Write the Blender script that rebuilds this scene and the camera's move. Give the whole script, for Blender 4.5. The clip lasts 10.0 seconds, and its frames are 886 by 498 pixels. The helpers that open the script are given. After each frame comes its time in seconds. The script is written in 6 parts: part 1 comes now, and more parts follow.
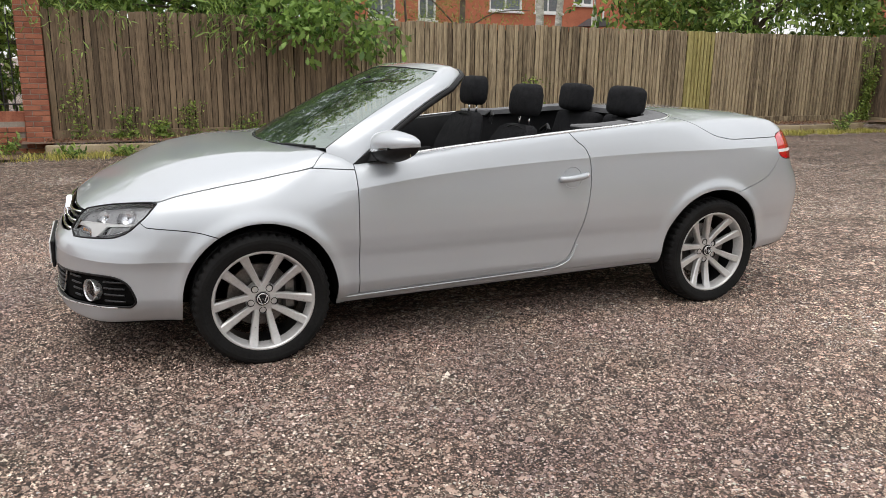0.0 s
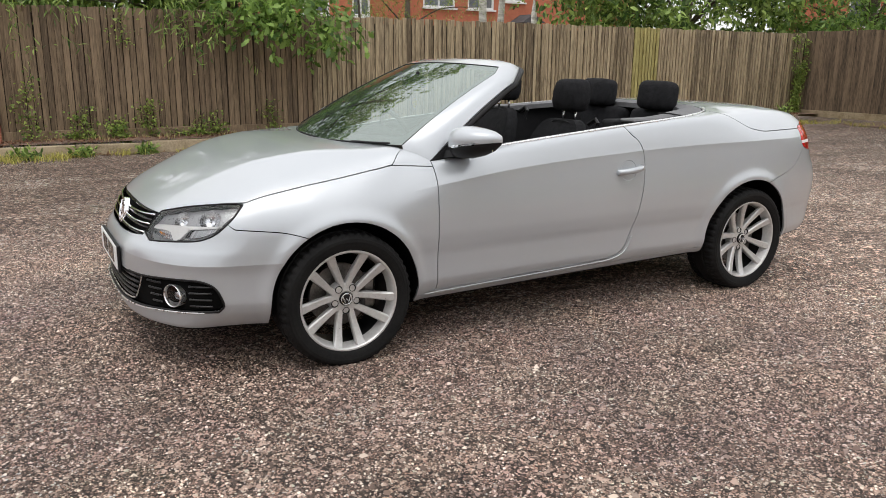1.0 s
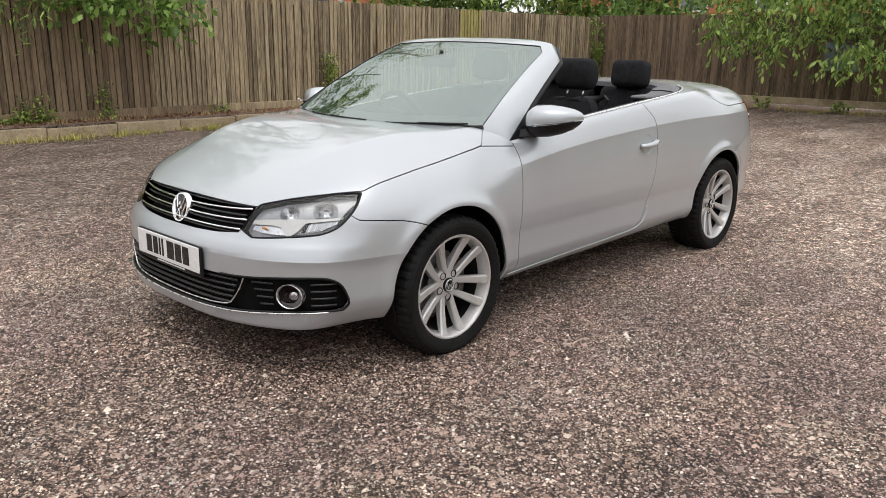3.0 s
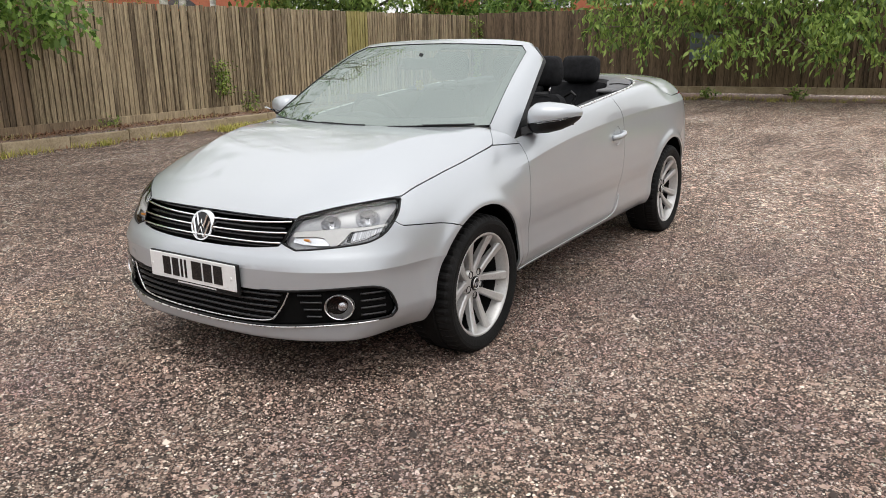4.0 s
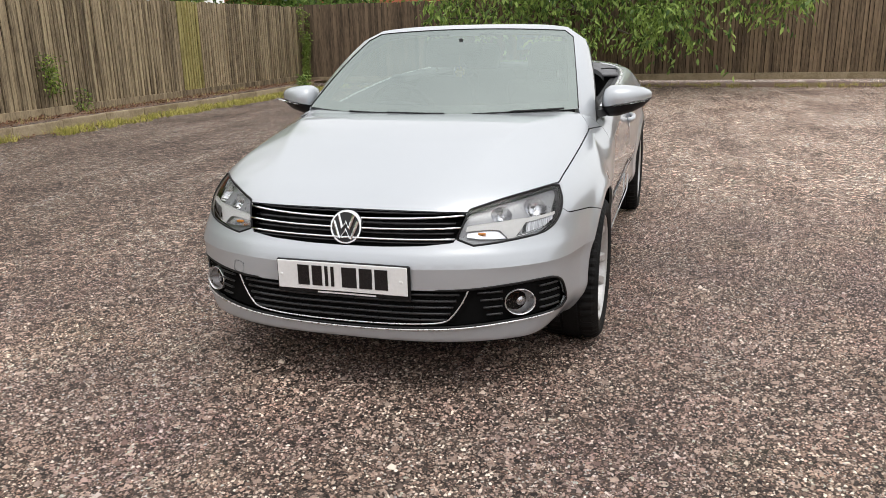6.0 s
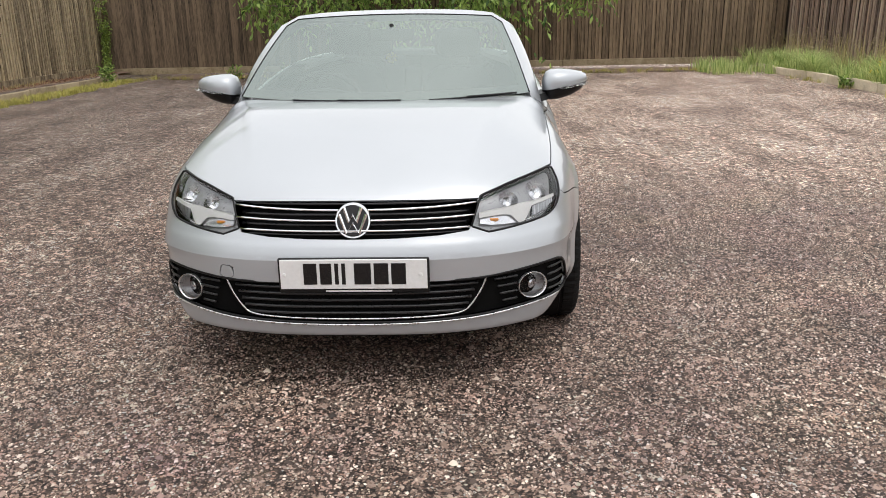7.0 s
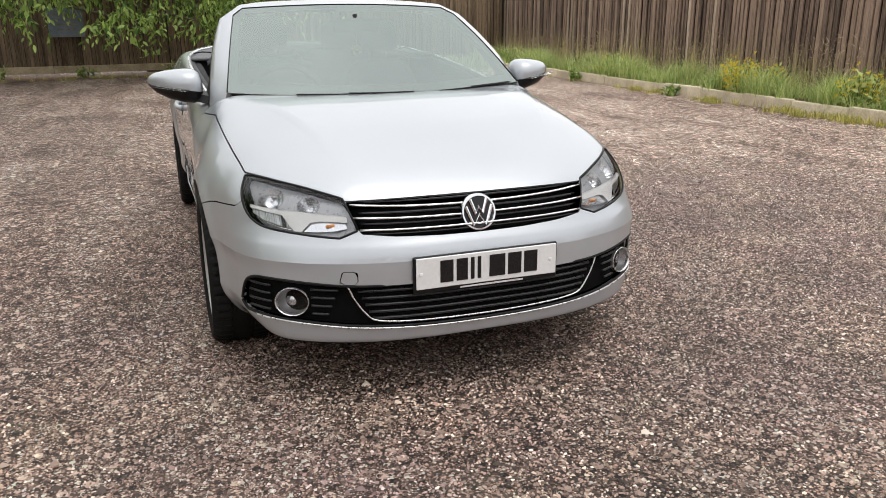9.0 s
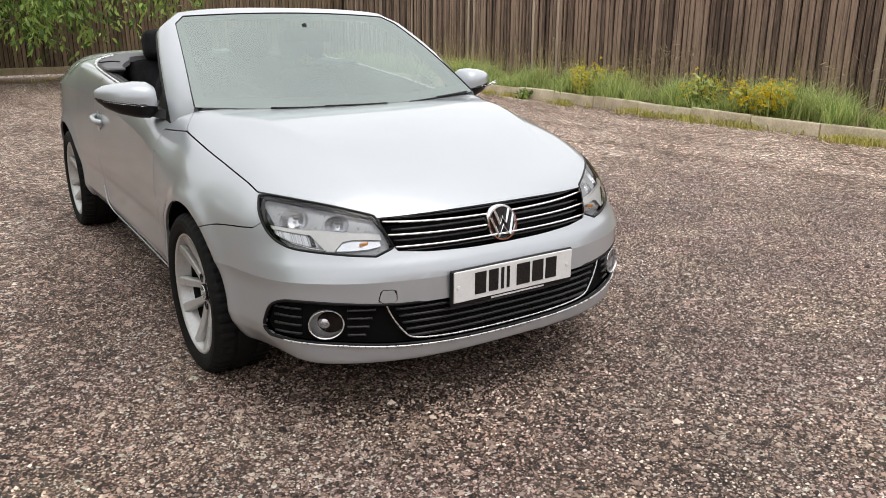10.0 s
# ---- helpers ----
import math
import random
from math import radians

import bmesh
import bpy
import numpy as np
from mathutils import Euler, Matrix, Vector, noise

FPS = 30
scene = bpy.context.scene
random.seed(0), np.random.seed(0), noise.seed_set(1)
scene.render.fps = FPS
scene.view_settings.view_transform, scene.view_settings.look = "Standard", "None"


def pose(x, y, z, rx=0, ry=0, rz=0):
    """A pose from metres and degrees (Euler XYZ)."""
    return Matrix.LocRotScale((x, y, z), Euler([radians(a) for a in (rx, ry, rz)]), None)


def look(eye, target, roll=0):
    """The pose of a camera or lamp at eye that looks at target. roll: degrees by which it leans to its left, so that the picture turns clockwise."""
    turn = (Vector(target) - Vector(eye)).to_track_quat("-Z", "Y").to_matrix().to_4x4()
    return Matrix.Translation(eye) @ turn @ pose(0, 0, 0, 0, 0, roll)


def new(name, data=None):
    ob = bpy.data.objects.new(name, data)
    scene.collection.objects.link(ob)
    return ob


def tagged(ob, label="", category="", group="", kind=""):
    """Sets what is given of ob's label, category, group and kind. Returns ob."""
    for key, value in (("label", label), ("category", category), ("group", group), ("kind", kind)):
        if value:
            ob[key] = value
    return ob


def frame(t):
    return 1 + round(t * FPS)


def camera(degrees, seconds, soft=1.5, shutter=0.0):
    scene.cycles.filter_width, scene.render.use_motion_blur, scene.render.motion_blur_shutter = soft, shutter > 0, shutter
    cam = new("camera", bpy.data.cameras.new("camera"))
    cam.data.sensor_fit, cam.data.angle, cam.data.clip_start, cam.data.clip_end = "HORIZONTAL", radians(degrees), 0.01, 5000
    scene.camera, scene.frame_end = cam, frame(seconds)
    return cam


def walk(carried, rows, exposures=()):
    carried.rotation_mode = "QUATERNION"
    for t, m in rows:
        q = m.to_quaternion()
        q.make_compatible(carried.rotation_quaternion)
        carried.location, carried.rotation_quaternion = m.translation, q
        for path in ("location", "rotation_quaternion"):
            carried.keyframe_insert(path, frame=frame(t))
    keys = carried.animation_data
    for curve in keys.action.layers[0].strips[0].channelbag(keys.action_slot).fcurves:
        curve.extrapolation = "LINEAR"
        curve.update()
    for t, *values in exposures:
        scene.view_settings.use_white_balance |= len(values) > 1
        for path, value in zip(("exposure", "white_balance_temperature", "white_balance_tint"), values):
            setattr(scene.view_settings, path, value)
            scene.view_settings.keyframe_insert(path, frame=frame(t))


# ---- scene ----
cam = camera(59.4, 10.0, soft=0.4)
PATH = [
    (0, (-1.908, -4.215, 1.352), (-1.121, -2.438, 0.882), 0.8),
    (0.5, (-2.229, -4.045, 1.354), (-1.36, -2.304, 0.889), 1.8),
    (1, (-2.563, -3.897, 1.34), (-1.598, -2.211, 0.864), 0.6),
    (1.5, (-2.872, -3.699, 1.315), (-1.808, -2.081, 0.815), -0.1),
    (2, (-3.144, -3.438, 1.32), (-2.006, -1.871, 0.819), 0.5),
    (2.2, (-3.257, -3.351, 1.311), (-2.061, -1.829, 0.81), 0.9),
    (3.3, (-3.8, -2.839, 1.312), (-2.334, -1.58, 0.794), 0.2),
    (3.5, (-3.889, -2.738, 1.322), (-2.393, -1.516, 0.803), -0.4),
    (4, (-4.105, -2.492, 1.323), (-2.491, -1.429, 0.81), -1.0),
    (4.5, (-4.266, -2.186, 1.303), (-2.582, -1.236, 0.792), -0.9),
    (5, (-4.392, -1.858, 1.309), (-2.674, -0.973, 0.795), -0.8),
    (5.5, (-4.528, -1.527, 1.318), (-2.741, -0.792, 0.801), -1.3),
    (5.7, (-4.569, -1.389, 1.314), (-2.76, -0.716, 0.789), -1.2),
    (6.8, (-4.663, -0.548, 1.3), (-2.757, -0.342, 0.731), -1.6),
    (7, (-4.675, -0.417, 1.298), (-2.76, -0.338, 0.726), -1.1),
    (7.5, (-4.645, -0.032, 1.275), (-2.732, -0.149, 0.701), 0.6),
    (8, (-4.609, 0.304, 1.262), (-2.72, -0.016, 0.689), 1.1),
    (8.5, (-4.566, 0.654, 1.264), (-2.735, 0.097, 0.683), 1.2),
    (9, (-4.424, 0.997, 1.267), (-2.629, 0.331, 0.688), -0.4),
    (9.5, (-4.293, 1.305, 1.284), (-2.556, 0.494, 0.713), -0.8),
    (10, (-4.118, 1.591, 1.301), (-2.521, 0.532, 0.729), 0.2),
]
walk(cam, [(t, look(eye, target, roll)) for t, eye, target, roll in PATH])

# ---- sky and sun: a bright overcast day ----
SUN_ELEVATION, SUN_ROTATION = radians(74), radians(225)
world = bpy.data.worlds.new("sky")
scene.world = world
world.use_nodes = True
wn, wl = world.node_tree.nodes, world.node_tree.links
wn.clear()
w_out, w_bg, w_sky, w_mix, w_grad, w_map, w_coord, w_ramp = (wn.new(k) for k in (
    "ShaderNodeOutputWorld", "ShaderNodeBackground", "ShaderNodeTexSky", "ShaderNodeMixRGB", "ShaderNodeTexNoise",
    "ShaderNodeMapping", "ShaderNodeTexCoord", "ShaderNodeValToRGB"))
w_sky.sky_type, w_sky.sun_disc = "NISHITA", False
w_sky.sun_elevation, w_sky.sun_rotation = SUN_ELEVATION, SUN_ROTATION
w_mix.inputs[0].default_value = 0.86
w_grad.inputs["Scale"].default_value, w_grad.inputs["Detail"].default_value = 1.6, 4.0
w_ramp.color_ramp.elements[0].position, w_ramp.color_ramp.elements[1].position = 0.3, 0.75
w_ramp.color_ramp.elements[0].color, w_ramp.color_ramp.elements[1].color = (6.95, 6.9, 6.9, 1), (9.65, 9.5, 9.3, 1)
wl.new(w_coord.outputs["Generated"], w_map.inputs[0])
wl.new(w_map.outputs[0], w_grad.inputs["Vector"])
wl.new(w_grad.outputs["Fac"], w_ramp.inputs[0])
wl.new(w_sky.outputs[0], w_mix.inputs[1])
wl.new(w_ramp.outputs[0], w_mix.inputs[2])
# an overcast dome, brighter overhead than at the horizon
w_sep, w_dome, w_mul = wn.new("ShaderNodeSeparateXYZ"), wn.new("ShaderNodeMapRange"), wn.new("ShaderNodeMixRGB")
w_dome.inputs["From Min"].default_value, w_dome.inputs["From Max"].default_value = 0.0, 1.0
w_dome.inputs["To Min"].default_value, w_dome.inputs["To Max"].default_value = 0.64, 1.06
w_mul.blend_type, w_mul.inputs[0].default_value = "MULTIPLY", 1.0
wl.new(w_coord.outputs["Generated"], w_sep.inputs[0])
wl.new(w_sep.outputs[2], w_dome.inputs[0])
wl.new(w_mix.outputs[0], w_mul.inputs[1])
wl.new(w_dome.outputs[0], w_mul.inputs[2])
wl.new(w_mul.outputs[0], w_bg.inputs[0])
w_bg.inputs[1].default_value = 0.117
wl.new(w_bg.outputs[0], w_out.inputs[0])

sun = new("sun", bpy.data.lights.new("sun", "SUN"))
sun.data.energy, sun.data.angle, sun.data.color = 0.5, radians(40), (1.0, 0.97, 0.92)
sun.matrix_world = look((0, 0, 30), (-30 * math.sin(SUN_ROTATION) / math.tan(SUN_ELEVATION), -30 * math.cos(SUN_ROTATION) / math.tan(SUN_ELEVATION), 0))
scene.view_settings.exposure = 0.87

# ---- materials ----
def surface(name, dark, light, scale=6.0, rough=0.6, bump=0.0, bump_scale=60.0, metal=0.0, fine=None, coat=0.0, stretch=(1, 1, 1), spread=0.0, spec=0.5, rough_var=0.1):
    """A procedural surface: two colours mixed by coarse and fine noise, uneven roughness, small relief; spread: how much pieces differ."""
    m = bpy.data.materials.new(name)
    m.use_nodes = True
    n, l = m.node_tree.nodes, m.node_tree.links
    b = n["Principled BSDF"]
    co, mp = n.new("ShaderNodeTexCoord"), n.new("ShaderNodeMapping")
    mp.inputs["Scale"].default_value = stretch
    l.new(co.outputs["Object"], mp.inputs[0])
    big, small = n.new("ShaderNodeTexNoise"), n.new("ShaderNodeTexNoise")
    big.inputs["Scale"].default_value, big.inputs["Detail"].default_value = scale, 5.0
    small.inputs["Scale"].default_value, small.inputs["Detail"].default_value = fine or scale * 9, 4.0
    l.new(mp.outputs[0], big.inputs["Vector"])
    l.new(mp.outputs[0], small.inputs["Vector"])
    add = n.new("ShaderNodeMath")
    add.operation = "ADD"
    l.new(big.outputs["Fac"], add.inputs[0])
    l.new(small.outputs["Fac"], add.inputs[1])
    last = add.outputs[0]
    if spread:
        info, more = n.new("ShaderNodeObjectInfo"), n.new("ShaderNodeMath")
        more.operation, more.inputs[1].default_value = "MULTIPLY_ADD", spread
        l.new(info.outputs["Random"], more.inputs[0])
        l.new(last, more.inputs[2])
        shift = n.new("ShaderNodeMath")
        shift.operation, shift.inputs[1].default_value = "SUBTRACT", spread / 2
        l.new(more.outputs[0], shift.inputs[0])
        last = shift.outputs[0]
        off = n.new("ShaderNodeVectorMath")
        off.operation = "ADD"
        mul = n.new("ShaderNodeMath")
        mul.operation, mul.inputs[1].default_value = "MULTIPLY", 37.0
        l.new(info.outputs["Random"], mul.inputs[0])
        l.new(mul.outputs[0], off.inputs[1])
        l.new(co.outputs["Object"], off.inputs[0])
        l.new(off.outputs[0], mp.inputs[0])
    ramp = n.new("ShaderNodeValToRGB")
    ramp.color_ramp.elements[0].position, ramp.color_ramp.elements[1].position = 0.36, 0.64
    ramp.color_ramp.elements[0].color, ramp.color_ramp.elements[1].color = (*dark, 1), (*light, 1)
    half = n.new("ShaderNodeMath")
    half.operation, half.inputs[1].default_value = "MULTIPLY", 0.5
    l.new(last, half.inputs[0])
    l.new(half.outputs[0], ramp.inputs[0])
    l.new(ramp.outputs[0], b.inputs["Base Color"])
    rr = n.new("ShaderNodeMapRange")
    rr.inputs["To Min"].default_value, rr.inputs["To Max"].default_value = max(rough - rough_var, 0.02), min(rough + rough_var, 1)
    l.new(small.outputs["Fac"], rr.inputs[0])
    l.new(rr.outputs[0], b.inputs["Roughness"])
    b.inputs["Metallic"].default_value, b.inputs["Coat Weight"].default_value = metal, coat
    b.inputs["Specular IOR Level"].default_value = spec
    b.inputs["Coat Roughness"].default_value = 0.04
    if bump:
        bn, bp = n.new("ShaderNodeTexNoise"), n.new("ShaderNodeBump")
        bn.inputs["Scale"].default_value, bn.inputs["Detail"].default_value = bump_scale, 4.0
        bp.inputs["Strength"].default_value, bp.inputs["Distance"].default_value = bump, 0.01
        l.new(mp.outputs[0], bn.inputs["Vector"])
        l.new(bn.outputs["Fac"], bp.inputs["Height"])
        l.new(bp.outputs[0], b.inputs["Normal"])
    return m


def leafy(name, dark, light, rough=0.5):
    """Leaves: each island takes its own green; light passes through in part."""
    m = bpy.data.materials.new(name)
    m.use_nodes = True
    n, l = m.node_tree.nodes, m.node_tree.links
    b, out = n["Principled BSDF"], n["Material Output"]
    geo, ramp = n.new("ShaderNodeNewGeometry"), n.new("ShaderNodeValToRGB")
    ramp.color_ramp.elements[0].color, ramp.color_ramp.elements[1].color = (*dark, 1), (*light, 1)
    l.new(geo.outputs["Random Per Island"], ramp.inputs[0])
    l.new(ramp.outputs[0], b.inputs["Base Color"])
    b.inputs["Roughness"].default_value = rough
    tr, mix = n.new("ShaderNodeBsdfTranslucent"), n.new("ShaderNodeMixShader")
    l.new(ramp.outputs[0], tr.inputs[0])
    mix.inputs[0].default_value = 0.4
    l.new(b.outputs[0], mix.inputs[1])
    l.new(tr.outputs[0], mix.inputs[2])
    l.new(mix.outputs[0], out.inputs[0])
    return m


def glassy(name, tint, rough=0.0, ior=1.5, haze=0.0, sheen=(0.9, 1.0, 0.95)):
    """A thin clear sheet: it reflects as glass does and lets the rest straight through."""
    m = bpy.data.materials.new(name)
    m.use_nodes = True
    n, l = m.node_tree.nodes, m.node_tree.links
    out = n["Material Output"]
    n.remove(n["Principled BSDF"])
    clear, gloss, fr, mix = n.new("ShaderNodeBsdfTransparent"), n.new("ShaderNodeBsdfGlossy"), n.new("ShaderNodeFresnel"), n.new("ShaderNodeMixShader")
    clear.inputs[0].default_value = (*tint, 1)
    gloss.inputs["Roughness"].default_value = rough
    gloss.inputs[0].default_value = (*sheen, 1)
    fr.inputs[0].default_value = ior
    l.new(fr.outputs[0], mix.inputs[0])
    l.new(clear.outputs[0], mix.inputs[1])
    l.new(gloss.outputs[0], mix.inputs[2])
    last = mix.outputs[0]
    # pale diffuse haze that stands in for bright sky reflected in the glass
    if haze:
        haze_tint, veil, cloud_ = n.new("ShaderNodeBsdfDiffuse"), n.new("ShaderNodeMixShader"), n.new("ShaderNodeTexNoise")
        haze_tint.inputs[0].default_value = (0.6, 0.74, 0.69, 1)
        cloud_.inputs["Scale"].default_value, cloud_.inputs["Detail"].default_value = 5.0, 6.0
        amount = n.new("ShaderNodeMapRange")
        amount.inputs["To Min"].default_value, amount.inputs["To Max"].default_value = haze * 0.7, haze * 1.3
        l.new(cloud_.outputs["Fac"], amount.inputs[0])
        l.new(amount.outputs[0], veil.inputs[0])
        l.new(last, veil.inputs[1])
        l.new(haze_tint.outputs[0], veil.inputs[2])
        last = veil.outputs[0]
    l.new(last, out.inputs[0])
    return m


def car_paint():
    m = surface("silver_metallic_paint", (0.44, 0.464, 0.488), (0.48, 0.504, 0.53), scale=1.3, rough=0.36, metal=0.42, coat=1.0, fine=900, rough_var=0.04)
    n, l = m.node_tree.nodes, m.node_tree.links
    b = n["Principled BSDF"]
    co, vo, bp = n.new("ShaderNodeTexCoord"), n.new("ShaderNodeTexVoronoi"), n.new("ShaderNodeBump")
    vo.inputs["Scale"].default_value = 1500
    bp.inputs["Strength"].default_value, bp.inputs["Distance"].default_value = 0.08, 0.001
    l.new(co.outputs["Object"], vo.inputs["Vector"])
    l.new(vo.outputs["Color"], bp.inputs["Height"])
    l.new(bp.outputs[0], b.inputs["Normal"])
    return m


def gravel_ground():
    """Tar-bound chippings: dark matrix with pale, pink and grey stones of two sizes, worn into lighter and darker patches."""
    m = bpy.data.materials.new("bound_gravel")
    m.use_nodes = True
    n, l = m.node_tree.nodes, m.node_tree.links
    b = n["Principled BSDF"]
    co = n.new("ShaderNodeTexCoord")
    warp, wm = n.new("ShaderNodeTexNoise"), n.new("ShaderNodeMixRGB")
    warp.inputs["Scale"].default_value = 60
    wm.blend_type, wm.inputs[0].default_value = "ADD", 0.012
    l.new(co.outputs["Object"], warp.inputs["Vector"])
    l.new(co.outputs["Object"], wm.inputs[1])
    l.new(warp.outputs["Color"], wm.inputs[2])
    heights, colours = [], []
    for scale in (75, 130):
        v = n.new("ShaderNodeTexVoronoi")
        v.inputs["Scale"].default_value = scale
        l.new(wm.outputs[0], v.inputs["Vector"])
        sep, ramp = n.new("ShaderNodeSeparateColor"), n.new("ShaderNodeValToRGB")
        l.new(v.outputs["Color"], sep.inputs[0])
        r = ramp.color_ramp
        r.interpolation = "CONSTANT"
        tones = ((0.0, (0.05, 0.043, 0.041)), (0.2, (0.13, 0.11, 0.103)), (0.38, (0.25, 0.19, 0.168)), (0.55, (0.36, 0.25, 0.21)), (0.68, (0.42, 0.36, 0.32)), (0.82, (0.58, 0.48, 0.42)), (0.94, (0.78, 0.7, 0.62)))
        r.elements[0].color = (*tones[0][1], 1)
        r.elements[1].position, r.elements[1].color = tones[1][0], (*tones[1][1], 1)
        for at, c in tones[2:]:
            e = r.elements.new(at)
            e.color = (*c, 1)
        l.new(sep.outputs[0], ramp.inputs[0])
        edge = n.new("ShaderNodeMapRange")
        edge.inputs["From Min"].default_value, edge.inputs["From Max"].default_value = 0.53, 0.26
        l.new(v.outputs["Distance"], edge.inputs[0])
        dark = n.new("ShaderNodeMixRGB")
        dark.inputs[1].default_value = (0.027, 0.022, 0.019, 1)
        l.new(edge.outputs[0], dark.inputs[0])
        l.new(ramp.outputs[0], dark.inputs[2])
        colours.append(dark.outputs[0])
        heights.append(edge.outputs[0])
    pick, pn = n.new("ShaderNodeMixRGB"), n.new("ShaderNodeTexNoise")
    pn.inputs["Scale"].default_value, pn.inputs["Detail"].default_value = 9, 3
    l.new(co.outputs["Object"], pn.inputs["Vector"])
    sharp = n.new("ShaderNodeMapRange")
    sharp.inputs["From Min"].default_value, sharp.inputs["From Max"].default_value = 0.4, 0.6
    l.new(pn.outputs["Fac"], sharp.inputs[0])
    l.new(sharp.outputs[0], pick.inputs[0])
    l.new(colours[0], pick.inputs[1])
    l.new(colours[1], pick.inputs[2])
    far, fs, fr, fm = n.new("ShaderNodeTexVoronoi"), n.new("ShaderNodeSeparateColor"), n.new("ShaderNodeMapRange"), n.new("ShaderNodeMixRGB")
    far.inputs["Scale"].default_value = 25
    l.new(wm.outputs[0], far.inputs["Vector"])
    l.new(far.outputs["Color"], fs.inputs[0])
    fr.inputs["To Min"].default_value, fr.inputs["To Max"].default_value = 0.42, 1.7
    l.new(fs.outputs[1], fr.inputs[0])
    fm.blend_type, fm.inputs[0].default_value = "MULTIPLY", 1.0
    l.new(pick.outputs[0], fm.inputs[1])
    l.new(fr.outputs[0], fm.inputs[2])
    # stray larger stones, pale or nearly black
    for scale, least, tone in ((31, 0.86, (0.4, 0.35, 0.315, 1)), (19, 0.88, (0.3, 0.26, 0.235, 1)), (27, 0.64, (0.012, 0.01, 0.01, 1))):
        lone, ls, rare, near, both, lay = (n.new(k) for k in ("ShaderNodeTexVoronoi", "ShaderNodeSeparateColor", "ShaderNodeMath", "ShaderNodeMath", "ShaderNodeMath", "ShaderNodeMixRGB"))
        lone.inputs["Scale"].default_value = scale
        rare.operation, rare.inputs[1].default_value = "GREATER_THAN", least
        near.operation, near.inputs[1].default_value = "LESS_THAN", 0.36
        both.operation = "MULTIPLY"
        l.new(wm.outputs[0], lone.inputs["Vector"])
        l.new(lone.outputs["Color"], ls.inputs[0])
        l.new(ls.outputs[2], rare.inputs[0])
        l.new(lone.outputs["Distance"], near.inputs[0])
        l.new(rare.outputs[0], both.inputs[0])
        l.new(near.outputs[0], both.inputs[1])
        l.new(both.outputs[0], lay.inputs[0])
        l.new((fm if scale == 31 else last_lay).outputs[0], lay.inputs[1])
        lay.inputs[2].default_value = tone
        last_lay = lay
    track, tr, tm, tp = n.new("ShaderNodeTexNoise"), n.new("ShaderNodeMapRange"), n.new("ShaderNodeMixRGB"), n.new("ShaderNodeMapping")
    tp.inputs["Rotation"].default_value, tp.inputs["Scale"].default_value = (0, 0, 1.2), (0.45, 1.7, 1)
    track.inputs["Scale"].default_value, track.inputs["Detail"].default_value = 1.4, 7
    l.new(co.outputs["Object"], tp.inputs[0])
    l.new(tp.outputs[0], track.inputs["Vector"])
    tr.inputs["From Min"].default_value, tr.inputs["From Max"].default_value = 0.36, 0.62
    tr.inputs["To Min"].default_value, tr.inputs["To Max"].default_value = 0.66, 1.18
    l.new(track.outputs["Fac"], tr.inputs[0])
    tm.blend_type, tm.inputs[0].default_value = "MULTIPLY", 1.0
    l.new(last_lay.outputs[0], tm.inputs[1])
    l.new(tr.outputs[0], tm.inputs[2])
    patch, pr, pm = n.new("ShaderNodeTexNoise"), n.new("ShaderNodeValToRGB"), n.new("ShaderNodeMixRGB")
    patch.inputs["Scale"].default_value, patch.inputs["Detail"].default_value = 0.7, 5
    l.new(co.outputs["Object"], patch.inputs["Vector"])
    pr.color_ramp.elements[0].position, pr.color_ramp.elements[1].position = 0.35, 0.68
    pr.color_ramp.elements[0].color, pr.color_ramp.elements[1].color = (2.6, 2.2, 1.98, 1), (4.2, 3.5, 3.08, 1)
    l.new(patch.outputs["Fac"], pr.inputs[0])
    pm.use_clamp = True
    pm.blend_type, pm.inputs[0].default_value = "MULTIPLY", 1.0
    l.new(tm.outputs[0], pm.inputs[1])
    l.new(pr.outputs[0], pm.inputs[2])
    # where the chippings lie loose, a painted darker patch stands for shade between them
    away, wob, wadd, shade_zone, zm = n.new("ShaderNodeVectorMath"), n.new("ShaderNodeTexNoise"), n.new("ShaderNodeMath"), n.new("ShaderNodeMapRange"), n.new("ShaderNodeMixRGB")
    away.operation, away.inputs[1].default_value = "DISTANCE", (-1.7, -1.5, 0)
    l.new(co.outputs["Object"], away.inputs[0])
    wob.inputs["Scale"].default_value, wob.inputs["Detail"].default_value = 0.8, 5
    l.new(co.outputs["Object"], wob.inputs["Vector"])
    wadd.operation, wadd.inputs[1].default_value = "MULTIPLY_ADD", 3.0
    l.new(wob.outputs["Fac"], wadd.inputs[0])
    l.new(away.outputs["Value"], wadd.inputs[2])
    shade_zone.inputs["From Min"].default_value, shade_zone.inputs["From Max"].default_value = 3.4, 5.4
    shade_zone.inputs["To Min"].default_value, shade_zone.inputs["To Max"].default_value = 0.48, 1.0
    l.new(wadd.outputs[0], shade_zone.inputs[0])
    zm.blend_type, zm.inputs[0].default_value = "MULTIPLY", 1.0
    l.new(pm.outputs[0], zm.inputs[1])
    l.new(shade_zone.outputs[0], zm.inputs[2])
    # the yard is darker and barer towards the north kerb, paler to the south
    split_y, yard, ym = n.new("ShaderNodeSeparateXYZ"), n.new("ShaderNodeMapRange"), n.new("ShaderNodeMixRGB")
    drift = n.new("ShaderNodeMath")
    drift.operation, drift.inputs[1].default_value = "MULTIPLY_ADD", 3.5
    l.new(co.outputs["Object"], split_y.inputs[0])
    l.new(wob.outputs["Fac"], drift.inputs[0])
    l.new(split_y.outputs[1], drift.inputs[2])
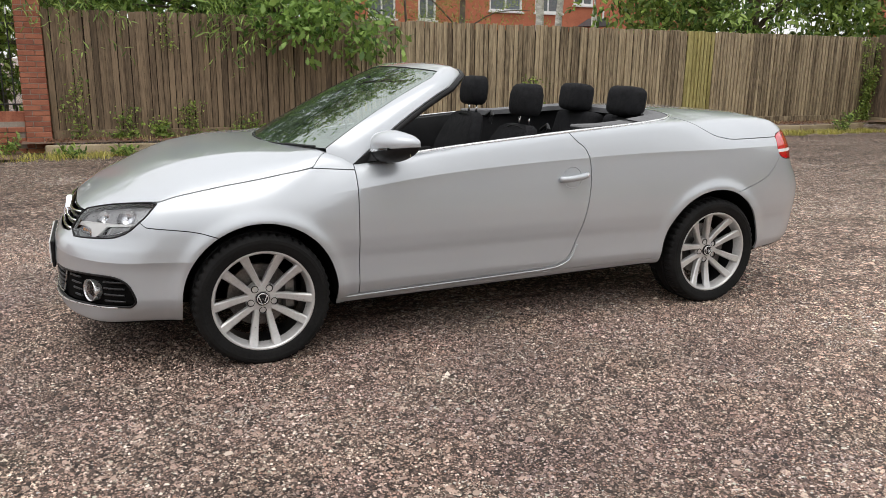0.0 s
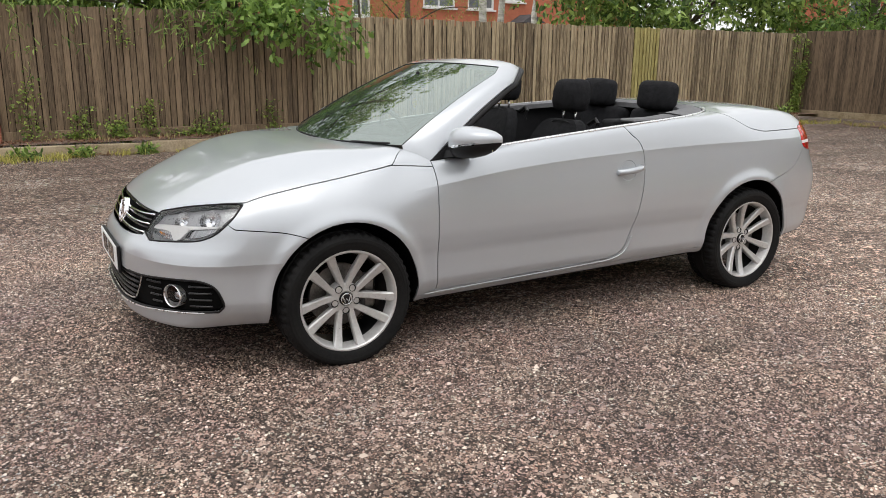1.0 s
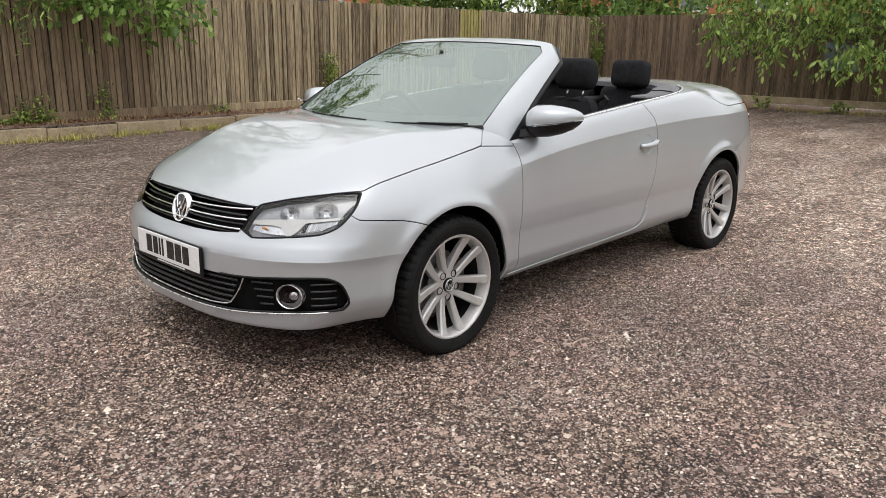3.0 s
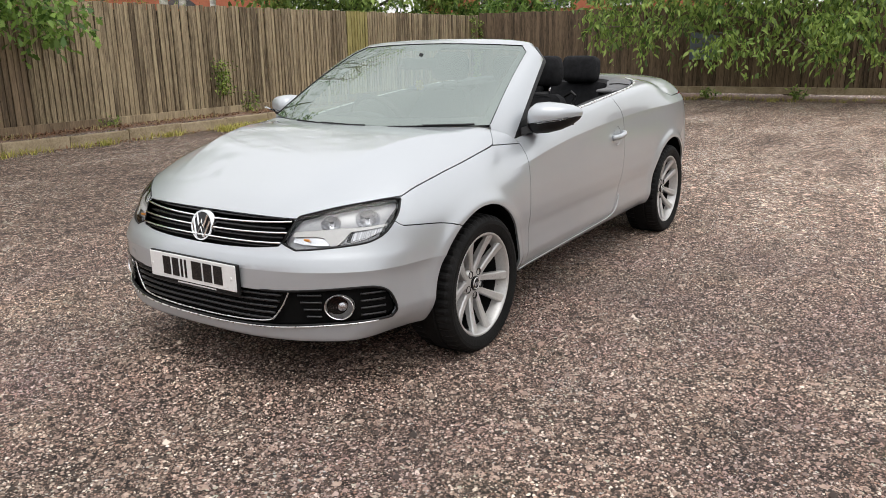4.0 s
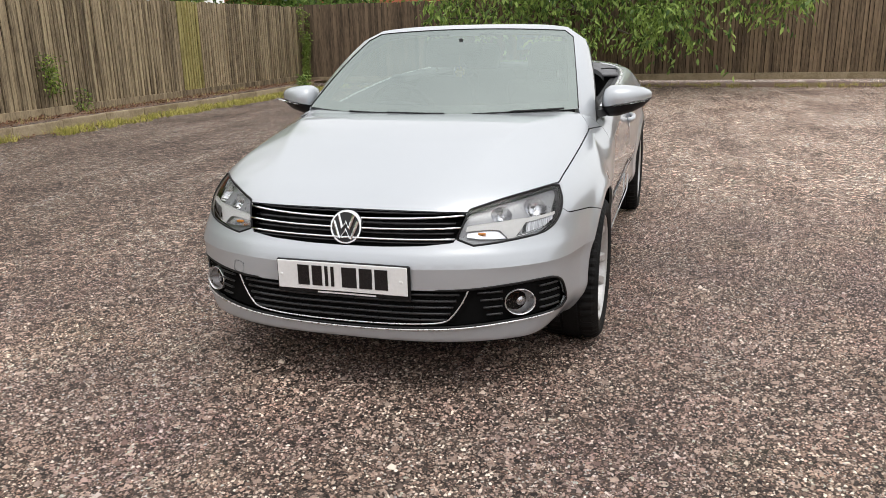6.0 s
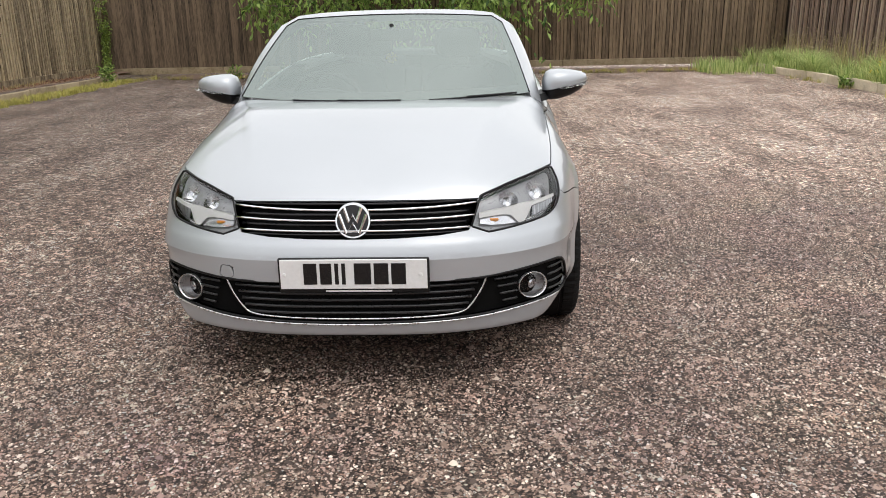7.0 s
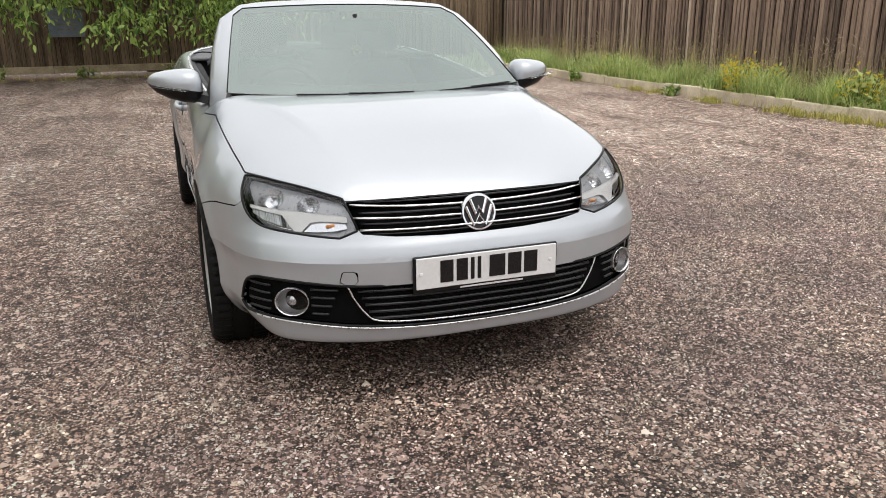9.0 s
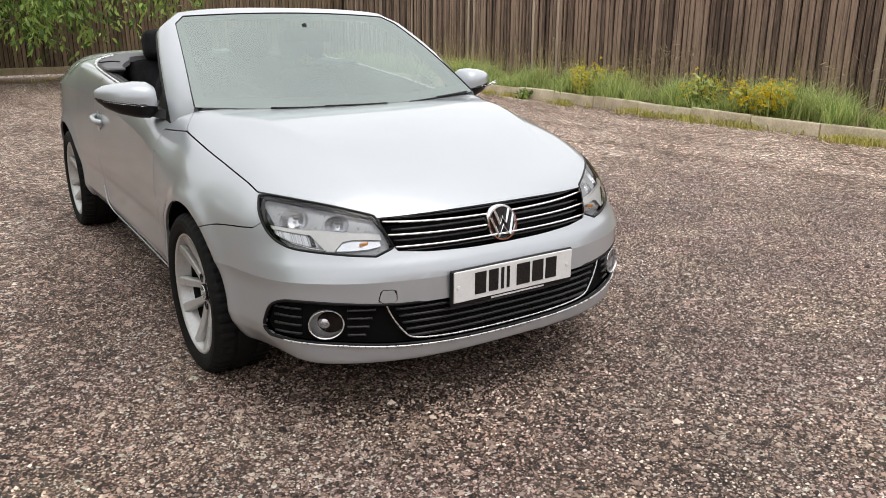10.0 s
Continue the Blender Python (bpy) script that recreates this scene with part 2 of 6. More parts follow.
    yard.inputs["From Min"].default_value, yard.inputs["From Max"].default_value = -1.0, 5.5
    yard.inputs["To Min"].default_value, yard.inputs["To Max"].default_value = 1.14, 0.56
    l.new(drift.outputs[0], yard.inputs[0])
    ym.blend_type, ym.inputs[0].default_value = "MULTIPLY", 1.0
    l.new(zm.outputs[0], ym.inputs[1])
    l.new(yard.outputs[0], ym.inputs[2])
    moss, mr, mm = n.new("ShaderNodeTexNoise"), n.new("ShaderNodeMapRange"), n.new("ShaderNodeMixRGB")
    moss.inputs["Scale"].default_value, moss.inputs["Detail"].default_value = 2.3, 6
    l.new(co.outputs["Object"], moss.inputs["Vector"])
    mr.inputs["From Min"].default_value, mr.inputs["From Max"].default_value, mr.inputs["To Max"].default_value = 0.62, 0.74, 0.35
    l.new(moss.outputs["Fac"], mr.inputs[0])
    l.new(mr.outputs[0], mm.inputs[0])
    l.new(ym.outputs[0], mm.inputs[1])
    mm.inputs[2].default_value = (0.06, 0.07, 0.03, 1)
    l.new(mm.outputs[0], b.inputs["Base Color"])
    hm, bp = n.new("ShaderNodeMixRGB"), n.new("ShaderNodeBump")
    l.new(sharp.outputs[0], hm.inputs[0])
    l.new(heights[0], hm.inputs[1])
    l.new(heights[1], hm.inputs[2])
    bp.inputs["Strength"].default_value, bp.inputs["Distance"].default_value = 0.9, 0.006
    l.new(hm.outputs[0], bp.inputs["Height"])
    l.new(bp.outputs[0], b.inputs["Normal"])
    b.inputs["Roughness"].default_value = 0.7
    b.inputs["Specular IOR Level"].default_value = 0.3
    return m


PAINT = car_paint()
GROUND = gravel_ground()
BLACK = surface("satin_black_plastic", (0.006, 0.006, 0.0065), (0.012, 0.012, 0.0125), scale=8, rough=0.45, spec=0.25, bump=0.05, bump_scale=300)
SLAT = surface("satin_slat_plastic", (0.012, 0.012, 0.013), (0.02, 0.02, 0.021), scale=8, rough=0.3, spec=0.55)
GLOSS_BLACK = surface("gloss_black_plastic", (0.006, 0.006, 0.007), (0.01, 0.01, 0.011), scale=8, rough=0.15)
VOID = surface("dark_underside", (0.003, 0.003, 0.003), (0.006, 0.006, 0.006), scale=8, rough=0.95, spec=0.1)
CHROME = surface("chrome", (0.82, 0.83, 0.84), (0.88, 0.88, 0.89), scale=5, rough=0.07, metal=1.0, rough_var=0.03)
SATIN = surface("satin_aluminium_trim", (0.72, 0.72, 0.72), (0.8, 0.8, 0.8), scale=5, rough=0.28, metal=0.9)
ALLOY = surface("painted_alloy", (0.5, 0.495, 0.485), (0.6, 0.595, 0.585), scale=9, rough=0.32, metal=0.4, coat=0.5)
RUBBER = surface("tyre_rubber", (0.004, 0.004, 0.004), (0.012, 0.0117, 0.0115), spec=0.2, scale=9, rough=0.75, bump=0.2, bump_scale=160)
STEEL = surface("brake_steel", (0.12, 0.115, 0.11), (0.25, 0.24, 0.23), scale=14, rough=0.4, metal=0.9)
CLOTH = surface("charcoal_seat_cloth", (0.007, 0.007, 0.008), (0.02, 0.02, 0.022), spec=0.2, scale=30, rough=0.95, bump=0.4, bump_scale=700, fine=600)
VINYL = surface("dark_grey_trim", (0.007, 0.007, 0.0075), (0.014, 0.014, 0.015), spec=0.25, scale=12, rough=0.65, bump=0.2, bump_scale=400)
TONNEAU = surface("grey_roof_cover", (0.11, 0.11, 0.114), (0.16, 0.16, 0.165), scale=9, rough=0.75, bump=0.2, bump_scale=400)
DASH = surface("dashboard_plastic", (0.02, 0.02, 0.021), (0.035, 0.035, 0.037), scale=12, rough=0.55, bump=0.2, bump_scale=500)
WINDSCREEN = glassy("windscreen_glass", (0.22, 0.28, 0.25), ior=3.2, haze=0.015)
CLEAR = glassy("clear_lens", (0.96, 0.97, 0.98), ior=1.45, sheen=(1.0, 1.0, 1.0))
REFLECTOR = surface("lamp_reflector", (0.6, 0.6, 0.62), (0.78, 0.78, 0.79), scale=40, rough=0.26, metal=1.0)
LAMP_GREY = surface("lamp_housing_grey", (0.34, 0.34, 0.345), (0.4, 0.4, 0.405), scale=10, rough=0.3, metal=0.35)
BLADE = surface("silvered_lamp_blade", (0.72, 0.71, 0.69), (0.78, 0.77, 0.75), scale=8, rough=0.35, metal=0.05)
AMBER = surface("amber_bulb", (0.85, 0.3, 0.05), (0.95, 0.4, 0.08), scale=10, rough=0.2)
FRIT = surface("printed_glass_border", (0.2, 0.21, 0.205), (0.24, 0.25, 0.245), scale=8, rough=0.6)
FLUTED = surface("fluted_reflector", (0.22, 0.22, 0.225), (0.72, 0.72, 0.73), scale=2.5, rough=0.3, metal=0.9, stretch=(1, 60, 1), fine=6)
RED_LENS = surface("red_tail_lens", (0.5, 0.004, 0.012), (0.58, 0.007, 0.018), scale=10, rough=0.12, coat=1.0)
PLATE_WHITE = surface("plate_white", (0.78, 0.78, 0.77), (0.85, 0.85, 0.84), scale=10, rough=0.35)
WOOD = surface("weathered_fence_board", (0.1, 0.071, 0.041), (0.48, 0.38, 0.24), scale=1.2, rough=0.85, bump=0.5, bump_scale=14, fine=9, stretch=(9, 9, 0.7), spread=0.3)
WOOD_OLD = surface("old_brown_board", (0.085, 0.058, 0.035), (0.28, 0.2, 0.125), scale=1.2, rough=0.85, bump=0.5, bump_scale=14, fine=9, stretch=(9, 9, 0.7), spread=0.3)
WOOD_TREE_SHADE = surface("tree_shaded_board", (0.05, 0.034, 0.021), (0.225, 0.157, 0.1), scale=1.2, rough=0.85, bump=0.5, bump_scale=14, fine=9, stretch=(9, 9, 0.7), spread=0.3)
WOOD_GREEN = surface("algae_green_board", (0.17, 0.14, 0.04), (0.5, 0.43, 0.17), scale=1.2, rough=0.85, bump=0.5, bump_scale=14, fine=9, stretch=(9, 9, 0.7), spread=0.2)
WOOD_DARK = surface("dark_stained_board", (0.085, 0.056, 0.043), (0.38, 0.268, 0.2), scale=1.2, rough=0.85, bump=0.5, bump_scale=14, fine=9, stretch=(9, 9, 0.5), spread=0.45)
WOOD_PALE = surface("pale_replaced_board", (0.3, 0.22, 0.16), (0.58, 0.46, 0.36), scale=1.2, rough=0.85, bump=0.5, bump_scale=14, fine=9, stretch=(9, 9, 0.5), spread=0.4)
CONCRETE = surface("weathered_concrete_edging", (0.52, 0.44, 0.32), (0.8, 0.7, 0.54), scale=5, rough=0.9, bump=0.4, bump_scale=70, spread=0.3)
OLD_CONCRETE = surface("mossy_old_edging", (0.24, 0.185, 0.11), (0.46, 0.37, 0.25), scale=5, rough=0.9, bump=0.4, bump_scale=70, spread=0.3)
SOIL = surface("leaf_strewn_soil", (0.06, 0.038, 0.026), (0.28, 0.18, 0.125), scale=9, rough=0.95, bump=0.9, bump_scale=50, fine=70)
BRICK = surface("red_brick", (0.22, 0.07, 0.04), (0.4, 0.15, 0.085), scale=9, rough=0.85, bump=0.4, bump_scale=80, spread=0.5)
FAR_BRICK = surface("far_red_brick_wall", (0.42, 0.13, 0.07), (0.52, 0.18, 0.1), scale=3, rough=0.85, fine=30)
MORTAR = surface("mortar", (0.25, 0.22, 0.18), (0.38, 0.34, 0.29), scale=12, rough=0.95, bump=0.3, bump_scale=120)
WHITE_PAINT = surface("white_upvc", (0.74, 0.74, 0.73), (0.82, 0.82, 0.81), scale=6, rough=0.4)
SLATE = surface("slate_roof", (0.05, 0.05, 0.055), (0.1, 0.1, 0.105), scale=4, rough=0.7, bump=0.3, bump_scale=20)
PANE = surface("dark_window_pane", (0.1, 0.12, 0.13), (0.22, 0.24, 0.25), scale=2, rough=0.08)
IRON = surface("black_iron", (0.01, 0.01, 0.01), (0.02, 0.02, 0.02), scale=8, rough=0.5)
BARK = surface("grey_brown_bark", (0.06, 0.045, 0.032), (0.17, 0.135, 0.1), scale=6, rough=0.9, bump=0.8, bump_scale=25)
BIRCH = surface("white_birch_bark", (0.3, 0.27, 0.23), (0.86, 0.84, 0.78), scale=5, rough=0.8, bump=0.4, bump_scale=30, stretch=(1, 1, 3))
TWIG = surface("pale_twig", (0.22, 0.16, 0.1), (0.4, 0.31, 0.2), scale=9, rough=0.8)
OAK_LEAF = leafy("oak_leaf_green", (0.05, 0.12, 0.02), (0.34, 0.5, 0.12))
CHERRY_LEAF = leafy("cherry_leaf_green", (0.04, 0.1, 0.018), (0.42, 0.56, 0.14))
IVY_LEAF = leafy("ivy_green", (0.06, 0.12, 0.02), (0.42, 0.52, 0.12))
GRASS = leafy("long_grass", (0.17, 0.3, 0.06), (0.74, 0.78, 0.34), rough=0.6)
KERB_WEED = leafy("kerb_weeds", (0.24, 0.25, 0.05), (0.72, 0.64, 0.2), rough=0.7)
STRAW = leafy("dry_grass", (0.34, 0.28, 0.12), (0.66, 0.56, 0.28), rough=0.7)
SEED = leafy("grass_seed_brown", (0.28, 0.2, 0.12), (0.66, 0.52, 0.36), rough=0.8)
PETAL = leafy("yellow_petals", (0.7, 0.5, 0.02), (0.85, 0.7, 0.05))
STONES = leafy("loose_stone", (0.028, 0.022, 0.02), (0.84, 0.78, 0.72), rough=0.7)
STONES.node_tree.nodes["Mix Shader"].inputs[0].default_value = 0.0
for at, tone in ((0.26, (0.085, 0.062, 0.053)), (0.48, (0.225, 0.157, 0.132)), (0.66, (0.29, 0.235, 0.21)), (0.83, (0.43, 0.305, 0.26)), (0.94, (0.6, 0.525, 0.47))):
    STONES.node_tree.nodes["Color Ramp"].color_ramp.elements.new(at).color = (*tone, 1)
sn, sl = STONES.node_tree.nodes, STONES.node_tree.links
s_co, s_no, s_rg, s_mx = (sn.new(k) for k in ("ShaderNodeTexCoord", "ShaderNodeTexNoise", "ShaderNodeValToRGB", "ShaderNodeMixRGB"))
s_no.inputs["Scale"].default_value, s_no.inputs["Detail"].default_value = 1.1, 5.0
s_rg.color_ramp.elements[0].position, s_rg.color_ramp.elements[1].position = 0.36, 0.64
s_rg.color_ramp.elements[0].color, s_rg.color_ramp.elements[1].color = (0.8, 0.76, 0.74, 1), (1.3, 1.22, 1.12, 1)
s_mx.blend_type, s_mx.inputs[0].default_value = "MULTIPLY", 1.0
sl.new(s_co.outputs["Object"], s_no.inputs["Vector"])
sl.new(s_no.outputs["Fac"], s_rg.inputs[0])
sl.new(sn["Color Ramp"].outputs[0], s_mx.inputs[1])
sl.new(s_rg.outputs[0], s_mx.inputs[2])
s_hue, s_tint = sn.new("ShaderNodeTexNoise"), sn.new("ShaderNodeMixRGB")
s_hue.inputs["Scale"].default_value, s_hue.inputs["Detail"].default_value = 2.6, 5.0
s_tint.blend_type, s_tint.inputs[0].default_value = "OVERLAY", 0.12
sl.new(s_co.outputs["Object"], s_hue.inputs["Vector"])
sl.new(s_mx.outputs[0], s_tint.inputs[1])
sl.new(s_hue.outputs["Color"], s_tint.inputs[2])
sl.new(s_tint.outputs[0], sn["Principled BSDF"].inputs["Base Color"])
SIGN_BLUE = surface("faded_blue_sign", (0.11, 0.14, 0.18), (0.17, 0.2, 0.24), scale=5, rough=0.4)

# ---- building tools ----
def thing(name, label="", category="", group="", kind="", at=(0, 0, 0)):
    ob = new(name)
    ob.location = at
    ob.empty_display_size = 0.2
    return tagged(ob, label, category, group, kind)


def put_mesh(name, verts, faces, material, parent=None, label="", normals=None, smooth=False):
    me = bpy.data.meshes.new(name)
    me.from_pydata([tuple(v) for v in verts], [], [tuple(f) for f in faces])
    for m in (material if isinstance(material, (list, tuple)) else [material]):
        me.materials.append(m)
    if smooth or normals is not None:
        me.shade_smooth()
    if normals is not None:
        me.normals_split_custom_set_from_vertices([tuple(v) for v in normals])
    ob = new(name, me)
    if parent is not None:
        ob.parent = parent
    return tagged(ob, label)


def part(name, bm, material, parent=None, label="", smooth=False, angle=None):
    """Links a bmesh as one mesh object under a thing or under a part."""
    bmesh.ops.recalc_face_normals(bm, faces=bm.faces)
    me = bpy.data.meshes.new(name)
    bm.to_mesh(me)
    bm.free()
    me.materials.append(material)
    if smooth:
        me.shade_smooth()
        if angle:
            me.set_sharp_from_angle(angle=radians(angle))
    ob = new(name, me)
    if parent is not None:
        ob.parent = parent
    return tagged(ob, label)


def box(bm, size, at=(0, 0, 0), bevel=0.0, turn=None, segments=1):
    made = bmesh.ops.create_cube(bm, size=1.0)
    m = Matrix.Translation(at) @ (turn or Matrix.Identity(4)) @ Matrix.Diagonal((*size, 1))
    bmesh.ops.transform(bm, matrix=m, verts=made["verts"])
    if bevel:
        edges = list({e for v in made["verts"] for e in v.link_edges})
        bmesh.ops.bevel(bm, geom=edges, offset=bevel, segments=segments, affect="EDGES", profile=0.6)
    return bm


def lathe(bm, profile, axis="y", steps=32, at=(0, 0, 0)):
    """Turns a profile of (radius, along) round an axis."""
    rings = []
    for r, h in profile:
        ring = []
        for i in range(steps):
            c, s = math.cos(2 * math.pi * i / steps) * r, math.sin(2 * math.pi * i / steps) * r
            p = {"y": (c, h, s), "x": (h, c, s), "z": (c, s, h)}[axis]
            ring.append(bm.verts.new(Vector(p) + Vector(at)))
        rings.append(ring)
    for a, b in zip(rings, rings[1:]):
        for i in range(steps):
            bm.faces.new((a[i], a[(i + 1) % steps], b[(i + 1) % steps], b[i]))
    return bm, rings


def loft(bm, sections, closed=True, caps=True):
    """Joins rows of points into a skin."""
    rows = [[bm.verts.new(p) for p in s] for s in sections]
    k = len(rows[0])
    for a, b in zip(rows, rows[1:]):
        for i in range(k if closed else k - 1):
            j = (i + 1) % k
            bm.faces.new((a[i], a[j], b[j], b[i]))
    if caps and closed:
        bm.faces.new(rows[0][::-1])
        bm.faces.new(rows[-1])
    return bm


def tube(bm, points, radius, steps=8, flat=1.0, taper=None):
    """A round bar along points; flat squashes it in z; taper: end radius."""
    pts = [Vector(p) for p in points]
    sections = []
    for i, p in enumerate(pts):
        d = (pts[min(i + 1, len(pts) - 1)] - pts[max(i - 1, 0)]).normalized()
        side = d.cross(Vector((0, 0, 1)))
        if side.length < 1e-3:
            side = Vector((1, 0, 0))
        side.normalize()
        up = side.cross(d).normalized()
        r = radius if taper is None else radius + (taper - radius) * i / (len(pts) - 1)
        sections.append([p + side * (math.cos(2 * math.pi * k / steps) * r) + up * (math.sin(2 * math.pi * k / steps) * r * flat) for k in range(steps)])
    return loft(bm, sections)


def outline(points, closed=True, n=8):
    """A smooth line through the points (Catmull-Rom), n steps a piece."""
    p = np.array(points, float)
    k = len(p)
    out = []
    for i in range(k if closed else k - 1):
        if closed:
            a, b, c, d = p[i - 1], p[i], p[(i + 1) % k], p[(i + 2) % k]
        else:
            a, b, c, d = p[max(i - 1, 0)], p[i], p[i + 1], p[min(i + 2, k - 1)]
        for t in np.arange(n) / n:
            out.append(0.5 * (2 * b + (c - a) * t + (2 * a - 5 * b + 4 * c - d) * t**2 + (3 * b - a - 3 * c + d) * t**3))
    if not closed:
        out.append(p[-1])
    return np.array(out)


def curve(x, pts):
    """A smooth curve through (x, value) pairs that does not overshoot."""
    xs, ys = np.array([p[0] for p in pts], float), np.array([p[1] for p in pts], float)
    h, d = np.diff(xs), np.diff(ys) / np.diff(xs)
    m = np.zeros(len(xs))
    m[0], m[-1] = d[0], d[-1]
    same = d[:-1] * d[1:] > 0
    w1, w2 = 2 * h[1:] + h[:-1], h[1:] + 2 * h[:-1]
    with np.errstate(divide="ignore", invalid="ignore"):
        m[1:-1] = np.where(same, (w1 + w2) / (w1 / d[:-1] + w2 / d[1:]), 0)
    x = np.clip(np.asarray(x, float), xs[0], xs[-1])
    i = np.clip(np.searchsorted(xs, x) - 1, 0, len(h) - 1)
    t = (x - xs[i]) / h[i]
    return (ys[i] * (1 + 2 * t) * (1 - t) ** 2 + m[i] * h[i] * t * (1 - t) ** 2 + ys[i + 1] * t * t * (3 - 2 * t) + m[i + 1] * h[i] * t * t * (t - 1))


def smin(a, b, k):
    h = np.clip(0.5 + 0.5 * (b - a) / k, 0, 1)
    return b * (1 - h) + a * h - k * h * (1 - h)


def inside(px, pz, line):
    """Signed distance to a closed outline, positive within."""
    a, b = line, np.roll(line, -1, axis=0)
    best, odd = np.full(px.shape, 9.0), np.zeros(px.shape, bool)
    for (x0, z0), (x1, z1) in zip(a, b):
        dx, dz = x1 - x0, z1 - z0
        t = np.clip(((px - x0) * dx + (pz - z0) * dz) / max(dx * dx + dz * dz, 1e-12), 0, 1)
        best = np.minimum(best, np.hypot(px - x0 - t * dx, pz - z0 - t * dz))
        if z0 != z1:
            odd ^= ((z0 > pz) != (z1 > pz)) & (px < dx * (pz - z0) / (z1 - z0) + x0)
    return np.where(odd, best, -best)

# ---- the yard ----
def sheet(name, x0, x1, y0, y1, z, material, label, nx=1, ny=1, rough=0.0):
    v, f = [], []
    for j in range(ny + 1):
        for i in range(nx + 1):
            x, y = x0 + (x1 - x0) * i / nx, y0 + (y1 - y0) * j / ny
            edge = i in (0, nx) or j in (0, ny)
            v.append((x, y, z + (0 if edge or not rough else rough * noise.noise(Vector((x * 3, y * 3, 7))))))
    for j in range(ny):
        for i in range(nx):
            k = j * (nx + 1) + i
            f.append((k, k + 1, k + nx + 2, k + nx + 1))
    return tagged(put_mesh(name, v, f, material, smooth=True), label, kind="structure")


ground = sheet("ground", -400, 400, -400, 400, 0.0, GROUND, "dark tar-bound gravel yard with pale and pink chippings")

GAP_SHADE = surface("board_gap_shade", (0.012, 0.008, 0.005), (0.03, 0.02, 0.013), scale=3, rough=0.95)
FENCE_TOP = 1.99
YARD_A, YARD_C = 8.35, -8.1


def fence(name, start, end, z0, top, material, label, width=0.086, seed=3, foot=None, other_wood=None, green=None, gap=0.006, uneven=0.003, flip=False):
    """A close-boarded fence: tapered upright boards that overlap, on rails and posts, above a gravel board."""
    rng = random.Random(seed)
    a, b = Vector((*start, 0)), Vector((*end, 0))
    length = (b - a).length
    along = (b - a).normalized()
    yaw = math.atan2(along.y, along.x)
    f = tagged(new(name), label, "fence", kind="structure")
    f.matrix_world = Matrix.Translation((a.x, a.y, 0)) @ Matrix.Rotation(yaw, 4, "Z")
    shapes, olds, greens = [], [], []
    for k in range(8):
        t0, t1 = rng.uniform(0.024, 0.032), rng.uniform(0.004, 0.007)
        h, w = top - z0 - 0.14 + rng.uniform(-0.012, 0.012), width - gap - rng.uniform(0.0, 0.005)
        bow = rng.uniform(-0.006, 0.006)
        v = []
        for z, s in ((0, 0), (h * 0.5, bow), (h - 0.004, 0), (h, 0)):
            e = 0.003 if z == h else 0
            v += [(e, -t0 + s + e, z), (w - e, -t1 + s + e, z), (w - e, 0 + s, z), (e, 0 + s, z)]
        if flip:
            v = [(w - a, b, c) for a, b, c in v]
        q = []
        for r in range(3):
            for i in range(4):
                j = (i + 1) % 4
                q.append((4 * r + i, 4 * r + j, 4 * r + 4 + j, 4 * r + 4 + i))
        q += [(3, 2, 1, 0), (12, 13, 14, 15)]
        me = bpy.data.meshes.new("board")
        me.from_pydata(v, [], q)
        me.materials.append(material)
        shapes.append(me)
        if green:
            algae = me.copy()
            algae.materials[0] = green[2]
            greens.append(algae)
        if other_wood:
            old = me.copy()
            old.materials[0] = other_wood[1]
            olds.append(old)
    count = int(length / width)
    for i in range(count):
        if green and green[0] < i * width < green[1]:
            kinds = greens
        else:
            kinds = olds if other_wood and (other_wood[0] < 0 and rng.random() < -other_wood[0] or i * width < other_wood[0] + rng.uniform(-0.2, 0.2)) else shapes
        ob = new("board", rng.choice(kinds))
        ob.parent = f
        ob.matrix_local = pose(i * width + rng.uniform(-0.004, 0.004), rng.uniform(-uneven, uneven), z0 + 0.14 + rng.uniform(-0.008, 0.008), rng.uniform(-0.4, 0.4), rng.uniform(-0.25, 0.25), (6 if flip else -6) + rng.uniform(-3, 3))
    for z in (0.35, 1.0, 1.7):
        part("rail", box(bmesh.new(), (length, 0.05, 0.08), (length / 2, 0.04, z0 + z), 0.004), material, f)
    n = max(int(length / 2.4), 1)
    for i in range(n + 1):
        part("post", box(bmesh.new(), (0.1, 0.1, top - z0 + 0.03), (length * i / n, 0.09, (top + z0) / 2), 0.006), material, f)
    for i in range(n):
        # near-black sheet added for the shade lines between boards; no real backing
        part("gap_shade_panel", box(bmesh.new(), (length / n - 0.002, 0.008, top - z0 - 0.2), (length * (i + 0.5) / n, 0.013, (top + z0) / 2), 0.0), GAP_SHADE, f)
        part("gravel_board", box(bmesh.new(), (length / n - 0.01, 0.035, 0.15), (length * (i + 0.5) / n, -0.022, z0 + 0.07), 0.005), foot or (other_wood[1] if other_wood and length * i / n < other_wood[0] else material), f)
    return f


fence("fence_north", (-2.5, YARD_A), (14.25, YARD_A), 0.16, FENCE_TOP, WOOD, "weathered brown close-boarded timber fence with ivy at its foot", other_wood=(4.4, WOOD_OLD), green=(11.35, 12.0, WOOD_GREEN))
# boards behind the trees have the tree shade put into their colour
fence("fence_east", (14.3, YARD_A), (15.3, YARD_C), 0.1, FENCE_TOP + 0.05, WOOD_OLD, "brown close-boarded timber fence, coloured darker for the shade behind the trees", seed=5, foot=OLD_CONCRETE, other_wood=(10.5, WOOD_TREE_SHADE))
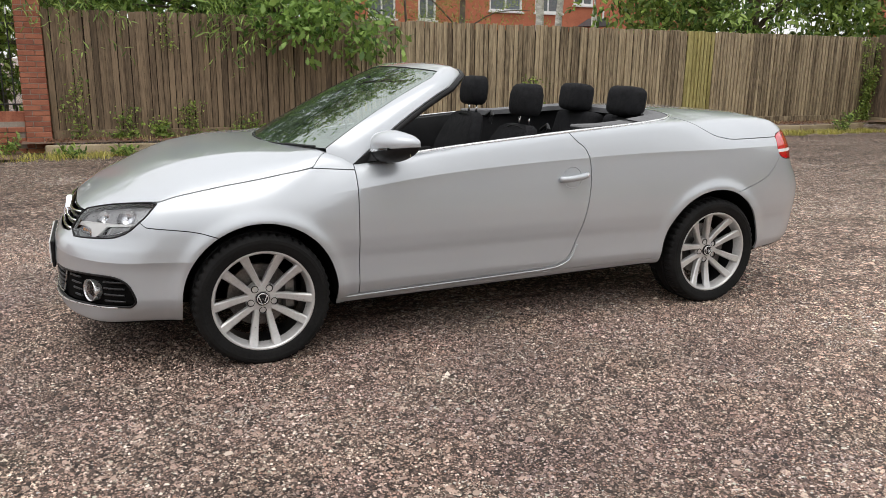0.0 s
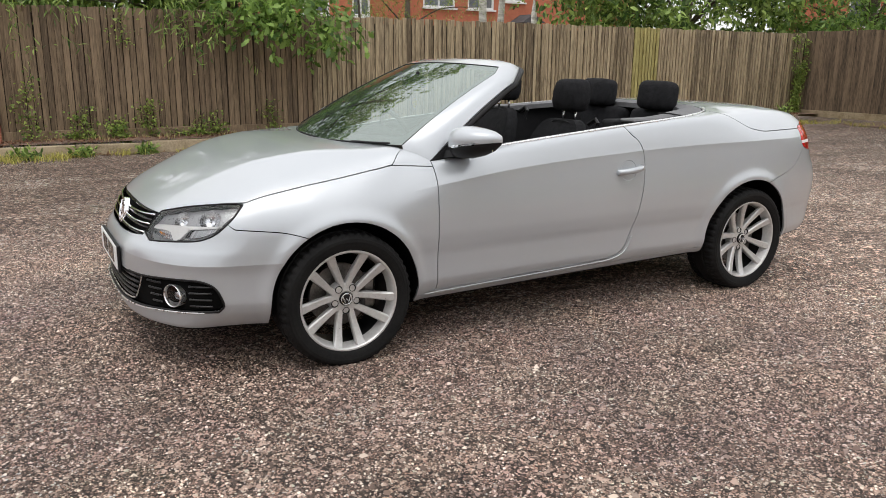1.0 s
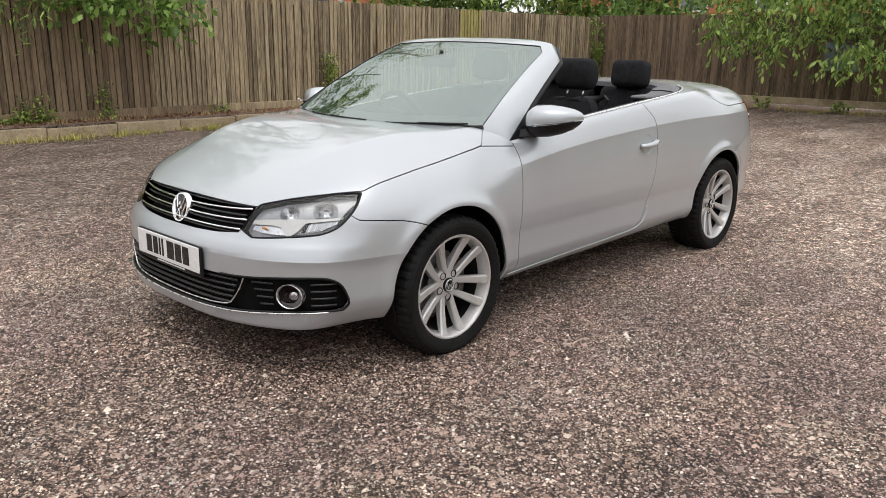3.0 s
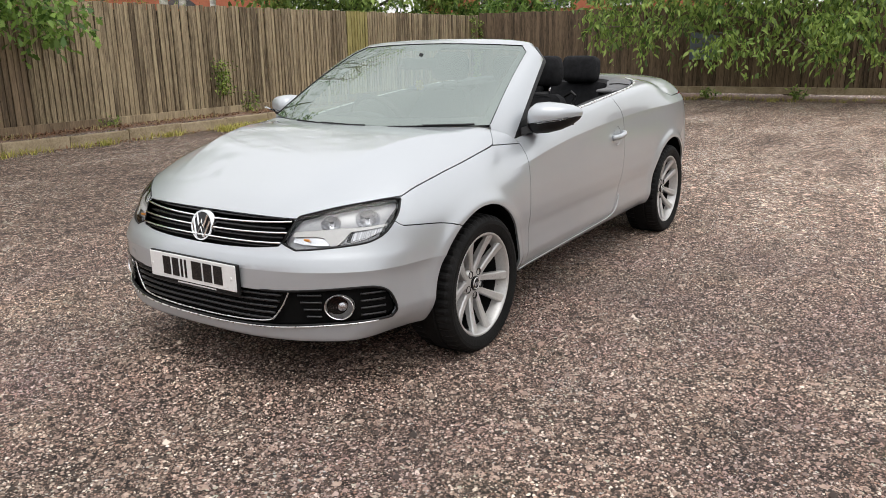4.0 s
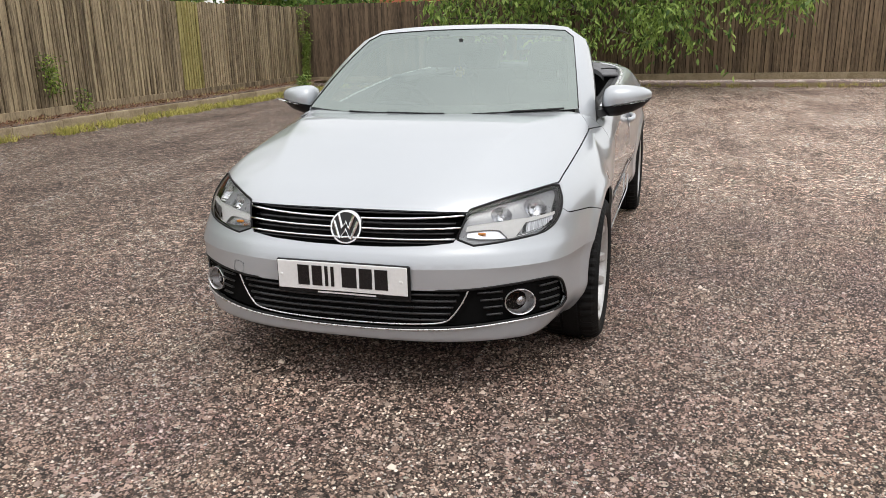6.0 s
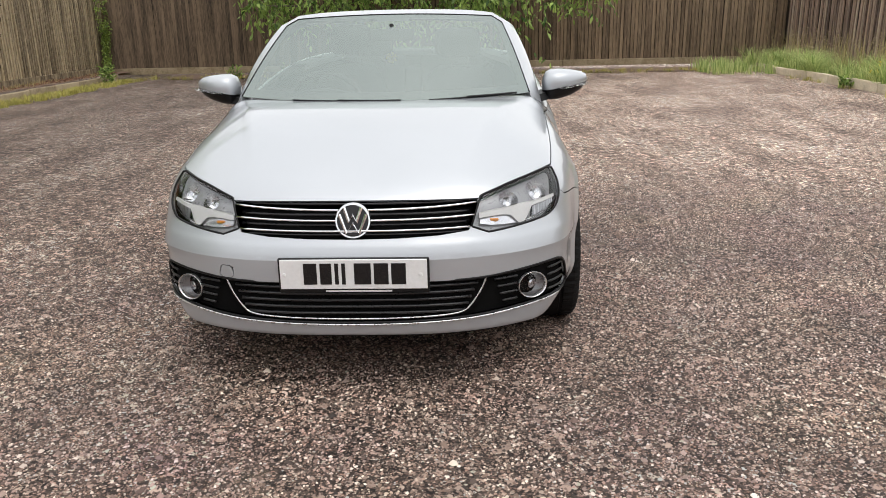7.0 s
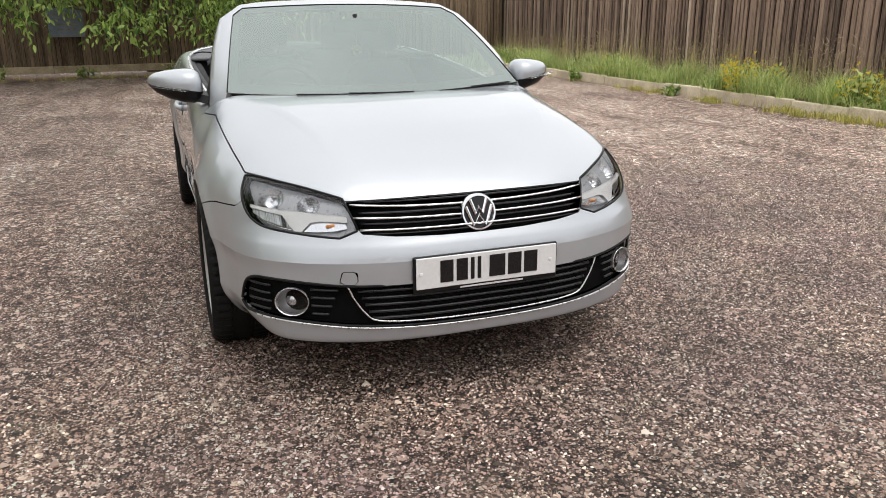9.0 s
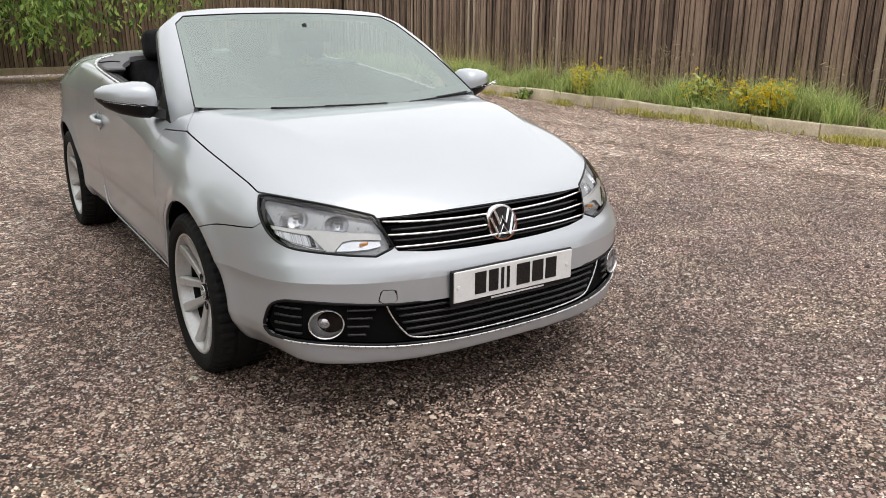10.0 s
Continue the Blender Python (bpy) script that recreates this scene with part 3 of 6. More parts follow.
fence("fence_south", (15.3, YARD_C), (-6.0, YARD_C), 0.1, FENCE_TOP + 0.05, WOOD_DARK, "dark brown close-boarded timber fence with split boards", seed=9, width=0.095, gap=0.012, uneven=0.011, flip=True, other_wood=(-0.07, WOOD_PALE))
# unseen wall, added to cut low sky light from the west
wall_west = tagged(put_mesh("wall_west", *[[(x, y, z) for x in (-10.2, -10.0) for y in (-8.1, 8.6) for z in (0, 2.2)], [(0, 1, 3, 2), (4, 6, 7, 5), (0, 4, 5, 1), (2, 3, 7, 6), (1, 5, 7, 3), (0, 2, 6, 4)]], BRICK), "plain red brick wall added out of view to block low western sky light", kind="structure")

# ---- the car: one smooth body form, cut into its panels ----
HALF_BASE, HUB_Z = 1.289, 0.294
ARCHES = ((-1.289, 0.305, 0.347), (1.279, 0.31, 0.357))
PLAN = ((-2.2, 0.75), (-1.9, 0.772), (-1.8, 0.79), (-1.7, 0.815), (-1.6, 0.84), (-1.5, 0.86), (-1.4, 0.873), (-1.29, 0.876), (-1.0, 0.853), (-0.84, 0.847), (-0.3, 0.839), (0.3, 0.837), (0.9, 0.848), (1.29, 0.864), (1.6, 0.842), (1.9, 0.782), (2.2, 0.69))
SWAGE = ((-2.2, 0.6), (-1.7, 0.64), (-1.3, 0.7), (-0.84, 0.775), (-0.38, 0.829), (0.25, 0.866), (0.96, 0.889), (1.64, 0.893), (2.2, 0.88))
LEAN_IN = ((-2.0, 0.35), (-1.7, 0.45), (-1.3, 0.62), (-0.84, 0.62), (-0.3, 0.24), (0.4, 0.2), (1.0, 0.3), (1.5, 0.58), (2.1, 0.7))
SECTION = ((0.15, -0.125), (0.21, -0.085), (0.26, -0.046), (0.3, -0.022), (0.34, -0.012), (0.39, -0.013), (0.45, -0.012), (0.5, -0.005), (0.56, 0.0), (0.62, 0.0), (0.7, -0.004), (0.8, -0.013), (0.9, -0.024), (1.2, -0.04))
TOP = ((-2.1, 0.68), (-2.05, 0.712), (-2.0, 0.738), (-1.9, 0.785), (-1.8, 0.823), (-1.6, 0.882), (-1.4, 0.92), (-1.25, 0.936), (-1.1, 0.941), (-0.97, 0.945), (-0.89, 0.932), (-0.82, 0.9), (-0.41, 0.945), (0.0, 0.986), (0.34, 1.017), (0.65, 1.036), (1.0, 1.064), (1.2, 1.082), (1.4, 1.087), (1.7, 1.076), (1.9, 1.05), (2.05, 1.005), (2.2, 0.9))
FALL = ((-2.1, 0.02), (-2.0, 0.05), (-1.9, 0.08), (-1.72, 0.1), (-1.5, 0.105), (-1.3, 0.1), (-1.1, 0.06), (-0.97, 0.02), (-0.84, 0.012), (-0.4, 0.01), (0.6, 0.01), (1.0, 0.02), (1.3, 0.06), (2.0, 0.07))
NOSE = ((0.15, -2.08), (0.19, -2.105), (0.23, -2.14), (0.3, -2.148), (0.4, -2.15), (0.5, -2.146), (0.54, -2.132), (0.57, -2.11), (0.6, -2.09), (0.66, -2.06), (0.69, -2.035), (0.72, -2.0), (0.75, -1.955), (0.8, -1.86), (1.0, -1.5))
TAIL = ((0.2, 2.0), (0.28, 2.1), (0.35, 2.16), (0.5, 2.19), (0.6, 2.2), (0.7, 2.17), (0.76, 2.13), (0.85, 2.1), (0.95, 2.07), (1.02, 2.04), (1.1, 1.95))
UNDER = ((-2.2, 0.207), (-1.6, 0.208), (-0.9, 0.212), (0.88, 0.247), (1.7, 0.27), (2.2, 0.3))


def top_height(x, a):
    edge = curve(x, ((-2.05, 0.4), (-1.9, 0.42), (-1.5, 0.52), (-1.05, 0.63), (-0.8, 0.66), (2.2, 0.66)))
    d = (a - edge) / (0.76 - edge)
    ramp = 0.5 * (d + np.sqrt(d * d + 0.0008))
    front = np.clip((-0.85 - x) / 0.15, 0, 1)
    # the raised middle of the bonnet ends in a soft crease on either side
    lift = np.clip((edge + 0.012 - a) / 0.045, 0, 1)
    lift = 0.009 * lift * lift * (3 - 2 * lift) * np.clip((-1.1 - x) / 0.25, 0, 1) * np.clip((x + 2.02) / 0.2, 0, 1)
    return lift + curve(x, TOP) - curve(x, FALL) * ((a / 0.74) ** 4 * (1 - 0.75 * front) + 0.75 * front * ramp)


def side_width(x, z):
    d = z - curve(x, SWAGE)
    soft = curve(x, ((-1.6, 0.12), (-1.1, 0.09), (-0.7, 0.02), (1.6, 0.02), (2.0, 0.05)))
    lean = 0.5 * (d + np.sqrt(d * d + soft * soft))
    tall = np.maximum(curve(x, TOP) - curve(x, SWAGE), 0.08)
    door = np.clip((x + 1.05) / 0.4, 0, 1)
    door = door * door * (3 - 2 * door)
    lean = lean * (1 - door) + door * tall * (lean / tall) ** (1 + 1.0 * np.clip(1.6 - x, 0, 1))
    w = curve(x, PLAN) + curve(z, SECTION) - curve(x, LEAN_IN) * lean
    # a small ledge along the shoulder line
    w = w + 0.0035 * np.exp(-np.abs(d) / 0.03) * np.clip((x + 1.0) / 0.5, 0, 1) * np.clip((1.9 - x) / 0.4, 0, 1)
    for cx, cz, r in ARCHES:
        q = np.hypot(x - cx, z - cz)
        w = w + 0.012 * np.exp(-(((q - r - 0.012) / 0.035) ** 2))
    ledge = ridge(z)
    return w + 0.011 * ledge * np.clip((-1.5 - x) / 0.2, 0, 1)


def ridge(z):
    """The sharp edge round the bumper: it swells from above and is cut back below."""
    d = z - 0.5
    return np.where(d > 0, np.exp(-np.maximum(d, 0) / 0.05), 0.4 + 0.6 * np.exp(np.minimum(d, 0) / 0.014))


def nose_at(a, z):
    g = np.clip((a - 0.4) / 0.3, 0, 1)
    ledge = ridge(z)
    return curve(z, NOSE) + 0.3 * (a / 0.78) ** 3.2 - 0.014 * ledge * g * g * (3 - 2 * g)


def body_field(p):
    x, a, z = p[..., 0], np.abs(p[..., 1]), p[..., 2]
    k = curve(x, ((-2.0, 0.09), (-1.5, 0.095), (-1.1, 0.065), (-0.98, 0.045), (-0.8, 0.03), (0.9, 0.035), (1.3, 0.1), (2.1, 0.1)))
    f = smin(side_width(x, z) - a, top_height(x, a) - z, k)
    f = smin(f, (x - nose_at(a, z)) * 0.8, 0.06)
    f = smin(f, (curve(z, TAIL) - 0.2 * (a / 0.78) ** 4 - x) * 0.8, 0.08)
    return smin(f, z - curve(x, UNDER), 0.03)


def skin(field, low, high, step):
    """A mesh of the zero surface of a field, with its normals: one vertex a cell, pulled onto the surface."""
    n = [int(round((b - a) / step)) + 1 for a, b in zip(low, high)]
    axes = [np.linspace(a, b, k) for a, b, k in zip(low, high, n)]
    grid = np.stack(np.meshgrid(*axes, indexing="ij"), -1)
    f = field(grid)
    total, count = np.zeros([k - 1 for k in n] + [3]), np.zeros([k - 1 for k in n])
    corners = list(np.ndindex(2, 2, 2))
    cut = lambda c: tuple(slice(o, o + k - 1) for o, k in zip(c, n))
    for c in corners:
        for ax in range(3):
            if c[ax] == 0:
                e = list(c)
                e[ax] = 1
                fa, fb = f[cut(c)], f[cut(e)]
                hit = (fa > 0) != (fb > 0)
                t = np.where(hit, fa / np.where(hit, fa - fb, 1), 0)[..., None]
                total += np.where(hit[..., None], grid[cut(c)] * (1 - t) + grid[cut(e)] * t, 0)
                count += hit
    live = count > 0
    index = np.full(live.shape, -1)
    index[live] = np.arange(live.sum())
    pts = total[live] / count[live][:, None]

    def slope(q):
        return np.stack([(field(q + d) - field(q - d)) / 0.004 for d in np.eye(3) * 0.002], -1)
    for _ in range(3):
        g = slope(pts)
        pts = pts - np.clip(field(pts)[:, None] * g / ((g * g).sum(-1, keepdims=True) + 1e-9), -step, step)
    g = slope(pts)
    normals = -g / (np.linalg.norm(g, axis=-1, keepdims=True) + 1e-12)
    faces = []
    for ax in range(3):
        u, v = (ax + 1) % 3, (ax + 2) % 3
        lo, hi = [slice(None)] * 3, [slice(None)] * 3
        lo[ax], hi[ax] = slice(0, -1), slice(1, None)
        change = (f[tuple(lo)] > 0) != (f[tuple(hi)] > 0)
        flip = f[tuple(lo)] > 0
        at = np.argwhere(change)
        at = at[(at[:, u] > 0) & (at[:, v] > 0) & (at[:, u] < n[u] - 1) & (at[:, v] < n[v] - 1)]
        quads = []
        for du, dv in ((1, 1), (0, 1), (0, 0), (1, 0)):
            q = at.copy()
            q[:, u] -= du
            q[:, v] -= dv
            quads.append(index[tuple(q.T)])
        quads = np.stack(quads, -1)
        turn = ~flip[tuple(at.T)]
        quads[turn] = quads[turn][:, ::-1]
        faces += quads.tolist()
    return pts, normals, faces


class Panels:
    """Faces over one list of points, cut again and again along smooth lines."""

    def __init__(self, pts, normals):
        self.p, self.n = [tuple(v) for v in pts], [tuple(v) for v in normals]

    def split(self, faces, f):
        used = sorted({i for face in faces for i in face})
        if not used:
            return [], []
        value = dict(zip(used, f(np.array([self.p[i] for i in used])).tolist()))
        seen, yes, no = {}, [], []
        for face in faces:
            s = [value[i] >= 0 for i in face]
            if all(s):
                yes.append(face)
                continue
            if not any(s):
                no.append(face)
                continue
            a, b = [], []
            for k, i in enumerate(face):
                j = face[(k + 1) % len(face)]
                (a if s[k] else b).append(i)
                if s[k] != s[(k + 1) % len(face)]:
                    key = (min(i, j), max(i, j))
                    if key not in seen:
                        t = value[i] / (value[i] - value[j])
                        self.p.append(tuple(u * (1 - t) + w * t for u, w in zip(self.p[i], self.p[j])))
                        q = Vector([u * (1 - t) + w * t for u, w in zip(self.n[i], self.n[j])]).normalized()
                        self.n.append(tuple(q))
                        seen[key] = len(self.p) - 1
                    a.append(seen[key])
                    b.append(seen[key])
            if len(a) > 2:
                yes.append(tuple(a))
            if len(b) > 2:
                no.append(tuple(b))
        return yes, no

    def seam(self, faces, f, gap=0.0022):
        """The two sides of a line, with an open joint between them."""
        yes, rest = self.split(faces, lambda p: f(p) - gap)
        joint, no = self.split(rest, lambda p: f(p) + gap)
        return yes, no

    def crease(self, faces, f):
        """The faces cut along a sharp line of the form: each side keeps its own normals there."""
        yes, no = self.split(faces, f)
        out = []
        for side, sign in ((yes, 1), (no, -1)):
            used = sorted({i for face in side for i in face})
            if not used:
                continue
            pts = np.array([self.p[i] for i in used])
            near = np.abs(f(pts)) < 0.011
            moved = pts[near] + np.array((0, 0, sign * 0.011))
            g = np.stack([(body_field(moved + d) - body_field(moved - d)) / 0.004 for d in np.eye(3) * 0.002], -1)
            g = -g / (np.linalg.norm(g, axis=-1, keepdims=True) + 1e-12)
            fresh = {}
            for i, q in zip(np.array(used)[near].tolist(), g.tolist()):
                self.p.append(self.p[i])
                self.n.append(tuple(q))
                fresh[i] = len(self.p) - 1
            out += [tuple(fresh.get(i, i) for i in face) for face in side]
        return out

    def emit(self, name, faces, material, parent, label="", flange=0.012, lift=0.0):
        keep, v, nn, out = {}, [], [], []
        edges = {}
        for face in faces:
            for k, i in enumerate(face):
                j = face[(k + 1) % len(face)]
                edges[(i, j)] = True
                if i not in keep:
                    keep[i] = len(v)
                    p, q = self.p[i], self.n[i]
                    v.append(tuple(c + lift * d for c, d in zip(p, q)))
                    nn.append(q)
            out.append([keep[i] for i in face])
        if flange:
            for i, j in list(edges):
                if (j, i) in edges:
                    continue
                pi, pj, qi, qj = Vector(v[keep[i]]), Vector(v[keep[j]]), Vector(self.n[i]), Vector(self.n[j])
                side = (pj - pi).cross(qi)
                if side.length < 1e-9:
                    continue
                side.normalize()
                k = len(v)
                v += [tuple(pi), tuple(pj), tuple(pj - qj * flange), tuple(pi - qi * flange)]
                nn += [tuple(side)] * 4
                out.append([k + 1, k, k + 3, k + 2])
        return put_mesh(name, v, out, material, parent, label, normals=nn)


car = thing("car", "silver four-seat convertible car with its roof folded away, parked on gravel", "car")
pts, normals, all_faces = skin(body_field, (-2.24, -0.97, 0.13), (2.3, 0.97, 1.17), 0.0145)
P = Panels(pts, normals)
X, A, Z = (lambda p: p[:, 0]), (lambda p: np.abs(p[:, 1])), (lambda p: p[:, 2])

# wheel openings, cockpit, underside
faces = all_faces
for cx, cz, r in ARCHES:
    hole, faces = P.split(faces, lambda p: np.minimum(r - np.hypot(X(p) - cx, Z(p) - cz), A(p) - 0.45))
    low, faces = P.split(faces, lambda p: np.minimum(np.minimum(r - np.abs(X(p) - cx), cz - Z(p)), A(p) - 0.45))
OPEN = outline([(-0.8, -0.55), (-0.78, 0.55), (-0.72, 0.705), (-0.4, 0.735), (0.0, 0.75), (0.4, 0.75), (0.75, 0.725), (1.0, 0.66), (1.13, 0.55), (1.19, 0.35), (1.205, 0.0), (1.19, -0.35), (1.13, -0.55), (1.0, -0.66), (0.75, -0.725), (0.4, -0.75), (0.0, -0.75), (-0.4, -0.735), (-0.72, -0.705)], n=6)
mouth, faces = P.split(faces, lambda p: np.minimum(inside(X(p), p[:, 1], OPEN), Z(p) - 0.75))
floor_pan, faces = P.split(faces, lambda p: curve(X(p), UNDER) + 0.016 - Z(p))
shell = faces
P.emit("underbody", floor_pan, VOID, car, "dark underside", flange=0)

# dark scuttle and dashboard top under the windscreen
scuttle, faces = P.seam(faces, lambda p: np.minimum(np.minimum(X(p) + 1.135 - 0.19 * (A(p) / 0.685) ** 2, 0.7 - A(p)), np.minimum(-0.6 - X(p), Z(p) - 0.8)))
P.emit("dashboard_top", scuttle, DASH, car, "black dashboard top", flange=0)

# lamps and openings in the nose
LAMP = np.vstack([outline([(0.41, 0.597), (0.43, 0.655), (0.442, 0.69)], closed=False, n=3), outline([(0.445, 0.692), (0.5, 0.707), (0.56, 0.722), (0.645, 0.737), (0.707, 0.744)], closed=False, n=4), outline([(0.718, 0.738), (0.736, 0.7), (0.74, 0.665), (0.732, 0.632), (0.71, 0.608), (0.67, 0.594), (0.55, 0.581), (0.47, 0.575)], closed=False, n=4)])
in_front = lambda p: -1.5 - X(p)
lamps, faces = P.seam(faces, lambda p: np.minimum(inside(A(p), Z(p), LAMP), in_front(p)), 0.003)
GRILLE = np.array([(-0.433, 0.683), (-0.424, 0.64), (-0.402, 0.588), (-0.3, 0.578), (-0.15, 0.572), (0, 0.57), (0.15, 0.572), (0.3, 0.578), (0.402, 0.588), (0.424, 0.64), (0.433, 0.683), (0.3, 0.685), (0.15, 0.686), (0, 0.686), (-0.15, 0.686), (-0.3, 0.685)])
grille_hole, faces = P.seam(faces, lambda p: np.minimum(inside(p[:, 1], Z(p), GRILLE), in_front(p)))
HALF_INTAKE = np.vstack([[(0.0, 0.424)], outline([(0.36, 0.424), (0.45, 0.425), (0.6, 0.434), (0.7, 0.438), (0.735, 0.432), (0.755, 0.41), (0.765, 0.37), (0.769, 0.33), (0.758, 0.306)], closed=False, n=4), outline([(0.755, 0.303), (0.7, 0.302), (0.57, 0.295), (0.42, 0.284), (0.2, 0.276), (0.0, 0.273)], closed=False, n=3)])
INTAKE = np.vstack([HALF_INTAKE, HALF_INTAKE[-2:0:-1] * (-1, 1)])
intake_hole, faces = P.split(faces, lambda p: np.minimum(inside(p[:, 1], Z(p), INTAKE), in_front(p)))

# bonnet
BONNET_SIDE = ((-2.1, 0.66), (-1.75, 0.71), (-1.5, 0.733), (-1.29, 0.742), (-1.05, 0.747), (-0.8, 0.747))
LIP = ((0.0, 0.686), (0.15, 0.686), (0.3, 0.685), (0.44, 0.683), (0.5, 0.705), (0.58, 0.726), (0.66, 0.741), (0.715, 0.747), (0.76, 0.75))
bonnet, faces = P.seam(faces, lambda p: np.minimum(np.minimum(curve(X(p), BONNET_SIDE) - A(p), Z(p) - curve(A(p), LIP)), np.minimum(np.where(A(p) < 0.685, -1.141 + 0.19 * (A(p) / 0.685) ** 2, -0.951 - 1.2 * (A(p) - 0.685)) - X(p), Z(p) - 0.6)))
P.emit("bonnet", bonnet, PAINT, car, "smooth silver bonnet above the grille")
# front bumper
BUMPER_TOP = ((-1.76, 0.647), (-1.668, 0.638), (-1.576, 0.627), (-1.488, 0.604), (-1.4, 0.56))
bumper, faces = P.seam(faces, lambda p: np.minimum(np.where(X(p) < -1.76, 0.647 + (-1.76 - X(p)), curve(X(p), BUMPER_TOP)) - Z(p), -1.3 - X(p)))
eye = np.array([(0.43, 0.428), (0.488, 0.431), (0.476, 0.474), (0.43, 0.472)])
tow, bumper = P.seam(bumper, lambda p: np.minimum(inside(p[:, 1], Z(p), eye), in_front(p)), 0.0014)
P.emit("tow_eye_cover", tow, PAINT, car, "square silver towing-eye cover", flange=0.004)
P.emit("front_bumper", P.crease(bumper, lambda p: Z(p) - 0.5), PAINT, car, "silver front bumper")
# boot lid, tail lamps, rear bumper
TAIL_LAMP = outline([(1.78, 0.91), (1.84, 0.962), (2.2, 0.98), (2.2, 0.8), (1.95, 0.805), (1.83, 0.82), (1.78, 0.86)], n=5)
tails, faces = P.seam(faces, lambda p: np.minimum(inside(X(p), Z(p), TAIL_LAMP), A(p) - 0.35))
tails, tail_lows = P.split(tails, lambda p: np.maximum(Z(p) - 0.872, 0.853 - Z(p)))
LID = ((1.0, 1.08), (1.12, 1.045), (1.3, 0.957), (1.42, 0.941), (1.8, 0.941), (2.2, 0.941))
lid, faces = P.seam(faces, lambda p: np.minimum(Z(p) - curve(X(p), LID), X(p) - 1.08))
P.emit("boot_lid", lid, PAINT, car, "silver boot lid")
REAR_SEAM = ((1.3, 0.62), (1.42, 0.645), (1.6, 0.69), (1.7, 0.735), (1.77, 0.8), (1.82, 0.86))
rear, faces = P.seam(faces, lambda p: np.minimum(np.where(X(p) > 1.82, 0.86 + X(p) - 1.82, curve(X(p), REAR_SEAM)) - Z(p), X(p) - 1.3))
P.emit("rear_bumper", rear, PAINT, car, "silver rear bumper")
# doors, sills, wings and quarters
DOOR = np.vstack([outline([(-0.838, 1.2), (-0.838, 0.6), (-0.836, 0.27)], closed=False, n=2), outline([(-0.836, 0.27), (-0.3, 0.287), (0.1, 0.299), (0.2, 0.304), (0.27, 0.318), (0.325, 0.358), (0.356, 0.42), (0.398, 0.53), (0.43, 0.67), (0.437, 0.808), (0.408, 0.912), (0.32, 1.0), (0.25, 1.2)], closed=False, n=6)])
for sign, side in ((-1, "left"), (1, "right")):
    mine = [f for f in faces if sign * sum(P.p[i][1] for i in f) > 0]
    door, mine = P.seam(mine, lambda p: inside(X(p), Z(p), DOOR))
    shoulder = lambda p: Z(p) - curve(X(p), SWAGE)
    body_door = P.emit("door", P.crease(door, shoulder), PAINT, car, "closed silver door")
    sill, mine = P.seam(mine, lambda p: np.minimum(0.253 + 0.0222 * (X(p) + 0.915) - Z(p), np.minimum(X(p) + 1.0, 1.0 - X(p))), 0.0015)
    P.emit("sill", sill, PAINT, car, "silver sill cover")
    wing, quarter = P.split(mine, lambda p: -0.5 - X(p))
    root, wing = P.seam(wing, lambda p: np.minimum(np.minimum(X(p) + 1.045 - 0.35 * (Z(p) - 0.86), Z(p) - 0.87 + 0.06 * (X(p) + 1.03)), -0.83 - X(p)))
    P.emit("pillar_base", root, PAINT, car)
    behind, ahead = P.split(wing, lambda p: X(p) + 0.95)
    P.emit("front_wing", P.crease(behind, shoulder) + ahead, PAINT, car, "silver front wing")
    P.emit("rear_quarter", P.crease(quarter, shoulder), PAINT, car, "silver rear quarter panel")
# dark lining behind the joints
for hole in (lambda p: np.minimum(inside(A(p), Z(p), LAMP), in_front(p)), lambda p: np.minimum(inside(p[:, 1], Z(p), GRILLE), in_front(p)), lambda p: np.minimum(inside(p[:, 1], Z(p), INTAKE), in_front(p))):
    _, shell = P.split(shell, hole)
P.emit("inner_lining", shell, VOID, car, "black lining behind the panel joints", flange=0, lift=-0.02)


# ---- the car's fitted parts ----
def probe(fixed, axis, lo, hi):
    """Where the body's surface lies along one axis."""
    q = np.array(fixed, float).reshape(-1, 2)
    a, b = np.full(len(q), float(lo)), np.full(len(q), float(hi))
    for _ in range(24):
        mid = (a + b) / 2
        within = body_field(np.insert(q, axis, mid, axis=1)) > 0
        a, b = np.where(within, a, mid), np.where(within, mid, b)
    return b.tolist()


def on_nose(points, proud=0.0):
    """Points of the nose from (y, z)."""
    return [(x - proud, y, z) for x, (y, z) in zip(probe(points, 0, -2.3, -1.5), points)]


def on_side(points, sign, proud=0.0):
    """Points of the flank from (x, z)."""
    return [(x, sign * (-a + proud), z) for a, (x, z) in zip(probe(points, 1, -1.0, -0.3), points)]


def on_top(points, proud=0.0):
    return [(x, y, z + proud) for z, (x, y) in zip(probe(points, 2, 1.2, 0.6), points)]


# radiator grille
grille = P.emit("grille", grille_hole, VOID, car, "black radiator grille with chrome slats", flange=-0.05, lift=-0.05)
for z, w, arch in ((0.66, 0.425, 0.012), (0.627, 0.42, 0.007), (0.594, 0.405, 0.004)):
    part("chrome_slat", tube(bmesh.new(), on_nose([(y, z + arch * (abs(y) / 0.4) ** 2) for y in np.linspace(-w, w, 25)], 0.002), 0.0052, flat=0.8), CHROME, grille, "thin chrome slat", smooth=True)
for z in (0.676, 0.643, 0.61, 0.58):
    part("black_slat", tube(bmesh.new(), on_nose([(y, z + 0.003 * (abs(y) / 0.4) ** 2) for y in np.linspace(-0.4, 0.4, 21)], -0.014), 0.008, flat=0.7), GLOSS_BLACK, grille, smooth=True)
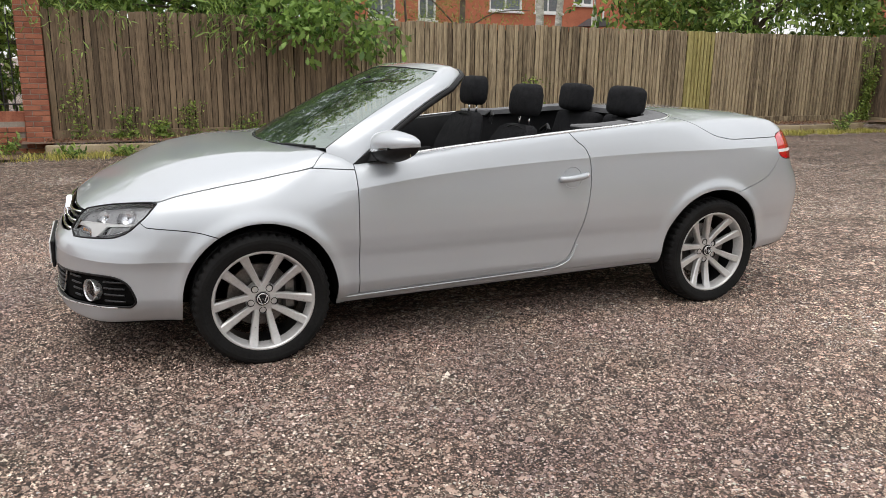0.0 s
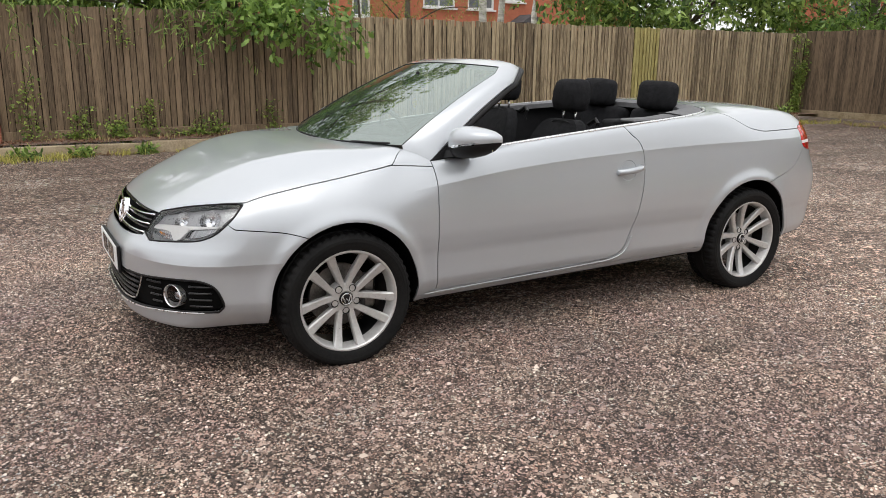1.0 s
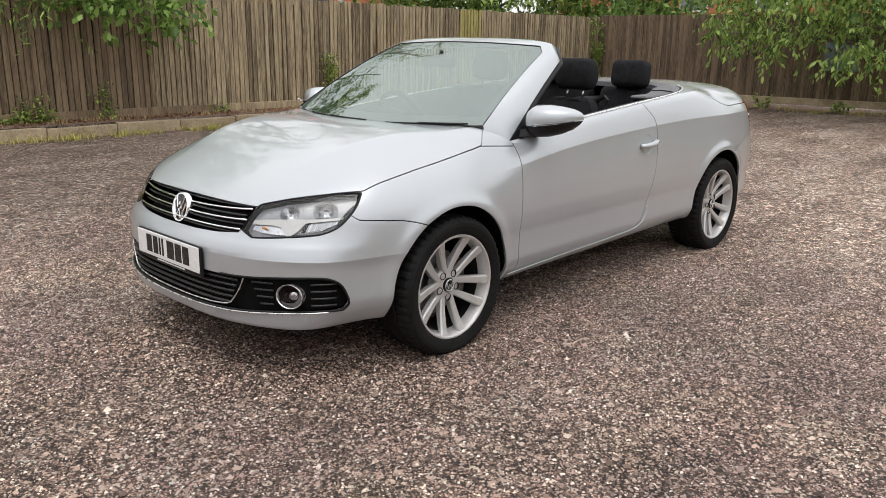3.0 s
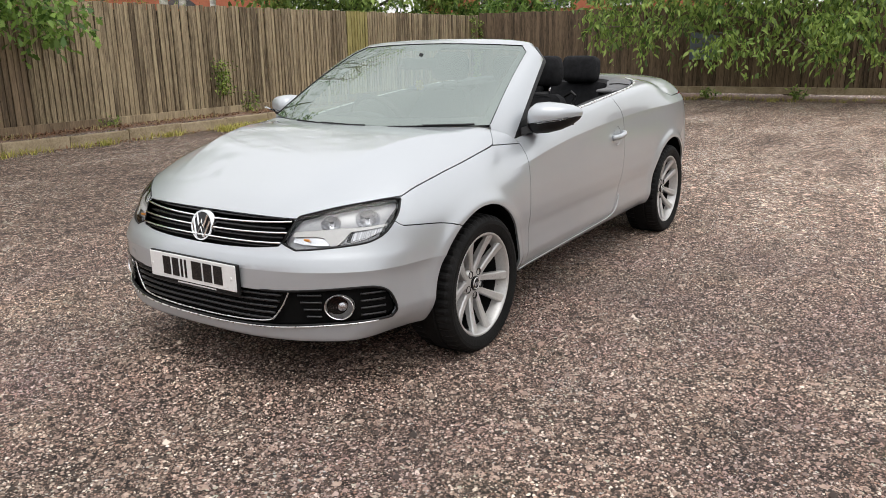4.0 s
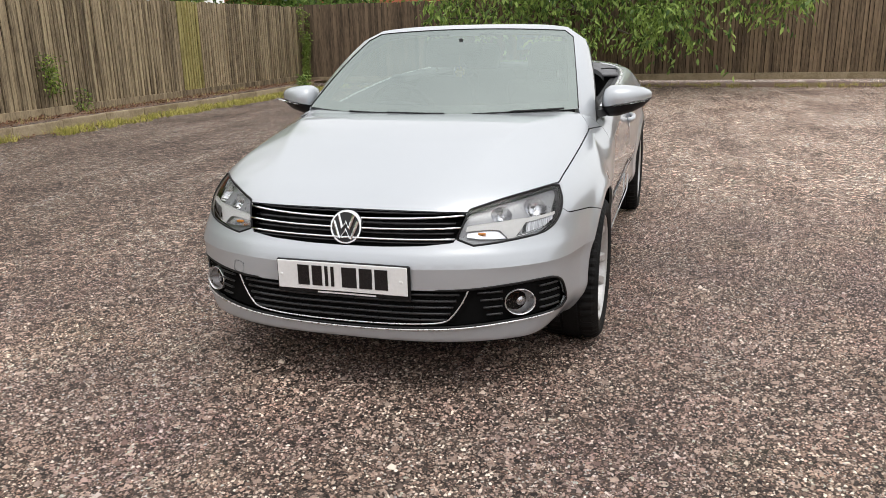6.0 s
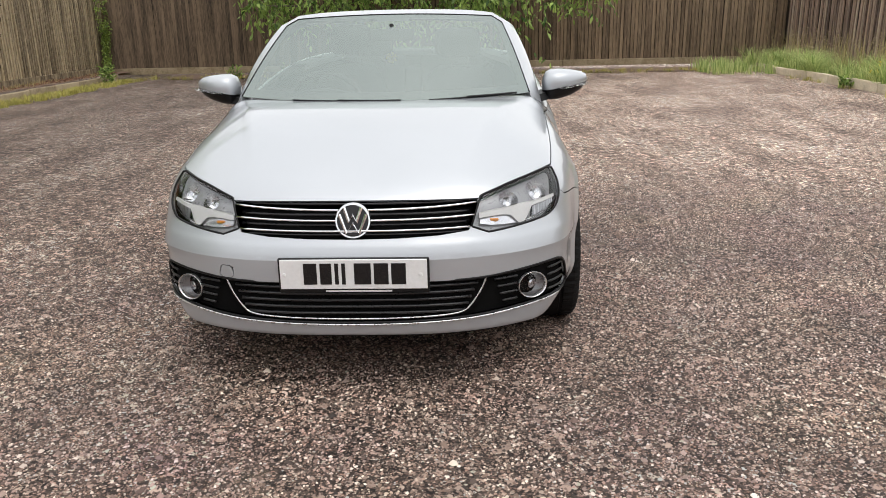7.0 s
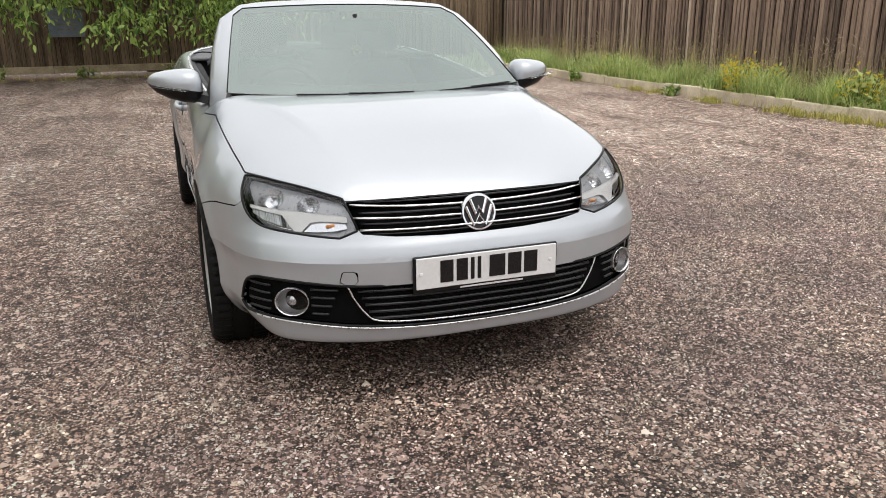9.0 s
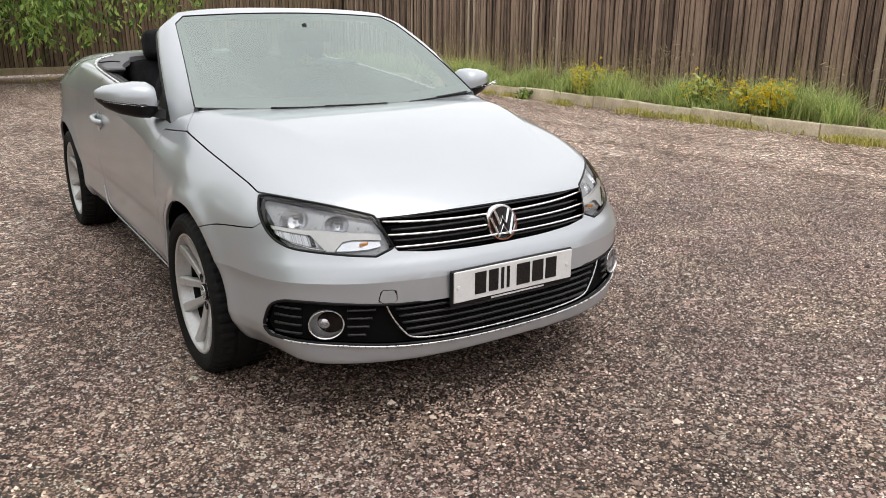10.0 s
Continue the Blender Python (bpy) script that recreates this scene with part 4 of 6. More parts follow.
badge = part("badge", lathe(bmesh.new(), [(0.0, 0.0), (0.05, 0.0), (0.0515, 0.004), (0.055, 0.01), (0.0605, 0.01), (0.0635, 0.005), (0.064, -0.012), (0.0, -0.012)], "x", 40, (0, 0, 0))[0], CHROME, car, "round chrome badge", smooth=True, angle=40)
badge.matrix_local = pose(-2.079, 0, 0.627, 0, 14, 0) @ Matrix.Diagonal((-1, 1, 1, 1))
part("badge_disc", lathe(bmesh.new(), [(0.0, 0.005), (0.053, 0.005)], "x", 32)[0], GLOSS_BLACK, badge, "black disc")
for pts_2d in (((-0.03, 0.045), (-0.013, -0.004), (0.0, 0.02), (0.013, -0.004), (0.03, 0.045)), ((-0.047, 0.022), (-0.022, -0.044), (0.0, -0.008), (0.022, -0.044), (0.047, 0.022))):
    part("chevron", tube(bmesh.new(), [(0.0085, y, z) for y, z in pts_2d], 0.0064, 6), CHROME, badge, "raised chrome zigzag")

# lower intake
intake = P.emit("lower_intake", intake_hole, VOID, car, "black lower intake with fog lamps", flange=-0.022, lift=-0.022)
for z in (0.408, 0.384, 0.36, 0.336, 0.312):
    w = 0.43 - (0.41 - z) * 0.45
    part("intake_slat", tube(bmesh.new(), on_nose([(y, z - 0.004) for y in np.linspace(-w, w, 21)], -0.012), 0.0055, 6), SLAT, intake, smooth=True)
part("intake_trim", tube(bmesh.new(), on_nose([tuple(q) for q in outline([(-0.462, 0.425), (-0.44, 0.375), (-0.405, 0.325), (-0.375, 0.303), (-0.3, 0.294), (-0.15, 0.289), (0, 0.287), (0.15, 0.289), (0.3, 0.294), (0.375, 0.303), (0.405, 0.325), (0.44, 0.375), (0.462, 0.425)], closed=False, n=4)], -0.006), 0.0032, 6), SATIN, intake, "thin silver trim round the intake", smooth=True)
part("lip_trim", tube(bmesh.new(), on_nose([tuple(q) for q in outline([(-0.735, 0.299), (-0.7, 0.298), (-0.57, 0.291), (-0.42, 0.28), (-0.2, 0.272), (0, 0.269), (0.2, 0.272), (0.42, 0.28), (0.57, 0.291), (0.7, 0.298), (0.735, 0.299)], closed=False, n=5)], 0.0055), 0.0032, 6), SATIN, car, "thin silver edge under the intake", smooth=True)
part("intake_rim", tube(bmesh.new(), on_nose([tuple(q) for q in np.vstack([INTAKE, INTAKE[:1]])], -0.003), 0.0055, 6), BLACK, intake, "black rim of the intake", smooth=True)
for s in (-1, 1):
    for k, z in enumerate((0.408, 0.38, 0.352, 0.324)):
        for y0, y1 in ((0.49 + 0.01 * k, 0.572), (0.69, 0.748)):
            part("fog_slat", tube(bmesh.new(), on_nose([(s * y, z + 0.01 * (y - 0.49)) for y in np.linspace(y0, y1, 7)], -0.01), 0.0042, 6), SLAT, intake, smooth=True)
    c = on_nose([(s * 0.63, 0.362)])[0]
    fog = part("fog_lamp", lathe(bmesh.new(), [(0.0435, -0.03), (0.0465, 0.0), (0.046, 0.004), (0.0445, 0.004), (0.0425, -0.004), (0.041, -0.016)], "x", 36)[0], SATIN, intake, "round fog lamp in a silver ring", smooth=True)
    fog.matrix_local = pose(c[0] + 0.004, c[1], c[2], 0, 4, -s * 24) @ Matrix.Diagonal((-1, 1.24, 1.04, 1))
    part("reflector", lathe(bmesh.new(), [(0.0, -0.032), (0.014, -0.03), (0.028, -0.024), (0.0415, -0.012)], "x", 28)[0], LAMP_GREY, fog, smooth=True)
    part("bulb_cap", lathe(bmesh.new(), [(0.0, -0.016), (0.012, -0.018), (0.02, -0.023), (0.022, -0.031)], "x", 18)[0], REFLECTOR, fog, smooth=True)
    part("lens", lathe(bmesh.new(), [(0.0, 0.005), (0.02, 0.004), (0.041, 0.0)], "x", 28)[0], CLEAR, fog, "clear lens", smooth=True)

# headlights
def outward(c):
    """The body's outward direction at a point of its surface."""
    q = np.array(c, float)
    g = [float(body_field((q + d)[None])[0] - body_field((q - d)[None])[0]) for d in np.eye(3) * 0.004]
    return -Vector(g).normalized()


def band(rows, s, front, back):
    """A bar inside the lamp through (y, low z, high z), between two depths under the lens."""
    return loft(bmesh.new(), [[on_nose([(s * y, z0)], -front)[0], on_nose([(s * y, z1)], -front - 0.004)[0], on_nose([(s * y, z1)], -back)[0], on_nose([(s * y, z0)], -back)[0]] for y, z0, z1 in rows])


for s in (-1, 1):
    mine = [f for f in lamps if s * sum(P.p[i][1] for i in f) > 0]
    bowls = []
    body = mine
    for y, z, r in ((0.668, 0.692, 0.05), (0.556, 0.68, 0.041)):
        c = Vector(on_nose([(s * y, z)])[0])
        bowls.append((c, outward(c), r))
        _, body = P.split(body, lambda p: r - np.linalg.norm(p - np.array(c), axis=1))
    flank, body = P.split(body, lambda p: A(p) - 0.724 + 0.1 * np.maximum(0.66 - Z(p), 0))
    light = P.emit("headlight", body, LAMP_GREY, car, "clear-lens headlight with twin reflectors in a grey housing", flange=0, lift=-0.03)
    P.emit("lamp_flank", flank, GLOSS_BLACK, light, "black outer side of the lamp", flange=0, lift=-0.026)
    P.emit("lamp_wall", mine, VOID, light, flange=-0.06, lift=-0.07)
    P.emit("lens", mine, CLEAR, light, "clear plastic lens", flange=0.0, lift=-0.001).visible_shadow = False
    for c, n, r in bowls:
        across = Vector((0, 0, 1)).cross(n).normalized()
        turn = Matrix((n, across, n.cross(across))).transposed().to_4x4()
        bowl = part("reflector_bowl", lathe(bmesh.new(), [(0.0, -0.034), (0.25 * r, -0.033), (0.5 * r, -0.028), (0.75 * r, -0.018), (0.93 * r, -0.006), (r, 0.0)], "x", 32)[0], REFLECTOR, light, "bright concave reflector", smooth=True)
        bowl.matrix_local = Matrix.Translation(c - n * 0.031) @ turn
        part("bulb", lathe(bmesh.new(), [(0.0, -0.004), (0.006, -0.006), (0.0085, -0.014), (0.0085, -0.032)], "x", 14)[0], CHROME, bowl, smooth=True)
        part("bulb_shield", box(bmesh.new(), (0.012, 0.018, 0.004), (-0.012, 0, 0.012), 0.001), STEEL, bowl)
        for k in range(7):
            q = -1.05 + 0.35 * k
            part("flute", tube(bmesh.new(), [(-0.004, r * 0.93 * math.sin(q), -r * 0.93 * math.cos(q)), (-0.024, r * 0.6 * math.sin(q), -r * 0.6 * math.cos(q))], 0.0022, 5), STEEL, bowl)
    blade = ((0.437, 0.618, 0.632), (0.47, 0.62, 0.637), (0.52, 0.622, 0.641), (0.55, 0.617, 0.643), (0.565, 0.602, 0.645), (0.58, 0.588, 0.647), (0.6, 0.59, 0.648), (0.615, 0.609, 0.648), (0.63, 0.636, 0.648), (0.67, 0.642, 0.651), (0.718, 0.649, 0.657))
    part("indicator_blade", band(blade, s, 0.012, 0.03), BLADE, light, "bright silver lower blade", smooth=True, angle=40)
    part("indicator_reflector", band(((0.44, 0.598, 0.617), (0.48, 0.591, 0.62), (0.53, 0.588, 0.622), (0.57, 0.588, 0.612)), s, 0.02, 0.034), REFLECTOR, light, "bright indicator reflector", smooth=True, angle=40)
    part("lower_reflector", band(((0.612, 0.596, 0.612), (0.64, 0.602, 0.632), (0.68, 0.613, 0.638), (0.712, 0.632, 0.645)), s, 0.022, 0.036), FLUTED, light, "fluted side-light reflector", smooth=True, angle=40)
    part("lower_divider", band(((0.622, 0.6, 0.633), (0.632, 0.602, 0.634)), s, 0.016, 0.034), GLOSS_BLACK, light)
    part("lower_edge", tube(bmesh.new(), on_nose([(s * y, z) for y, z in ((0.6, 0.591), (0.64, 0.598), (0.68, 0.61), (0.706, 0.624))], -0.012), 0.0026, 6), CHROME, light, "thin chrome edge", smooth=True)
    c = on_nose([(s * 0.49, 0.607)], -0.017)[0]
    part("indicator_bulb", box(bmesh.new(), (0.006, 0.032, 0.011), c, 0.003), AMBER, light, "orange indicator bulb")
    edge = []
    for y, z in LAMP[::2]:
        edge.append(on_nose([(s * y, z)], -0.002)[0])
    part("black_rim", tube(bmesh.new(), edge + edge[:1], 0.004, 6), BLACK, light, "black rim", smooth=True)
    mine = [f for f in tails if s * sum(P.p[i][1] for i in f) > 0]
    tail = P.emit("tail_lamp", mine, RED_LENS, car, "red tail lamp with a pale band across it", flange=0.02)
    P.emit("reversing_lens", [f for f in tail_lows if s * sum(P.p[i][1] for i in f) > 0], PLATE_WHITE, tail, "pale reversing lens", flange=0.02)

# number plate
holder = part("plate_holder", box(bmesh.new(), (0.014, 0.523, 0.126), (-2.149, -0.004, 0.452), 0.004), BLACK, car, "black number plate holder")
plate = part("number_plate", box(bmesh.new(), (0.006, 0.508, 0.106), (-2.16, -0.004, 0.459), 0.002), PLATE_WHITE, car, "white number plate with black characters")
y = 0.168
for k, (w, gap) in enumerate(((0.046, 0.011), (0.04, 0.011), (0.013, 0.011), (0.013, 0.03), (0.058, 0.01), (0.05, 0.01), (0.05, 0.01))):
    part("character_bar", box(bmesh.new(), (0.002, w, 0.076), (-2.164, y - w / 2, 0.461), 0.0008), GLOSS_BLACK, plate)
    y -= w + gap
part("dealer_line", box(bmesh.new(), (0.001, 0.23, 0.006), (-2.1568, -0.02, 0.397)), PLATE_WHITE, plate)
for y in (-0.235, 0.235):
    part("plate_screw", lathe(bmesh.new(), [(0.0, 0.003), (0.006, 0.002), (0.007, 0.0)], "x", 10, (0, 0, 0))[0], PLATE_WHITE, plate).matrix_local = pose(-2.1635, y, 0.458, 0, 0, 180)


# raised bead added under each door to stand in for the sill's highlight
sill_line = [tuple(q) for q in outline([(-0.9, 0.2625), (-0.3, 0.2785), (0.1, 0.2905), (0.21, 0.2965), (0.285, 0.313), (0.338, 0.354), (0.368, 0.418)], closed=False, n=5)]
for s in (-1, 1):
    part("sill_highlight", tube(bmesh.new(), on_side(sill_line, s, 0.0095), 0.0036, 6), PAINT, car, "thin raised bead for the highlight along the sill under the door", smooth=True)


# wheels
def wheel(x, s):
    """One alloy wheel with its tyre, hub and brake; s: the side of the car."""
    w = new("wheel")
    w.parent = car
    w.matrix_local = pose(x, s * 0.75, HUB_Z if x < 0 else HUB_Z + 0.006, 0, 0 if x < 0 else 14, 0) @ Matrix.Diagonal((1, s, 1, 1))
    tagged(w, "ten-spoke silver alloy wheel with a black tyre")
    steps = 150
    prof = [(0.222, -0.1), (0.245, -0.108), (0.275, -0.113), (0.297, -0.104), (0.306, -0.09), (0.3085, -0.06), (0.309, -0.045), (0.302, -0.042), (0.302, -0.032), (0.309, -0.029), (0.3095, 0.029), (0.302, 0.032), (0.302, 0.042), (0.309, 0.045), (0.3085, 0.06), (0.306, 0.088), (0.298, 0.101), (0.288, 0.107), (0.284, 0.1115), (0.27, 0.113), (0.262, 0.1105), (0.25, 0.109), (0.238, 0.104), (0.231, 0.098), (0.222, 0.088)]
    bm, rings = lathe(bmesh.new(), prof, "y", steps)
    for k in (3, 4, 5, 6, 13, 14, 15, 16):
        for i, v in enumerate(rings[k]):
            if (i + (1 if k > 9 else 0)) % 3 == 0:
                v.co.x *= 0.976
                v.co.z *= 0.976
    part("tyre", bm, RUBBER, w, "black road tyre", smooth=True, angle=22)
    rim = part("rim", lathe(bmesh.new(), [(0.219, 0.094), (0.224, 0.1), (0.23, 0.1005), (0.233, 0.096), (0.233, 0.088), (0.225, 0.08)], "y", 96)[0], ALLOY, w, "bright rim edge", smooth=True, angle=35)
    part("rim_well", lathe(bmesh.new(), [(0.2215, 0.096), (0.216, 0.085), (0.211, 0.062), (0.206, 0.044)], "y", 72)[0], ALLOY, rim, "silver inside of the rim", smooth=True)
    # deep part of the barrel coloured black for the shade behind the spokes
    part("rim_barrel", lathe(bmesh.new(), [(0.206, 0.044), (0.204, 0.0), (0.205, -0.04), (0.215, -0.1)], "y", 72)[0], BLACK, rim, smooth=True)
    for k in range(10):
        mid, way = radians(72 * (k // 2) + 270), (1 if k % 2 else -1)
        rows = []
        for r, wd, y, th, bend in ((0.045, 0.014, 0.05, 0.03, 0.0), (0.075, 0.0145, 0.051, 0.03, 0.3), (0.12, 0.016, 0.06, 0.03, 0.7), (0.17, 0.0185, 0.074, 0.026, 0.92), (0.205, 0.021, 0.086, 0.02, 1.0), (0.2225, 0.0225, 0.0935, 0.014, 1.0)):
            t = mid + way * radians(25 - 10.5 * bend)
            u, v = Vector((math.cos(t), 0, math.sin(t))), Vector((-math.sin(t), 0, math.cos(t)))
            c = u * r
            rows.append([c + v * (-wd) + Vector((0, y - th, 0)), c + v * (-wd) + Vector((0, y - 0.006, 0)), c + v * (-wd * 0.7) + Vector((0, y, 0)), c + v * (wd * 0.7) + Vector((0, y, 0)), c + v * wd + Vector((0, y - 0.006, 0)), c + v * wd + Vector((0, y - th, 0))])
        part("spoke", loft(bmesh.new(), rows), ALLOY, rim, smooth=True, angle=28)
    hub = part("hub", lathe(bmesh.new(), [(0.075, 0.0), (0.075, 0.036), (0.068, 0.048), (0.05, 0.052), (0.035, 0.053), (0.033, 0.049), (0.0, 0.049)], "y", 40)[0], ALLOY, w, "wheel hub", smooth=True, angle=30)
    part("hub_cap", lathe(bmesh.new(), [(0.031, 0.05), (0.031, 0.058), (0.027, 0.06), (0.0, 0.061)], "y", 28)[0], BLACK, hub, "dark hub cap", smooth=True, angle=30)
    part("cap_ring", lathe(bmesh.new(), [(0.0225, 0.0605), (0.0225, 0.063), (0.027, 0.063), (0.027, 0.0595)], "y", 28)[0], SATIN, hub, smooth=True)
    part("cap_zigzag", tube(bmesh.new(), [(-0.018, 0.062, 0.012), (-0.008, 0.062, -0.014), (0, 0.062, 0.004), (0.008, 0.062, -0.014), (0.018, 0.062, 0.012)], 0.003, 6), SATIN, hub)
    for k in range(5):
        a = radians(72 * k + 270)
        # bolts coloured black for the shade in their recesses
        part("wheel_bolt", lathe(bmesh.new(), [(0.0, 0.045), (0.009, 0.045), (0.0105, 0.042), (0.0145, 0.052), (0.0165, 0.0535), (0.0175, 0.05)], "y", 12, (0.056 * math.cos(a), 0.0015, 0.056 * math.sin(a)))[0], BLACK, hub, smooth=True, angle=30)
    part("brake_disc", lathe(bmesh.new(), [(0.05, -0.02), (0.145, -0.02), (0.145, -0.045), (0.05, -0.045)], "y", 48)[0], STEEL, w, "steel brake disc")
    part("caliper", box(bmesh.new(), (0.07, 0.07, 0.16), (0.135, -0.03, 0.0), 0.015), STEEL, w)
    return w


for x in (-HALF_BASE, HALF_BASE):
    for s in (-1, 1):
        wheel(x, s)
for cx, cz, r in ARCHES:
    for s in (-1, 1):
        rows = []
        for k in range(25):
            a = radians(-7 + 194 * k / 24)
            u = Vector((math.cos(a), 0, math.sin(a)))
            c = Vector((cx, 0, cz))
            e = c + u * (r + 0.004)
            lip = float(side_width(np.array([e.x]), np.array([e.z]))[0]) - 0.014
            rows.append([c + u * (r + 0.004) + Vector((0, s * lip, 0)), c + u * (r + 0.012) + Vector((0, s * (lip - 0.02), 0)), c + u * (r + 0.012) + Vector((0, s * 0.5, 0)), c + u * 0.1 + Vector((0, s * 0.5, 0))])
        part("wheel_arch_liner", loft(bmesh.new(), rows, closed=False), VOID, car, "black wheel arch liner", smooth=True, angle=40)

# windscreen, its frame and seals
def pane(u, v, out=0.0):
    low = Vector((-1.135 + 0.19 * u * u, 0.685 * u, 0.936 + 0.016 * u * u))
    high = Vector((-0.375 + 0.068 * u * u, 0.562 * u, 1.318 - 0.02 * u * u))
    p = low.lerp(high, v)
    return p + Vector((-0.45, 0.12 * u, 0.85)).normalized() * (0.016 * math.sin(math.pi * min(max(v, 0), 1)) + out)


def pane_grid(us, vs, out):
    v = [pane(u, w, out) for w in vs for u in us]
    k = len(us)
    f = [(j * k + i, (j + 1) * k + i, (j + 1) * k + i + 1, j * k + i + 1) for j in range(len(vs) - 1) for i in range(k - 1)]
    return v, f


us, vs = list(np.linspace(-1, 1, 33)), list(np.linspace(0, 1, 21))
v, f = pane_grid(us, vs, 0.0)
windscreen = put_mesh("windscreen", v, f, WINDSCREEN, car, "curved green-tinted windscreen with a dark border", smooth=True)
windscreen.visible_shadow = False
us2 = [-1, -0.965, -0.94] + list(np.linspace(-0.88, 0.88, 25)) + [0.94, 0.965, 1]
vs2 = [0.0, 0.045, 0.09] + list(np.linspace(0.1, 0.9, 15)) + [0.95, 0.975, 1.0]
v, f = pane_grid(us2, vs2, -0.002)
k = len(us2)
f = [q for q in f if (q[0] % k) in (0, 1, k - 3, k - 2) or (q[0] // k) in (0, 1, len(vs2) - 3, len(vs2) - 2) or ((q[0] // k) in (len(vs2) - 4,) and abs(us2[q[0] % k] + 0.03) < 0.13)]
put_mesh("black_border", v, f, FRIT, windscreen, "dark printed border", smooth=True)
rows, seal = [], []
path = [("L", t) for t in (-0.14, -0.1, -0.06, -0.03, *np.linspace(0.0, 0.9, 13))] + [("T", t) for t in np.linspace(-0.93, 0.93, 23)] + [("R", t) for t in (*np.linspace(0.9, 0.0, 13), -0.03, -0.06, -0.1, -0.14)]
for side, t in path:
    if side == "T":
        g = pane(t, 1.0, 0.003)
        e = abs(t)
        o = Vector((-0.155 - 0.06 * e**3, 0.575 * t, 1.333 - 0.012 * e**2 - 0.035 * e**6))
        up = Vector((-0.1, 0, 1))
    else:
        s = -1 if side == "L" else 1
        g = pane(s, t, 0.003)
        w = max(t, 0)
        o = Vector((-0.85, s * 0.757, 0.872)).lerp(Vector((-0.252, s * 0.628, 1.262)), t) + Vector((0, s * 0.01, 0.028)) * math.sin(math.pi * w)
        g = g.lerp(o, 0.8 * min(max(-t / 0.14, 0.0), 1.0))
        g, o = g + Vector((0, 0, 1.1 * min(t, 0))), o + Vector((0, -s * 0.3 * min(t, 0) * -1, 1.1 * min(t, 0)))
        up = Vector((-0.3, s * 0.55, 0.75)).normalized()
    swell = 1.0 if side == "T" else min(max((t + 0.1) / 0.4, 0.0), 1.0)
    m1, m2 = g.lerp(o, 0.35) + up * 0.016 * swell, g.lerp(o, 0.75) + up * 0.014 * swell
    down = Vector((0.02, 0, -0.045)) if side == "T" else Vector((0.03, -0.03 * s, -0.03))
    rows.append([g, m1, m2, o, o + down * 0.4, o.lerp(g, 0.3) + down, g + down * 0.6])
    seal.append(o + down * 0.4 + Vector((0.009, 0, -0.003)))
frame_ob = part("windscreen_frame", loft(bmesh.new(), rows), PAINT, car, "silver windscreen frame", smooth=True, angle=50)
part("roof_seal", tube(bmesh.new(), seal[4:-4], 0.016, 8), BLACK, frame_ob, "black rubber roof seal", smooth=True)
part("glass_seal", tube(bmesh.new(), [pane(-1, t, 0.001) for t in np.linspace(0, 0.9, 12)] + [pane(u, 1, 0.001) for u in np.linspace(-0.93, 0.93, 17)] + [pane(1, t, 0.001) for t in np.linspace(0.9, 0, 12)], 0.0026, 6), BLACK, frame_ob, "thin black glass seal", smooth=True)
part("cowl", tube(bmesh.new(), [pane(u, -0.012, -0.016) for u in np.linspace(-0.94, 0.94, 25)], 0.007, 6), BLACK, car, "black plastic cowl at the foot of the windscreen", smooth=True)
for s, a, b in ((-1, -0.88, -0.32), (1, -0.1, 0.6)):
    w = part("wiper_blade", tube(bmesh.new(), [pane(a + (b - a) * t, 0.006 - 0.008 * t, 0.004) for t in np.linspace(0, 1, 9)], 0.004, 6), BLACK, car, "black wiper blade")
    part("wiper_arm", tube(bmesh.new(), [pane(a + (b - a) * t, 0.0 + 0.008 * t, 0.007) for t in np.linspace(-0.05, 0.55, 6)], 0.005, 6, taper=0.004), BLACK, w, "black wiper arm")

